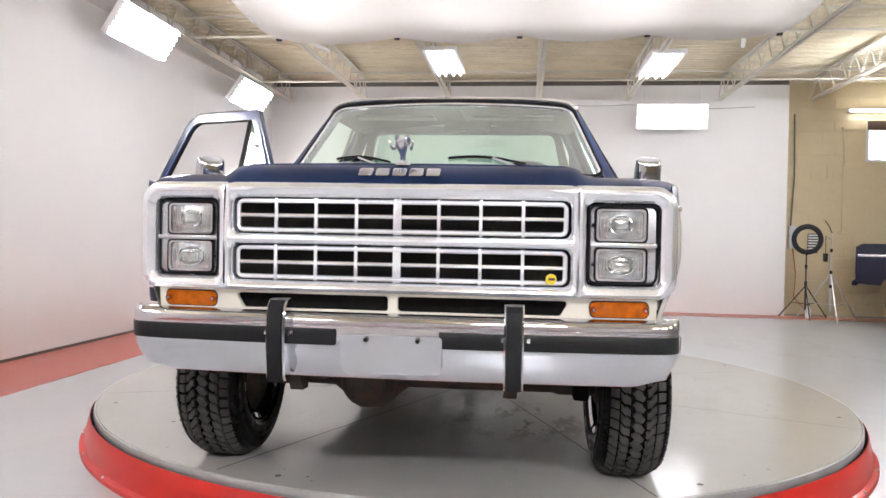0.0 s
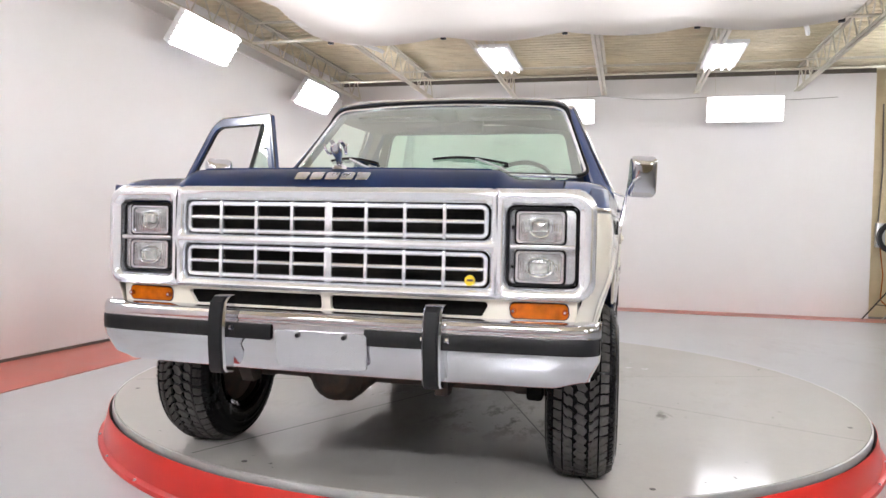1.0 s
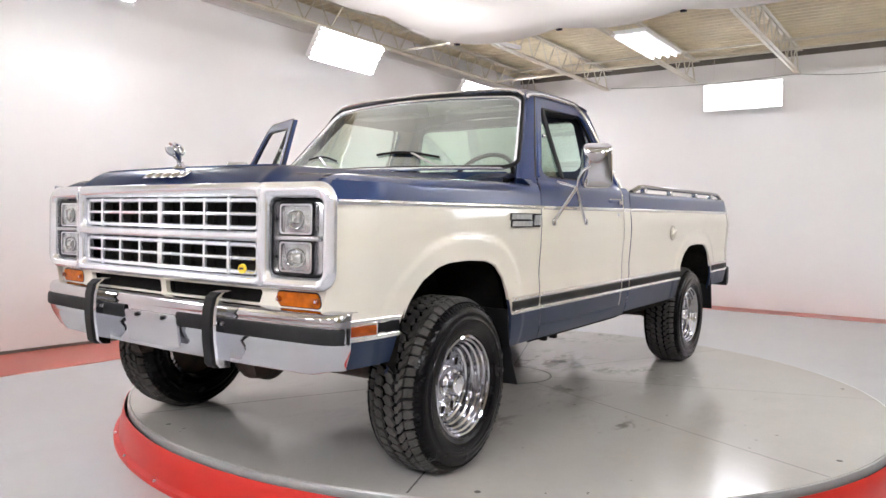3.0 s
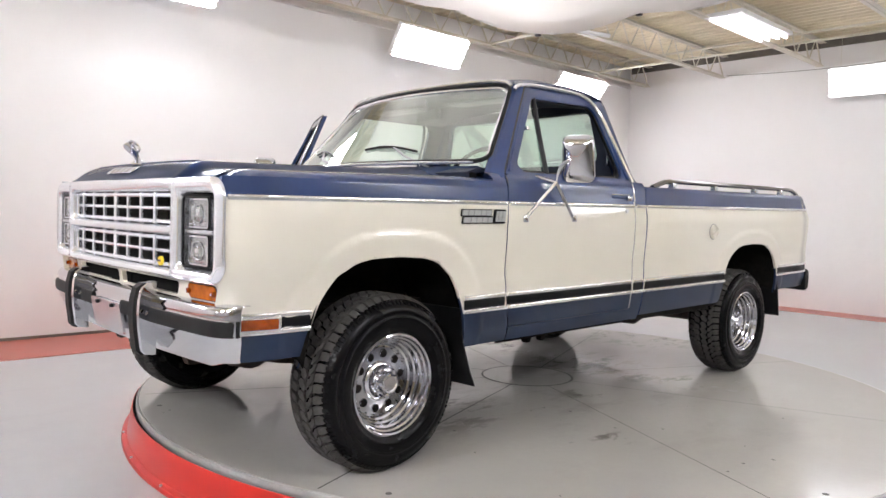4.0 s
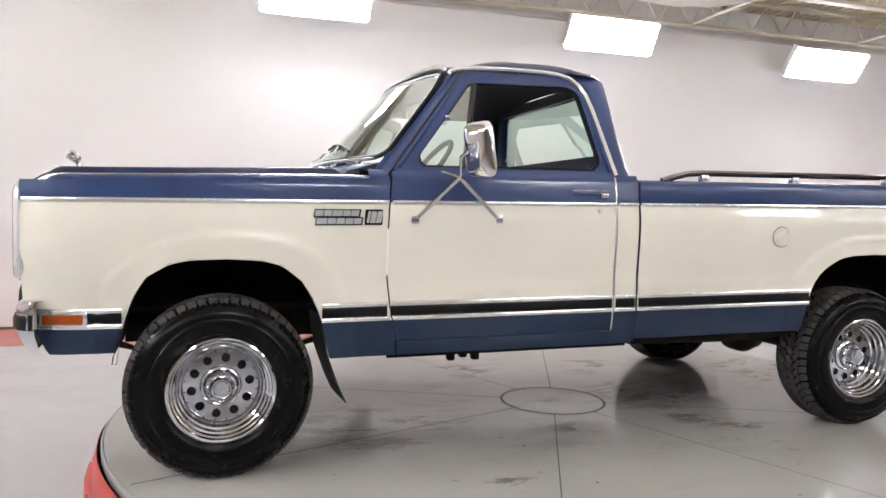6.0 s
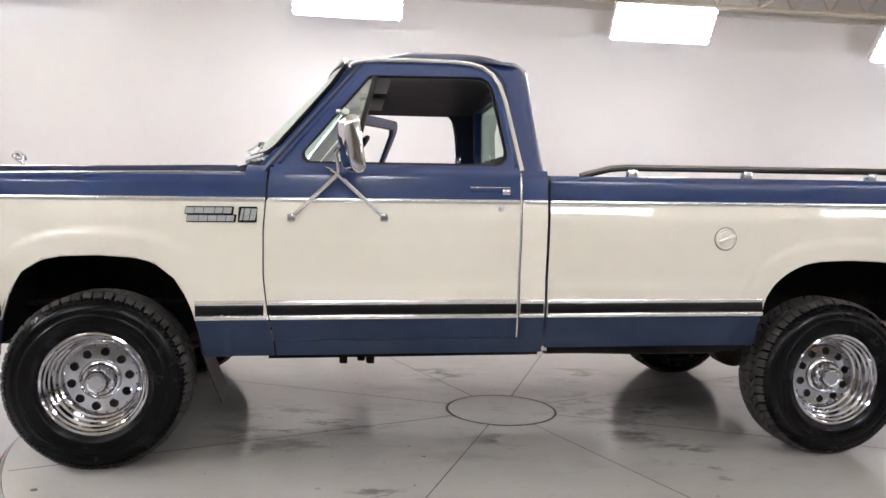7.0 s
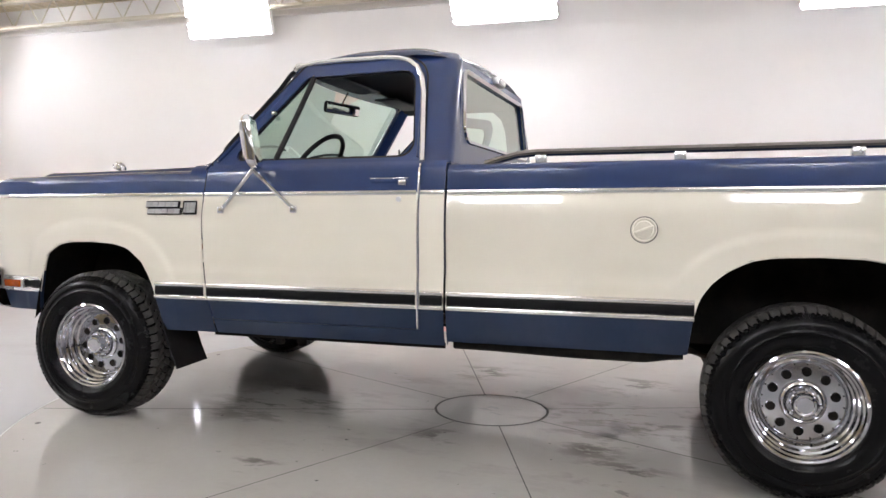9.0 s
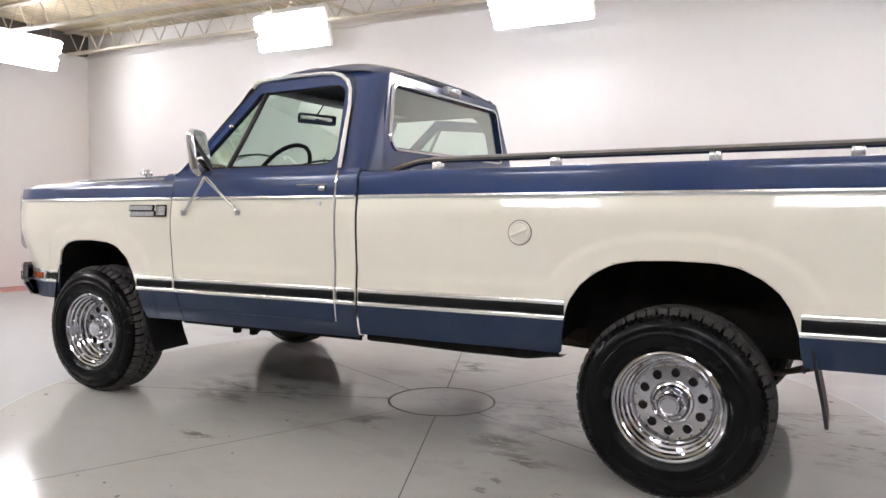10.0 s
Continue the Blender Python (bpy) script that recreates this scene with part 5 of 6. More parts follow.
# roof
bm = bmesh.new()
rows = []
for y in span(1.015, 1.862, 0.025):
    row = []
    fall = 0.085 * smoothstep(1.50, 1.92, y) ** 2 + 0.072 * smoothstep(1.36, 0.99, y)
    half = 0.742 - 0.092 * max(0.0, (y - 1.767) / 0.095) ** 2 - 0.052 * smoothstep(1.22, 1.0, y)
    for k in range(-24, 25):
        u = k / 24
        x = half * u
        z = 1.770 + 0.095 * (1 - abs(u) ** 4) ** 0.7 - fall * (1 - abs(u) ** 8) - 0.024 * smoothstep(1.60, 1.88, y) ** 1.5 * abs(u) ** 4
        row.append((x, y - 0.055 * (1 - u * u) * smoothstep(1.25, 0.98, y), z))
    rows.append(row)
sheet(bm, rows)
bmesh.ops.solidify(bm, geom=bm.faces[:], thickness=0.02)
roof_p = part("roof", bm, M_BLUE, truck, "blue cab roof", rake=True, weld=False)
bm = bmesh.new()
tube(bm, [(0.706 * u, 1.012 - 0.068 * (1 - u * u), 1.750 + 0.042 * (1 - abs(u) ** 8) ** 0.55) for u in span(-1, 1, 0.04)], 0.011, 8)
part("roof_front_moulding", bm, M_MOULD, truck, "bright moulding along roof front", rake=True)
bm = bmesh.new()
sheet(bm, [[(x, y, 1.69 + 0.075 * (1 - (x / 0.74) ** 2)) for x in span(-0.73, 0.73, 0.1217)] for y in (1.06, 1.2, 1.5, 1.82)])
part("headliner", bm, M_HEADLINER, truck, "dark headliner", rake=True)
# roof header over the screen
bm = bmesh.new()
sheet(bm, [[(0.70 * u, 1.028 - 0.11 * (1 - u * u), 1.728 + 0.012 * (1 - u * u)) for u in span(-1, 1, 0.1)], [(0.700 * u, 1.014 - 0.055 * (1 - u * u), 1.752 + 0.036 * (1 - abs(u) ** 6) ** 0.55) for u in span(-1, 1, 0.1)]])
sheet(bm, [[(0.70 * u, 1.028 - 0.11 * (1 - u * u), 1.728 + 0.012 * (1 - u * u)) for u in span(-1, 1, 0.1)], [(0.71 * u, 1.12, 1.712 + 0.03 * (1 - u * u)) for u in span(-1, 1, 0.1)]])
part("roof_header", bm, M_BLUE, truck, rake=True)

# windscreen with its bright surround
def screen(u, v):
    z = 1.325 + 0.418 * v
    x = (0.848 - 0.160 * v) * u
    y = 0.684 + 0.332 * v - (0.198 - 0.088 * v) * (1 - u * u)
    return (x, y, z + 0.012 * (1 - u * u) * v)


bm = bmesh.new()
sheet(bm, [[screen(u, v) for u in span(-0.985, 0.985, 0.1)] for v in span(0.02, 0.98, 0.12)])
ws = part("windscreen", bm, M_GLASS, truck, "greenish tinted windscreen", rake=True)
ws.visible_shadow = False
loop = rounded([(-1, 0), (-1, 1), (1, 1), (1, 0)], 0.10, 5)
pts = []
for k in range(len(loop)):
    p, q = loop[k], loop[(k + 1) % len(loop)]
    m = 16 if math.dist(p, q) > 1.0 else (6 if math.dist(p, q) > 0.3 else 1)
    pts += [screen(p[0] + (q[0] - p[0]) * w / m, p[1] + (q[1] - p[1]) * w / m) for w in range(m)]
pts.append(pts[0])
part("screen_moulding", tube(bmesh.new(), pts, 0.0105, 8, caps=False), M_SILVER, truck, "bright windscreen moulding", rake=True)
part("screen_seal", tube(bmesh.new(), [(x * 1.014, y + 0.006, z + (0.017 if z > 1.70 else 0.004)) for x, y, z in pts], 0.0115, 6, caps=False), M_BLACKSTRIPE, truck, "black screen seal", rake=True)
# cowl between hood and screen
bm = bmesh.new()
sheet(bm, [[(x, y - 0.18 * max(0.0, 1 - (x / (0.84 if w < 0.82 else 0.9)) ** 2) * w, hood_z(min(abs(x), 0.84), 0.58) * (1 - f * smoothstep(0.90, 0.80, abs(x))) + 1.309 * f * smoothstep(0.90, 0.80, abs(x)) + dz) for x in span(-0.905, 0.905, 0.06)] for y, dz, w, f in ((0.588, -0.03, 0.815, 0), (0.592, -0.002, 0.815, 0), (0.65, 0.0, 0.88, 0.12), (0.700, 0.0, 1.0, 0.55), (0.735, 0.0, 1.0, 1.0))])
cowl = part("cowl", bm, M_BLUE, truck, "blue cowl under the windscreen", rake=True)
for s in (1, -1):
    bm = bmesh.new()
    sheet(bm, [[(s * side_x(y, 1.20), y, 1.20), (s * (side_x(y, 1.20) - 0.012), y, 1.236), (s * (side_x(y, 1.2) - 0.045), y, 1.262), (s * 0.90, y, 1.272), (s * 0.84, y, 1.262)] for y in (0.60, 0.64, 0.688)])
    sheet(bm, [[(s * 0.928, y, 1.262), (s * 0.90, y, 1.272), (s * 0.85, y, 1.277), (s * 0.79, y, 1.279), (s * 0.72, y - 0.04, 1.281)] for y in (0.684, 0.72, 0.76, 0.80)])
    part("cowl_side", bm, M_BLUE, truck, rake=True)
def on_screen(x, z, off=0.016):
    v = (z - 1.325) / 0.405
    u = x / (0.848 - 0.160 * v)
    p = screen(u, v)
    return (p[0], p[1] - off, z)


for px, tip, heel in ((0.53, 0.03, 0.44), (-0.20, -0.60, -0.28)):
    bm = bmesh.new()
    tube(bm, [(px, 0.600, 1.272), (px - 0.01, 0.612, 1.300), (px - 0.12, on_screen(px - 0.12, 1.35, 0.03)[1], 1.362), on_screen(px - 0.27, 1.418, 0.024)], 0.006, 6)
    lathe(bm, [(1.25, 0.016), (1.285, 0.013), (1.292, 0.001)], "z", 12, centre=(px, 0.600, 0))
    arm = part("wiper_arm", bm, M_SATIN, truck, "silver wiper arm", rake=True)
    bm = bmesh.new()
    tube(bm, [on_screen(heel + (tip - heel) * w, 1.388 + 0.034 * math.sin(math.pi * w * 0.75)) for w in span(0, 1, 0.1)], 0.0065, 6)
    tube(bm, [on_screen(heel + (tip - heel) * w, 1.390 + 0.034 * math.sin(math.pi * w * 0.75), 0.028) for w in span(0.25, 0.75, 0.1)], 0.005, 6)
    part("wiper_blade", bm, M_BLACKSTRIPE, arm, "black wiper blade", rake=True)

# cab back with its window
bm = bmesh.new()
o = rounded([(-0.80, 1.25), (-0.655, 1.756), (0.655, 1.756), (0.80, 1.25)], 0.002)
i = rounded([(-0.700, 1.372), (-0.628, 1.705), (0.628, 1.705), (0.700, 1.372)], 0.060)
ring_panel(bm, o, i, lambda u, v, d: (u, rear_y(v) - d, v), 0.03)
plate(bm, [(-0.90, 0.60), (-0.90, 1.255), (0.90, 1.255), (0.90, 0.60)], lambda u, v, d: (u, 1.895 - d, v), 0.02)
back = part("cab_back", bm, M_BLUE, truck, "blue cab back panel", rake=True)
bm = bmesh.new()
f = bm.faces.new([bm.verts.new((u, rear_y(v) - 0.014, v)) for u, v in i])
rg = part("rear_glass", bm, M_GLASS, back, "tinted rear window", rake=True)
rg.visible_shadow = False
bm = bmesh.new()
tube(bm, [(u * 1.006, rear_y(v) + 0.002, 1.537 + (v - 1.537) * 1.02) for u, v in i + i[:1]], 0.011, 6, caps=False)
part("rear_window_moulding", bm, M_CHROME, back, "bright rear window moulding", rake=True)
bm = bmesh.new()
box(bm, -0.085, 0.085, rear_y(1.75) - 0.01, rear_y(1.75) + 0.035, 1.728, 1.772, 0.012)
cargo = part("cargo_lamp", bm, M_SATIN, back, "cargo lamp with clear lens above the rear window", rake=True)
bm = bmesh.new()
box(bm, -0.07, 0.07, rear_y(1.75) + 0.03, rear_y(1.75) + 0.041, 1.735, 1.765, 0.008)
part("lens", bm, M_LENS, cargo, rake=True)

# interior: bench, dash, wheel, mirror, floor, visors
bm = bmesh.new()
loft(bm, [[(x, y, z) for y, z in ((1.20, 0.83), (1.18, 0.92), (1.22, 0.955), (1.66, 0.93), (1.72, 0.83))] for x in (-0.72, -0.70, 0, 0.70, 0.72)])
bench = part("bench_seat", bm, M_SEAT, truck, "dark blue vinyl bench seat", rake=True)
bm = bmesh.new()
loft(bm, [[(x, y, z) for y, z in ((1.62, 0.93), (1.66, 1.26), (1.70, 1.30), (1.76, 1.28), (1.76, 0.90))] for x in (-0.72, -0.70, 0, 0.70, 0.72)])
part("backrest", bm, M_SEAT, bench, rake=True)
bm = bmesh.new()
loft(bm, [[(x, y, z) for y, z in ((0.64, 1.0), (0.555, 1.27), (0.65, 1.298), (0.86, 1.29), (0.90, 1.24), (0.89, 1.02))] for x in (-0.84, 0, 0.84)])
part("dashboard", bm, M_CLOTH_IN, truck, "dark dashboard", rake=True)
bm = bmesh.new()
box(bm, -0.85, 0.85, 0.60, 1.80, 0.60, 0.63)
box(bm, -0.85, 0.85, 0.58, 0.62, 0.60, 1.27)
part("cab_floor", bm, M_DARK, truck, rake=True)
bm = bmesh.new()
tilt = Matrix.Rotation(radians(-38), 3, "X")
hub = Vector((0.45, 0.995, 1.285))
ringp = [hub + tilt @ Vector((0.195 * math.cos(a), 0.0, 0.195 * math.sin(a))) for a in (2 * math.pi * k / 40 for k in range(41))]
tube(bm, ringp, 0.013, 8, caps=False)
wheel_s = part("steering_wheel", bm, M_BLACKSTRIPE, truck, "thin black steering wheel", rake=True)
bm = bmesh.new()
tube(bm, [hub + tilt @ Vector((-0.19, 0, 0)), hub + tilt @ Vector((0, -0.03, -0.03)), hub + tilt @ Vector((0.19, 0, 0))], 0.012, 8)
tube(bm, [hub + tilt @ Vector((0, -0.03, -0.02)), (0.43, 0.86, 1.15)], 0.03, 10)
part("spoke", bm, M_BLACKSTRIPE, wheel_s, rake=True)
bm = bmesh.new()
box(bm, -0.05, 0.24, 0.955, 0.980, 1.602, 1.667, 0.014)
bmesh.ops.rotate(bm, verts=bm.verts, cent=(0.095, 0.968, 1.635), matrix=Matrix.Rotation(radians(-16), 3, "Z") @ Matrix.Rotation(radians(-9), 3, "X"))
rv = part("rear_view_mirror", bm, M_BLACK, truck, "black framed rear view mirror", rake=True)
bm = bmesh.new()
box(bm, -0.043, 0.233, 0.978, 0.9835, 1.608, 1.661, 0.003)
bmesh.ops.rotate(bm, verts=bm.verts, cent=(0.095, 0.968, 1.635), matrix=Matrix.Rotation(radians(-16), 3, "Z") @ Matrix.Rotation(radians(-9), 3, "X"))
part("glass", bm, M_MIRROR, rv, rake=True)
bm = bmesh.new()
tube(bm, [(0.095, 0.965, 1.66), (0.05, 0.985, 1.735)], 0.0045, 6)
part("stalk", bm, M_BLACKSTRIPE, rv, rake=True)
for s in (1, -1):
    bm = bmesh.new()
    box(bm, s * 0.12, s * 0.60, 1.08, 1.22, 1.706, 1.718, 0.005)
    part("sun_visor", bm, M_VISOR, truck, "grey sun visor", rake=True)
    bm = bmesh.new()
    box(bm, s * 0.815, s * 0.83, 1.745, 1.775, 1.36, 1.44, 0.005)
    part("belt_anchor", bm, M_CHROME, truck, "seat belt anchor", rake=True)
    # inner trim of the cab quarter
    bm = bmesh.new()
    sheet(bm, [[(s * (cab_x(z) - 0.055), y, z) for y in (1.735 - 0.12 * smoothstep(1.6, 1.75, z), 1.85)] for z in span(1.0, 1.72, 0.08)])
    part("quarter_trim", bm, M_CLOTH_IN, truck, rake=True)
bm = bmesh.new()
ring_panel(bm, o, [(u * 0.99, 1.537 + (v - 1.537) * 0.98) for u, v in i], lambda u, v, d: (u, rear_y(v) - 0.034 - d, v), 0.01)
part("rear_trim", bm, M_CLOTH_IN, truck, "dark inner trim round the rear window", rake=True)


# ---------------------------------------------------------------- cargo bed
BED0, BED_TOP = 1.910, 1.242


def rear_low(y):
    d = y - ARCH_R
    return max(arch_line(REAR_ARCH, d), 0.476 if d < 0 else 0.505)


def tail_end(z):
    return TAIL - 0.10 * smoothstep(1.05, 1.24, z) ** 1.5 - 0.02 * smoothstep(0.6, 0.5, z)


def bed_top(y):
    e = side_x(y, 1.22)
    return [(e - 0.006, 1.232), (e - 0.016, 1.240), (e - 0.03, 1.243), (e - 0.085, 1.243), (e - 0.095, 1.236), (e - 0.098, 1.18), (e - 0.10, max(0.75, rear_low(y) + 0.07))]


for s in (1, -1):
    bm = bmesh.new()
    body_panel(bm, s, BED0, TAIL, 0.476, 1.22, rear_low, bed_top, 0.0165)
    for v in bm.verts:
        if v.co.y > TAIL - 0.24:
            v.co.y -= (TAIL - tail_end(v.co.z)) * smoothstep(TAIL - 0.24, TAIL, v.co.y)
    # front edge returns inward
    sheet(bm, [[(s * (side_x(BED0, z) - o), BED0 + (0 if o == 0 else 0.004), z) for o in (0, 0.012, 0.10)] for z in span(0.476, 1.235, 0.06)], lambda i, j: 0)
    sidep = part("bed_side", bm, BODY, truck, "cream bed side with blue top rail and blue sill", rake=True)
    part("belt_moulding", strip(bmesh.new(), [(s * side_x(y, 1.124), y, 1.124) for y in span(BED0 + 0.004, TAIL - 0.06, 0.05)], (0, 0, 0.011), 0.009, (s, 0, 0)), M_MOULD, sidep, rake=True)
    trims(sidep, s, BED0, 2.925, belt=False)
    trims(sidep, s, 3.775, TAIL - 0.01, belt=False)
    ds = [0.454 * math.sin(math.pi / 2 * k / 22) for k in range(-22, 23)]
    bm = bmesh.new()
    sheet(bm, [[(s * (side_x(ARCH_R + d, z) - o), ARCH_R + d, z + u) for o, u in ((0, 0), (0.003, -0.005), (0.010, -0.006), (0.014, -0.002))] for d in ds for z in [max(0.49, arch_line(REAR_ARCH, d))]], lambda i, j: 1 if arch_line(REAR_ARCH, ds[i]) < 0.70 else 0)
    part("wheel_arch_lip", bm, [M_CREAM, M_BLUE_LOW], sidep, rake=True)
    bm = bmesh.new()
    sheet(bm, [[(s * o, ARCH_R + d * 1.03, max(0.49, arch_line(REAR_ARCH, d)) + u) for o, u in ((0.985, 0.004), (0.93, 0.03), (0.72, 0.05), (0.58, 0.03))] for d in ds])
    sheet(bm, [[(s * 0.60, ARCH_R + d, z) for z in (0.46, max(0.67, arch_line(REAR_ARCH, d) + 0.04))] for d in ds])
    part("wheel_house", bm, M_DARK, truck, rake=True)
    bm = bmesh.new()
    loft(bm, [[(s * x, y + dy, z) for x, dy in ((1.0, 0), (0.73, 0), (0.73, 0.012), (1.0, 0.012))] for y, z in ((3.80, 0.74), (3.82, 0.60), (3.85, 0.46), (3.865, 0.375))])
    part("mud_flap", bm, M_BLACK, truck, "black rubber mud flap")
    # bed rail with posts
    bx = side_x(3.0, 1.22) - 0.05
    bm = bmesh.new()
    tube(bm, [(s * bx, 2.06, 1.243), (s * bx, 2.13, 1.262), (s * bx, 2.20, 1.279), (s * bx, 2.28, 1.285), (s * bx, 3.0, 1.285), (s * bx, 4.02, 1.285), (s * bx, 4.13, 1.280), (s * bx, 4.20, 1.262), (s * bx, 4.25, 1.243)], 0.0155, 10)
    rail = part("bed_rail", bm, M_RAIL, truck, "chrome bed rail with posts", rake=True)
    for y in (2.30, 2.85, 3.47, 3.93):
        bm = bmesh.new()
        box(bm, s * bx - 0.018, s * bx + 0.018, y - 0.022, y + 0.022, 1.241, 1.276, 0.004)
        part("rail_post", bm, M_SILVER, rail, rake=True)
    # tail lamp
    bm = bmesh.new()
    box(bm, s * 0.86, s * 0.965, TAIL - 0.03, TAIL + 0.012, 0.70, 1.02, 0.012)
    part("tail_lamp", bm, M_RED_LENS, truck, "red tail lamp", rake=True)
# fuel cap
bm = bmesh.new()
x = side_x(2.725, 0.97)
lathe(bm, [(-0.01, 0.050), (0.008, 0.048), (0.010, 0.044), (0.006, 0.042), (0.005, 0.036), (0.012, 0.034), (0.013, 0.001)], "x", 32, centre=(x, 2.725, 0.968))
bm2 = bmesh.new()
lathe(bm2, [(0.0, 0.0530), (0.0025, 0.0530), (0.0025, 0.0495), (0.0, 0.0495)], "x", 36, centre=(x, 2.725, 0.968))
part("fuel_cap_gap", bm2, M_STAIN, truck, "dark gap round the fuel cap", rake=True)
cap = part("fuel_cap", bm, M_CREAM, truck, "round cream fuel cap with a grip bar", rake=True)
bm = bmesh.new()
box(bm, x + 0.010, x + 0.026, 2.725 - 0.040, 2.725 + 0.040, 0.962, 0.975, 0.004)
for v in bm.verts:
    d = v.co - Vector((x, 2.725, 0.968))
    v.co = Vector((x, 2.725, 0.968)) + Matrix.Rotation(radians(22), 3, "X") @ d
part("grip_bar", bm, M_CREAM, cap, rake=True)
# bed front wall, floor, tailgate
bm = bmesh.new()
box(bm, -0.90, 0.90, BED0 + 0.01, BED0 + 0.05, 0.74, 1.225, 0.008)
part("bed_front_wall", bm, M_BLUE, truck, rake=True)
bm = bmesh.new()
box(bm, -0.58, 0.58, BED0 + 0.02, TAIL - 0.05, 0.735, 0.755)
for k in range(8):
    box(bm, -0.49 + 0.14 * k - 0.03, -0.49 + 0.14 * k + 0.03, BED0 + 0.06, TAIL - 0.08, 0.755, 0.765, 0.004, 1)
part("bed_floor", bm, M_BLUE_LOW, truck, "ribbed steel bed floor", rake=True)
bm = bmesh.new()
box(bm, -0.86, 0.86, TAIL - 0.07, TAIL - 0.02, 0.70, 1.22, 0.012)
part("tailgate", bm, M_CREAM, truck, "cream tailgate", rake=True)
bm = bmesh.new()
loft(bm, [[(x, TAIL + 0.05 + dy - 0.05 * (abs(x) / 0.98) ** 4, z) for dy, z in ((0, 0.46), (0.06, 0.48), (0.07, 0.56), (0.06, 0.62), (0, 0.64))] for x in span(-0.98, 0.98, 0.14)])
rb = part("rear_bumper", bm, M_BLACK, truck, "dark step bumper", rake=True)

# ---------------------------------------------------------------- underbody
for s in (1, -1):
    bm = bmesh.new()
    box(bm, s * 0.38, s * 0.45, -0.62, 4.35, 0.52, 0.64, 0.006)
    part("frame_rail", bm, M_DARK, truck, "black chassis rail", rake=True)
    bm = bmesh.new()
    loft(bm, [[(s * x, y0, z), (s * x, y1, z)] + [(s * (x - 0.05), y1, z), (s * (x - 0.05), y0, z)] for x, y0, y1, z in ((0.43, -0.66, -0.50, 0.54), (0.43, -0.64, -0.54, 0.47), (0.425, -0.62, -0.56, 0.425))])
    part("spring_hanger", bm, M_RUST, truck, "rusty spring hanger")
    for c in (AXLE_F, AXLE_R):
        bm = bmesh.new()
        for k in range(4):
            tube(bm, [(s * 0.42, c - 0.58 + 0.04 * k + w * (1.16 - 0.08 * k), 0.50 - 0.10 * (1 - (2 * w - 1) ** 2) - 0.008 * k) for w in span(0, 1, 0.1)], 0.011, 6)
        part("leaf_spring", bm, M_RUST, truck, "rusty leaf spring")
        bm = bmesh.new()
        tube(bm, [(s * 0.47, c + 0.10, 0.33), (s * 0.44, c + 0.16, 0.66)], 0.026, 10)
        part("shock_absorber", bm, M_DARK, truck)
for hw, y0, y1, z0, z1 in ((0.55, -0.62, -0.56, 0.50, 0.60), (0.40, 0.92, 1.10, 0.45, 0.50), (0.40, 2.40, 2.46, 0.54, 0.62)):
    bm = bmesh.new()
    box(bm, -hw, hw, y0, y1, z0, z1, 0.008)
    part("cross_member", bm, M_RUST, truck, "rusty cross member", rake=True)
# pinch weld along the bottom of each rocker
for s in (1, -1):
    bm = bmesh.new()
    sheet(bm, [[(s * (side_x(y, 0.456) - o), y, z) for o, z in ((0.030, 0.462), (0.028, 0.438), (0.034, 0.438), (0.038, 0.462))] for y in span(0.70, 1.89, 0.07)])
    part("pinch_weld", bm, M_DARK, truck, "dark seam under the rocker", rake=True)
    bm = bmesh.new()
    sheet(bm, [[(s * (side_x(y, 0.46) - o), y, z - 0.010 * smoothstep(2.0, 2.5, y) + 0.022 * smoothstep(2.72, 2.885, y)) for o, z in ((0.016, 0.510), (0.020, 0.448), (0.05, 0.436), (0.12, 0.436))] for y in span(1.93, 2.885, 0.05)])
    part("bed_sill", bm, M_DARK, truck, "dark sill under the cargo bed", rake=True)
for c, dx, nm in ((AXLE_F, -0.24, "front_axle"), (AXLE_R, 0.0, "rear_axle")):
    bm = bmesh.new()
    lathe(bm, [(-0.78, 0.05), (-0.60, 0.05), (-0.58, 0.042), (dx - 0.17, 0.046), (dx - 0.13, 0.075), (dx - 0.10, 0.105), (dx - 0.05, 0.142), (dx + 0.05, 0.142), (dx + 0.10, 0.105), (dx + 0.13, 0.075), (dx + 0.17, 0.046), (0.58, 0.042), (0.60, 0.05), (0.78, 0.05)], "x", 20, centre=(0, c, AXLE_Z))
    ax = part(nm, bm, M_RUST, truck, "rusty axle with differential housing")
    bm = bmesh.new()
    d = -1 if c < 1 else 1
    lathe(bm, [(0.0, 0.135), (d * 0.05, 0.125), (d * 0.085, 0.09), (d * 0.10, 0.001)], "y", 20, centre=(dx, c + d * 0.05, AXLE_Z))
    part("differential_cover", bm, M_RUST, ax)
bm = bmesh.new()
tube(bm, [(-0.66, 0.15, 0.40), (0.66, 0.15, 0.41)], 0.016, 8)
tube(bm, [(0.30, -0.10, 0.47), (0.62, -0.12, 0.44), (0.69, -0.13, 0.405), (0.74, -0.10, 0.40)], 0.020, 8)
box(bm, 0.66, 0.73, -0.16, -0.08, 0.325, 0.42, 0.014)
part("steering_link", bm, M_DARK, truck, "steel steering link")
bm = bmesh.new()
box(bm, -0.20, 0.20, -0.30, 0.55, 0.46, 0.66, 0.04)
box(bm, -0.16, 0.16, 0.55, 1.30, 0.42, 0.62, 0.04)
box(bm, -0.28, 0.02, 1.15, 1.45, 0.38, 0.60, 0.03)
part("drivetrain", bm, M_DARK, truck, "dark engine and gearbox underside", rake=True)
bm = bmesh.new()
tube(bm, [(0.0, 1.45, 0.46), (0, AXLE_R - 0.2, AXLE_Z + 0.02)], 0.038, 10)
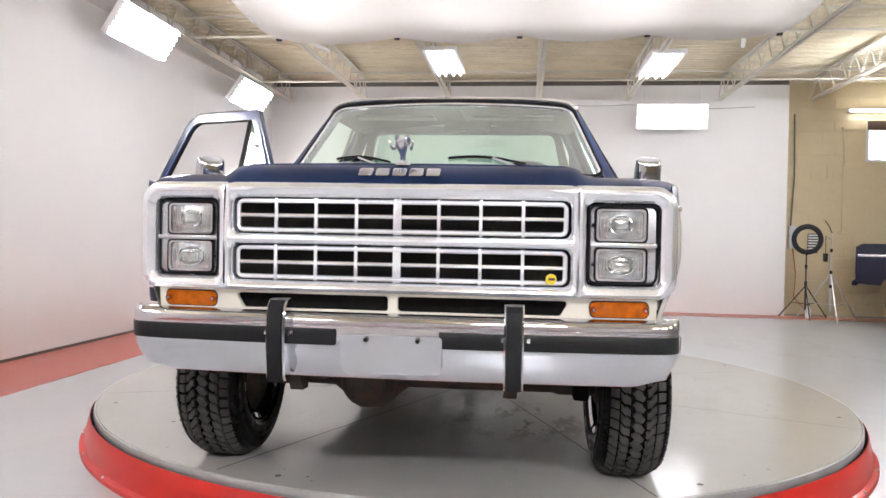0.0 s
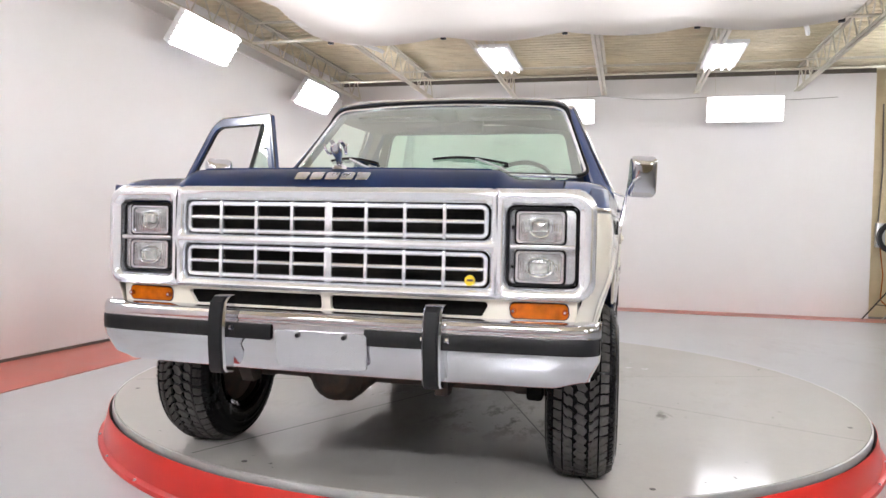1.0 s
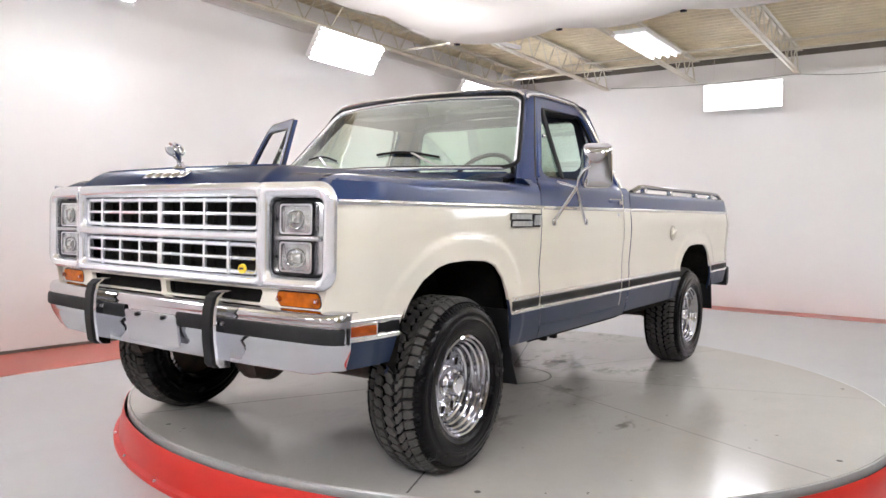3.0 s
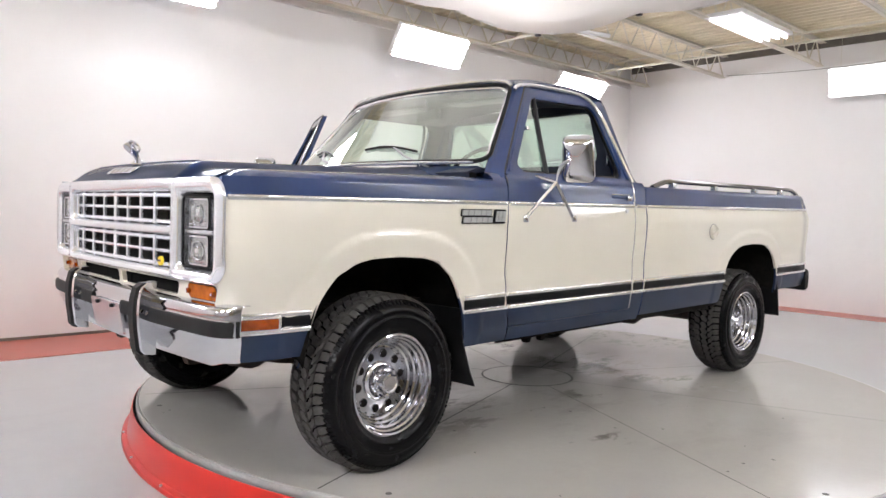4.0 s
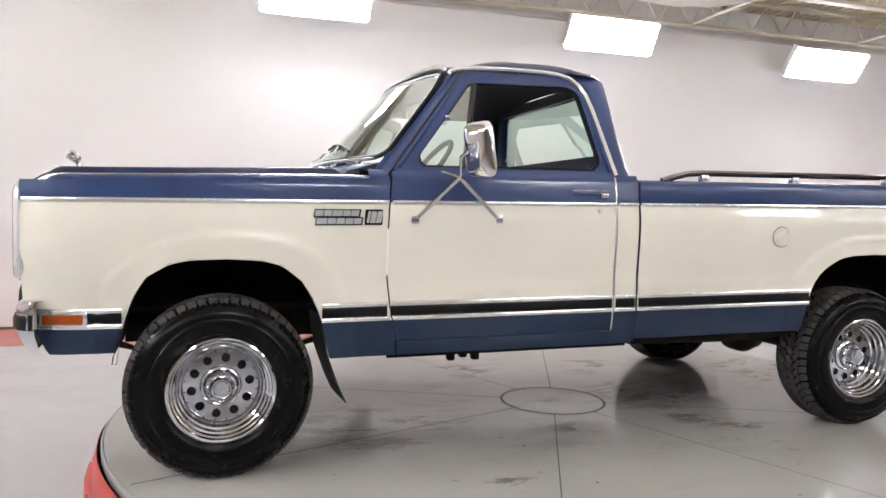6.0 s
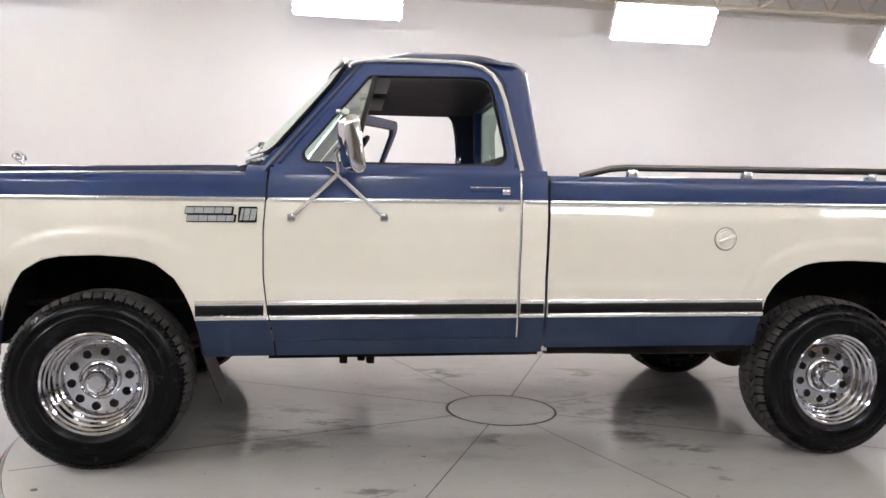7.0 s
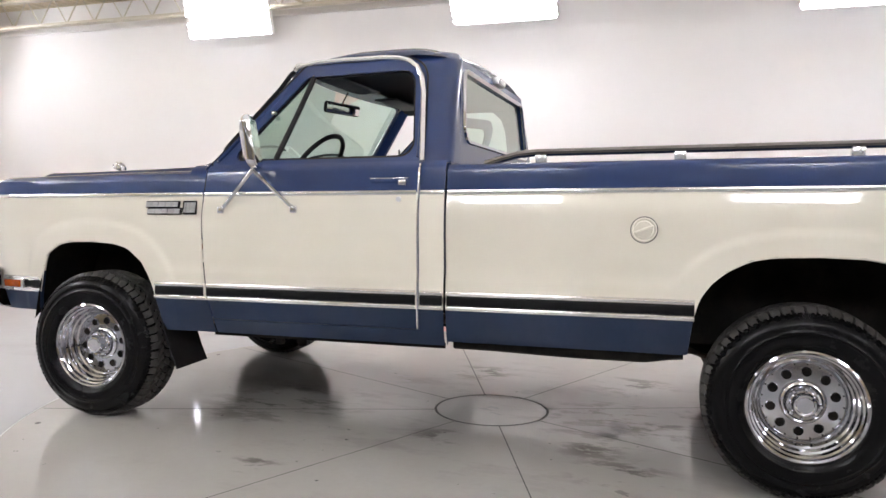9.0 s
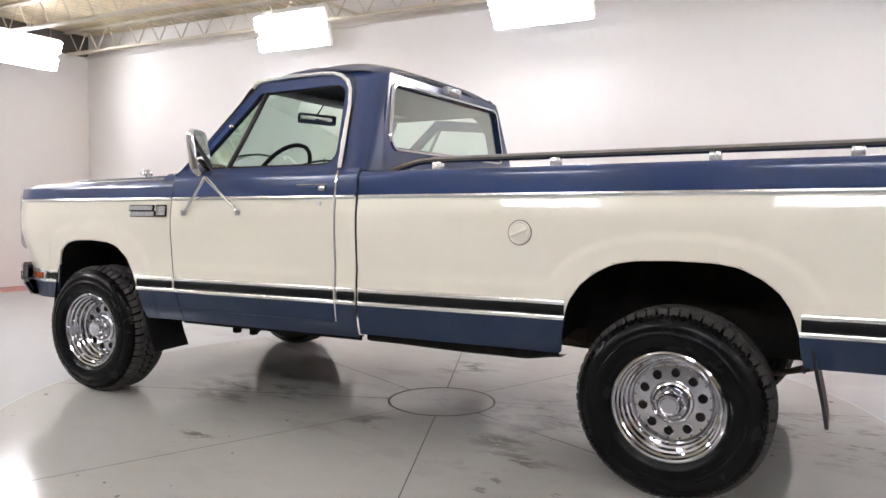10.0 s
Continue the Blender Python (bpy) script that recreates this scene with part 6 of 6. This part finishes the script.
tube(bm, [(-0.20, 1.15, 0.46), (-0.24, 0.2, AXLE_Z + 0.02)], 0.03, 10)
part("drive_shaft", bm, M_DARK, truck)
bm = bmesh.new()
tube(bm, [(0.28, 0.3, 0.50), (0.30, 1.5, 0.47), (0.30, 1.85, 0.47)], 0.026, 8)
tube(bm, [(0.30, 3.0, 0.46), (0.32, 3.2, 0.60), (0.46, 3.6, 0.58), (0.70, 4.1, 0.50), (0.74, 4.3, 0.47)], 0.026, 8)
lathe(bm, [(1.85, 0.03), (1.88, 0.085), (2.85, 0.085), (2.9, 0.03)], "y", 20, centre=(0.30, 0, 0.47))
part("exhaust", bm, M_RUST, truck, "rusty exhaust pipe and muffler", rake=True)
bm = bmesh.new()
box(bm, -0.88, -0.50, 2.0, 2.8, 0.44, 0.70, 0.05)
part("fuel_tank", bm, M_DARK, truck, "black fuel tank", rake=True)
bm = bmesh.new()
box(bm, -0.70, 0.70, -0.60, 0.55, 0.64, 0.66)
box(bm, -0.70, 0.70, -0.69, -0.62, 0.60, 1.20)
box(bm, -0.75, 0.75, 0.50, 0.56, 0.62, 1.20)
part("engine_bay", bm, M_DARK, truck, "dark engine bay", rake=True)
for x, y in ((0.86, 1.02), (0.86, 1.14), (0.80, 1.10)):
    bm = bmesh.new()
    box(bm, x - 0.02, x + 0.02, y - 0.018, y + 0.018, 0.425, 0.46, 0.008)
    part("body_mount_bolt", bm, M_DARK, truck)
bm = bmesh.new()
box(bm, 0.60, 0.90, 0.62, 1.20, 0.452, 0.475, 0.006)
part("cab_mount", bm, M_DARK, truck, rake=True)

# ---------------------------------------------------------------- wheels
TR_, TW = 0.378, 0.285


def build_wheel():
    w = bmesh.new()
    # x points outwards from the wheel's middle
    lathe(w, [(-0.12, 0.186), (0.002, 0.170), (0.016, 0.160), (0.022, 0.150), (0.023, 0.140), (0.026, 0.082), (0.030, 0.078)], "x", 60)
    lathe(w, [(0.118, 0.217), (0.126, 0.216), (0.129, 0.209), (0.124, 0.203), (0.110, 0.199), (0.105, 0.192), (0.090, 0.188), (0.084, 0.181), (0.064, 0.176), (0.058, 0.169), (0.036, 0.165), (0.030, 0.158), (0.016, 0.154)], "x", 72)
    lathe(w, [(0.118, 0.217), (0.09, 0.212), (-0.12, 0.190), (-0.13, 0.21)], "x", 60)
    wheel = part("wheel", w, M_WHEEL, truck, "chrome ten-hole steel wheel with a deep rim", smooth=24)
    for k in range(10):
        a = 2 * math.pi * (k + 0.25) / 10
        b = bmesh.new()
        lathe(b, [(0.0265, 0.0005), (0.0265, 0.0165), (0.0300, 0.0175), (0.024, 0.0200)], "x", 16, mats=[0, 1, 1], centre=(0, 0.117 * math.cos(a), 0.117 * math.sin(a)))
        part("hand_hole", b, [M_DARK, M_CHROME], wheel, "round dark hole")
    for k in range(20):
        a = 2 * math.pi * (k + 0.5) / 20
        b = bmesh.new()
        lathe(b, [(0.0275, 0.0005), (0.0270, 0.0028), (0.022, 0.0036)], "x", 7, centre=(0, 0.146 * math.cos(a), 0.146 * math.sin(a)))
        part("rivet", b, M_DARK, wheel)
    b = bmesh.new()
    lathe(b, [(0.022, 0.086), (0.034, 0.085), (0.039, 0.080), (0.042, 0.072), (0.060, 0.067), (0.066, 0.061), (0.064, 0.052), (0.070, 0.047), (0.094, 0.044), (0.100, 0.040), (0.1015, 0.033), (0.0985, 0.030), (0.0985, 0.001)], "x", 48)
    cap = part("hub_cap", b, M_CHROME, wheel, "chrome hub cap with a flat-ended cylinder")
    for k in range(8):
        a = 2 * math.pi * k / 8
        b = bmesh.new()
        lathe(b, [(0.050, 0.010), (0.068, 0.0095), (0.073, 0.006), (0.0735, 0.0005)], "x", 6, centre=(0, 0.0585 * math.cos(a), 0.0585 * math.sin(a)))
        part("nut", b, M_CHROME, cap)
    # dark brake drum closing the inner side
    b = bmesh.new()
    lathe(b, [(-0.128, 0.0005), (-0.128, 0.07), (-0.105, 0.10), (-0.10, 0.165), (-0.085, 0.187)], "x", 36)
    part("brake_drum", b, M_RUST, wheel, "rusty brown brake drum")
    # tyre: rounded shoulders, ridged glossy walls
    b = bmesh.new()
    hw = TW / 2
    half = [(hw - 0.024, 0.213), (hw - 0.016, 0.217), (hw - 0.011, 0.226), (hw - 0.010, 0.231), (hw - 0.004, 0.236), (hw - 0.002, 0.246), (hw + 0.001, 0.262), (hw + 0.0005, 0.276), (hw + 0.003, 0.278), (hw + 0.003, 0.284),
            (hw - 0.001, 0.287), (hw - 0.004, 0.304), (hw - 0.003, 0.307), (hw - 0.006, 0.318), (hw - 0.012, 0.333), (hw - 0.021, 0.345), (hw - 0.032, 0.352), (0.092, 0.3575), (0.078, 0.3600), (0.071, 0.3615), (0.030, 0.364), (0.0, 0.364)]
    prof = half + [(-x, r) for x, r in half[-2::-1]]
    lathe(b, prof, "x", 96)
    tyre = part("tyre", b, M_TYRE, wheel, "glossy black all-terrain tyre", smooth=50)
    # tread: five ribs of close set blocks with narrow grooves between them
    b = bmesh.new()
    count = 54
    da = 2 * math.pi / count
    for row, (x0, x1, off) in enumerate(((-0.109, -0.075, 0.0), (-0.069, -0.032, 0.55), (-0.026, 0.026, 0.2), (0.032, 0.069, 0.7), (0.075, 0.109, 0.3))):
        for k in range(count):
            a0 = da * (k + off + (0.06 if k % 3 == 0 else 0.0))
            xm, h = (x0 + x1) / 2, (x1 - x0) / 2
            lean = (0.10, 0.62, 0.45, 0.62, 0.10)[row] * (-1 if row > 2 else 1)
            g = 0.41 if k % 3 else 0.37
            if row == 2:
                quad = [(-0.45, -g * 1.12), (0.45, -g * 1.12), (0.62, -g * 0.5), (1.0, -g * 0.1), (0.62, g * 1.05), (-0.45, g * 1.12), (-0.62, g * 0.5), (-1.0, g * 0.1)]
            elif row in (1, 3):
                quad = [(-1, -g * 0.9), (-0.25, -g * 0.5), (0.05, -g * 1.15), (1, -g * 1.0), (1, g * 0.55), (0.25, g * 0.75), (-0.05, g * 1.2), (-0.85, g * 1.0)]
            else:
                quad = [(-1, -g), (-0.3, -g * 1.06), (0.3, -g * 0.94), (1, -g), (1, g), (0.3, g * 1.06), (-0.3, g * 0.94), (-1, g)]
            pts = [(xm + h * u, a0 + da * (w + lean * u * 0.5)) for u, w in quad]
            fall = lambda x: TR_ - 0.0005 - 11.0 * max(0.0, abs(x) - 0.062) ** 2
            low = [b.verts.new((x, (fall(x) - 0.016) * math.cos(a), (fall(x) - 0.016) * math.sin(a))) for x, a in pts]
            top = [b.verts.new((xm + (x - xm) * 0.95, fall(x) * math.cos(a0 + (a - a0) * 0.95), fall(x) * math.sin(a0 + (a - a0) * 0.95))) for x, a in pts]
            b.faces.new(top)
            for i in range(8):
                b.faces.new((low[i], low[(i + 1) % 8], top[(i + 1) % 8], top[i]))
    part("tread", b, M_TREAD, tyre, "worn block tread", smooth=0, weld=False)
    b = bmesh.new()
    for s in (-1, 1):
        for k in range(2 * count):
            a0 = da * (k / 2 + (0.0 if s < 0 else 0.3))
            w = 0.19 * da
            pr = ((0.106, 0.3575), (0.1150, 0.3545), (0.1245, 0.3455), (0.1300, 0.3370 if k % 2 else 0.3410))
            sheet(b, [[(s * (x + o), r * math.cos(a), r * math.sin(a)) for x, r in pr] for a, o in ((a0 - w, -0.004), (a0 - w * 0.85, 0.0008), (a0 + w * 0.85, 0.0008), (a0 + w, -0.004))])
    tagged(part("shoulder", b, M_TYRE, tyre, smooth=0, weld=False), kind="stuff")
    return wheel


w0 = build_wheel()
# where each wheel stands: middle x, axle y, steering angle; the tyre walls stand at x = 1.04 in front
w0.matrix_basis = Matrix.Translation((0.890, AXLE_F, AXLE_Z)) @ Matrix.Rotation(radians(2), 4, "Z")
for x, y, flip, roll in ((0.850, AXLE_R, 0, 40), (-0.890, AXLE_F, 1, 75), (-0.850, AXLE_R, 1, 15)):
    m = Matrix.Translation((x, y, AXLE_Z)) @ Matrix.Rotation(math.pi * flip, 4, "Z") @ Matrix.Rotation(radians(roll), 4, "X")
    copy_thing(w0, m)

# ---------------------------------------------------------------- things along the hall wall
def light_stand(x, y, top, ring):
    if ring:
        st = thing("ring_light", "black ring light on a tripod stand by the wall", "ring light", (x, y, FLOOR))
    else:
        st = thing("light_stand", "bare silver light stand with clamp arms", "light stand", (x, y, FLOOR))
    m = M_BLACKMETAL if ring else M_SATIN
    b = bmesh.new()
    tube(b, [(0, 0, 0.15), (0, 0, top * 0.55)], 0.016, 8)
    tube(b, [(0, 0, top * 0.5), (0, 0, top)], 0.011, 8)
    part("pole", b, m, st)
    for k in range(3):
        a = radians(20 + 120 * k)
        b = bmesh.new()
        r = 0.42 if ring else 0.52
        tube(b, [(0, 0, 0.55 if ring else 0.75), (r * math.cos(a), r * math.sin(a), 0.012)], 0.010, 6)
        tube(b, [(0, 0, 0.25), (r * 0.55 * math.cos(a), r * 0.55 * math.sin(a), 0.26)], 0.007, 6)
        part("leg", b, m, st)
    for z in (0.55, top * 0.55, top * 0.8):
        b = bmesh.new()
        lathe(b, [(z - 0.03, 0.012), (z - 0.025, 0.022), (z + 0.025, 0.022), (z + 0.03, 0.012)], "z", 12)
        part("collar", b, M_BLACKMETAL, st)
    if ring:
        b = bmesh.new()
        rings = [[((0.21 + 0.042 * math.cos(c)) * math.cos(a), -0.03 + 0.022 * math.sin(c), top + 0.23 + (0.21 + 0.042 * math.cos(c)) * math.sin(a)) for c in (2 * math.pi * j / 8 for j in range(8))] for a in (2 * math.pi * k / 40 for k in range(41))]
        loft(b, rings, caps=False)
        part("ring", b, M_BLACKMETAL, st, "black ring lamp, unlit")
        b = bmesh.new()
        tube(b, [(0, 0, top - 0.02), (0, 0, top + 0.03)], 0.02, 8)
        part("head_joint", b, M_BLACKMETAL, st)
    else:
        b = bmesh.new()
        tube(b, [(0, 0, top), (-0.06, -0.02, top + 0.12), (-0.12, -0.02, top + 0.2)], 0.008, 6)
        tube(b, [(-0.02, 0, top - 0.1), (-0.10, -0.02, top - 0.05), (-0.10, -0.02, top - 0.35)], 0.006, 6)
        box(b, -0.13, -0.07, -0.05, 0.01, top - 0.47, top - 0.33, 0.01)
        part("clamp_arm", b, M_BLACKMETAL, st)


light_stand(5.04, 9.30, 1.08, True)
light_stand(5.39, 9.2, 1.42, False)
b = bmesh.new()
box(b, 5.02, 5.16, WALL_Y + 0.30, WALL_Y + 0.385, 0.95, 1.35, 0.01)
tagged(part("fuse_box", b, M_SATIN), "grey metal electrical box on the block wall", "electrical box")
b = bmesh.new()
tube(b, [(5.08, WALL_Y + 0.36, 3.3), (5.10, WALL_Y + 0.36, 2.2), (5.06, WALL_Y + 0.36, 1.35)], 0.012, 8)
tagged(part("conduit", b, M_STEEL_DARK), "grey conduit running down the block wall", "conduit")
b = bmesh.new()
tube(b, [(5.10, WALL_Y + 0.35, 0.95), (5.14, WALL_Y + 0.3, 0.5), (5.10, WALL_Y + 0.25, 0.1), (5.3, WALL_Y + 0.0, FLOOR + 0.02)], 0.009, 6)
tagged(part("power_cord", b, M_AMBER), "orange extension cord hanging to the floor", "cord")
b = bmesh.new()
tube(b, [(6.60, WALL_Y + 0.385, 3.02), (5.92, WALL_Y + 0.385, 3.05), (5.92, WALL_Y + 0.385, 1.25)], 0.014, 8)
box(b, 5.88, 5.96, WALL_Y + 0.34, WALL_Y + 0.39, 3.02, 3.08, 0.006)
box(b, 5.87, 5.97, WALL_Y + 0.34, WALL_Y + 0.39, 1.22, 1.26, 0.006)
tagged(part("conduit", b, M_YWALL), "painted conduit on the block wall", "conduit")
b = bmesh.new()
ring_panel(b, rounded([(5.38, 2.15), (5.38, 2.45), (5.66, 2.45), (5.66, 2.15)], 0.004, 2), rounded([(5.395, 2.165), (5.395, 2.435), (5.645, 2.435), (5.645, 2.165)], 0.003, 2), lambda u, v, d: (u, WALL_Y + 0.372 + d, v), 0.012)
tagged(part("wall_patch", b, M_YWALL), "painted access hatch frame on block wall", "hatch")

win = tagged(part("window_1", ring_panel(bmesh.new(), [(6.28, 2.48), (6.28, 3.14), (7.9, 3.14), (7.9, 2.48)], [(6.32, 2.52), (6.32, 3.10), (7.86, 3.10), (7.86, 2.52)], lambda u, v, d: (u, WALL_Y + 0.35 + d, v), 0.04), M_PAN, smooth=0),
             "high window with daylight and a brown blind", "window", kind="structure")
b = bmesh.new()
box(b, 6.32, 7.86, WALL_Y + 0.375, WALL_Y + 0.385, 2.52, 3.10)
part("pane", b, M_SKYPANE, win, smooth=0)
b = bmesh.new()
box(b, 6.28, 7.9, WALL_Y + 0.30, WALL_Y + 0.35, 3.02, 3.18, 0.01)
part("blind", b, M_BROWN, win)
fl = thing("strip_light", "lit fluorescent strip fixture on the block wall", "light", (6.7, WALL_Y + 0.30, 3.33))
b = bmesh.new()
box(b, -0.75, 0.75, 0.0, 0.08, 0.0, 0.06, 0.006)
part("housing", b, M_PAN, fl)
b = bmesh.new()
tube(b, [(-0.72, -0.03, 0.02), (0.72, -0.03, 0.02)], 0.02, 8)
part("fluorescent_tube", b, M_TUBE_WEST, fl)

vent = thing("wall_vent", "white louvred vent panel leaning on the block wall", "vent", (5.44, WALL_Y + 0.37, 0.88))
b = bmesh.new()
box(b, -0.085, 0.085, 0.0, 0.02, 0.0, 0.34, 0.005)
part("backing", b, M_BLACKMETAL, vent)
for k in range(7):
    b = bmesh.new()
    box(b, -0.08, 0.08, -0.02, 0.0, 0.02 + 0.046 * k, 0.046 + 0.046 * k, 0.004)
    part("slat", b, M_PAN, vent)
bot = thing("spray_bottle", "white plastic spray bottle standing on the floor", "bottle", (5.13, 9.42, FLOOR))
b = bmesh.new()
lathe(b, [(0.0, 0.001), (0.0, 0.045), (0.14, 0.045), (0.175, 0.03), (0.20, 0.014), (0.22, 0.014)], "z", 16)
part("body", b, M_PAN, bot)
b = bmesh.new()
box(b, -0.05, 0.03, -0.015, 0.015, 0.215, 0.25, 0.006)
part("trigger", b, M_BLACKMETAL, bot)
for x0, x1, z0, z1 in ((-2.4, 0.6, 3.50, 3.46), (0.6, 2.2, 3.46, 3.40), (2.2, 4.3, 3.40, 3.36)):
    b = bmesh.new()
    tube(b, [(x0 + (x1 - x0) * w, WALL_Y - 0.03, z0 + (z1 - z0) * w - 0.05 * math.sin(math.pi * w)) for w in span(0, 1, 0.1)], 0.004, 5)
    tagged(part("lamp_cable", b, M_STEEL_DARK), "thin grey lamp cable slung along the wall top", "cable", "lamp cables")

# ---------------------------------------------------------------- a second pickup, parked by the hall wall
truck2 = thing("parked_pickup", "dark navy older pickup parked by the block wall", "truck", (5.88, 9.36, FLOOR), turn=-26)
b = bmesh.new()
prof = [(0.03, 0.66), (0.0, 0.80), (0.0, 1.12), (0.03, 1.22), (0.09, 1.255), (2.35, 1.255), (2.35, 0.60), (1.18, 0.60), (1.14, 0.72), (1.00, 0.86), (0.88, 0.89), (0.64, 0.89), (0.52, 0.86), (0.38, 0.72), (0.34, 0.62), (0.05, 0.64)]
plate(b, prof, lambda u, v, d: (u, d - 0.9, v), 0.16)
plate(b, prof, lambda u, v, d: (u, d + 0.5, v), 0.16)
box(b, 0.0, 0.06, -0.85, 0.6, 0.68, 1.22, 0.02)
box(b, 0.05, 2.3, -0.8, 0.55, 0.70, 0.74)
box(b, -0.05, 0.02, -0.80, 0.60, 0.60, 0.68, 0.02)
part("bed", b, M_NAVY, truck2)
b = bmesh.new()
loft(b, [[(u, y, v) for u, v in ((2.4, 0.55), (2.4, 1.2), (2.5, 1.75), (3.6, 1.78), (4.0, 1.25), (4.8, 1.2), (4.9, 0.6))] for y in (-0.9, -0.85, 0.6, 0.66)])
part("cab", b, M_NAVY, truck2)
b = bmesh.new()
box(b, 0.03, 2.3, -0.912, -0.895, 1.055, 1.095, 0.006)
part("side_trim", b, M_CHROME, truck2)
for u in (0.76, 4.15):
    b = bmesh.new()
    lathe(b, [(-0.12, 0.19), (-0.13, 0.24), (-0.11, 0.35), (0.11, 0.35), (0.13, 0.24), (0.12, 0.19)], "y", 40, centre=(u, -0.77, 0.355))
    wh = part("tyre", b, M_TYRE, truck2)
    b = bmesh.new()
    lathe(b, [(-0.12, 0.19), (-0.10, 0.17), (-0.06, 0.16), (-0.06, 0.05), (-0.10, 0.04), (-0.10, 0.001)], "y", 32, centre=(u, -0.77, 0.355))
    part("rim", b, M_SATIN, wh)
    b = bmesh.new()
    lathe(b, [(-0.1, 0.35), (0.1, 0.35)], "y", 32, centre=(u, 0.55, 0.355))
    part("tyre", b, M_TYRE, truck2)

# ---------------------------------------------------------------- marks on the turntable deck
rs = random.Random(7)
stains = thing("floor_stains", "dark tyre and oil stains on the turntable deck", "stain", (0, 0, 0))
stains["kind"] = "stuff"
MARKS = ((-0.75, 1.75, 0.06, 0.05, 2), (-0.45, 2.60, 0.05, 0.05, 5), (0.70, 1.74, 0.03, 0.03, 1), (1.17, 2.68, 0.09, 0.05, 3), (1.10, 2.92, 0.06, 0.03, 2), (1.27, 0.94, 0.035, 0.018, 2), (0.80, 2.52, 0.05, 0.04, 2),
         (0.32, 2.62, 0.17, 0.10, 6), (0.25, 2.73, 0.03, 0.02, 1), (0.28, 0.60, 0.04, 0.03, 2), (0.14, 1.92, 0.10, 0.04, 4), (0.16, 1.88, 0.03, 0.03, 1), (-0.35, 1.20, 0.12, 0.05, 3), (-0.62, 1.05, 0.10, 0.04, 2))
DOTS = ((0.70, 0.99), (0.85, 0.97), (0.95, 1.20), (0.68, 1.30), (1.07, 1.36), (1.28, 2.19), (1.25, 2.36), (-0.20, 2.35), (0.05, 2.0), (1.62, 0.35), (1.75, -0.10), (0.95, -0.25), (0.40, -0.35), (-0.55, -0.25))
for cx_, cy_, rx, ry, n in MARKS + tuple((x, y, 0.016, 0.022, 1) for x, y in DOTS):
    b = bmesh.new()
    for k in range(n):
        x0, y0 = cx_ + rs.uniform(-rx, rx), cy_ + rs.uniform(-ry, ry)
        a0, sx, sy, sd = rs.uniform(-0.4, 0.4) + 1.3, rx * rs.uniform(0.3, 0.7), max(0.006, ry * rs.uniform(0.2, 0.5)), rs.uniform(0, 50)
        line = []
        for j in range(26):
            a = 2 * math.pi * j / 26
            r = 0.6 + 0.8 * noise.noise((math.cos(a) * 1.8 + sd, math.sin(a) * 1.8, sd)) + 0.25 * noise.noise((math.cos(a) * 6 + sd, math.sin(a) * 6, sd))
            u, v = sx * max(0.15, r) * math.cos(a), sy * max(0.15, r) * math.sin(a)
            line.append(b.verts.new((x0 + u * math.cos(a0) - v * math.sin(a0), y0 + u * math.sin(a0) + v * math.cos(a0), 0.0012 + 0.0001 * k)))
        b.faces.new(line)
    bmesh.ops.triangulate(b, faces=b.faces[:])
    part("stain", b, M_STAIN, stains, smooth=0, weld=False)

# painted blocks of the hall wall, laid in courses
for course in range(20):
    z = FLOOR + 0.2 * course
    for k in range(10):
        x = 4.96 + 0.4 * k + (0.2 if course % 2 else 0.0)
        if x + 0.4 < 9.0:
            ob = new("block", block)
            ob.parent = hall
            ob.location = (x, WALL_Y + 0.40, z)
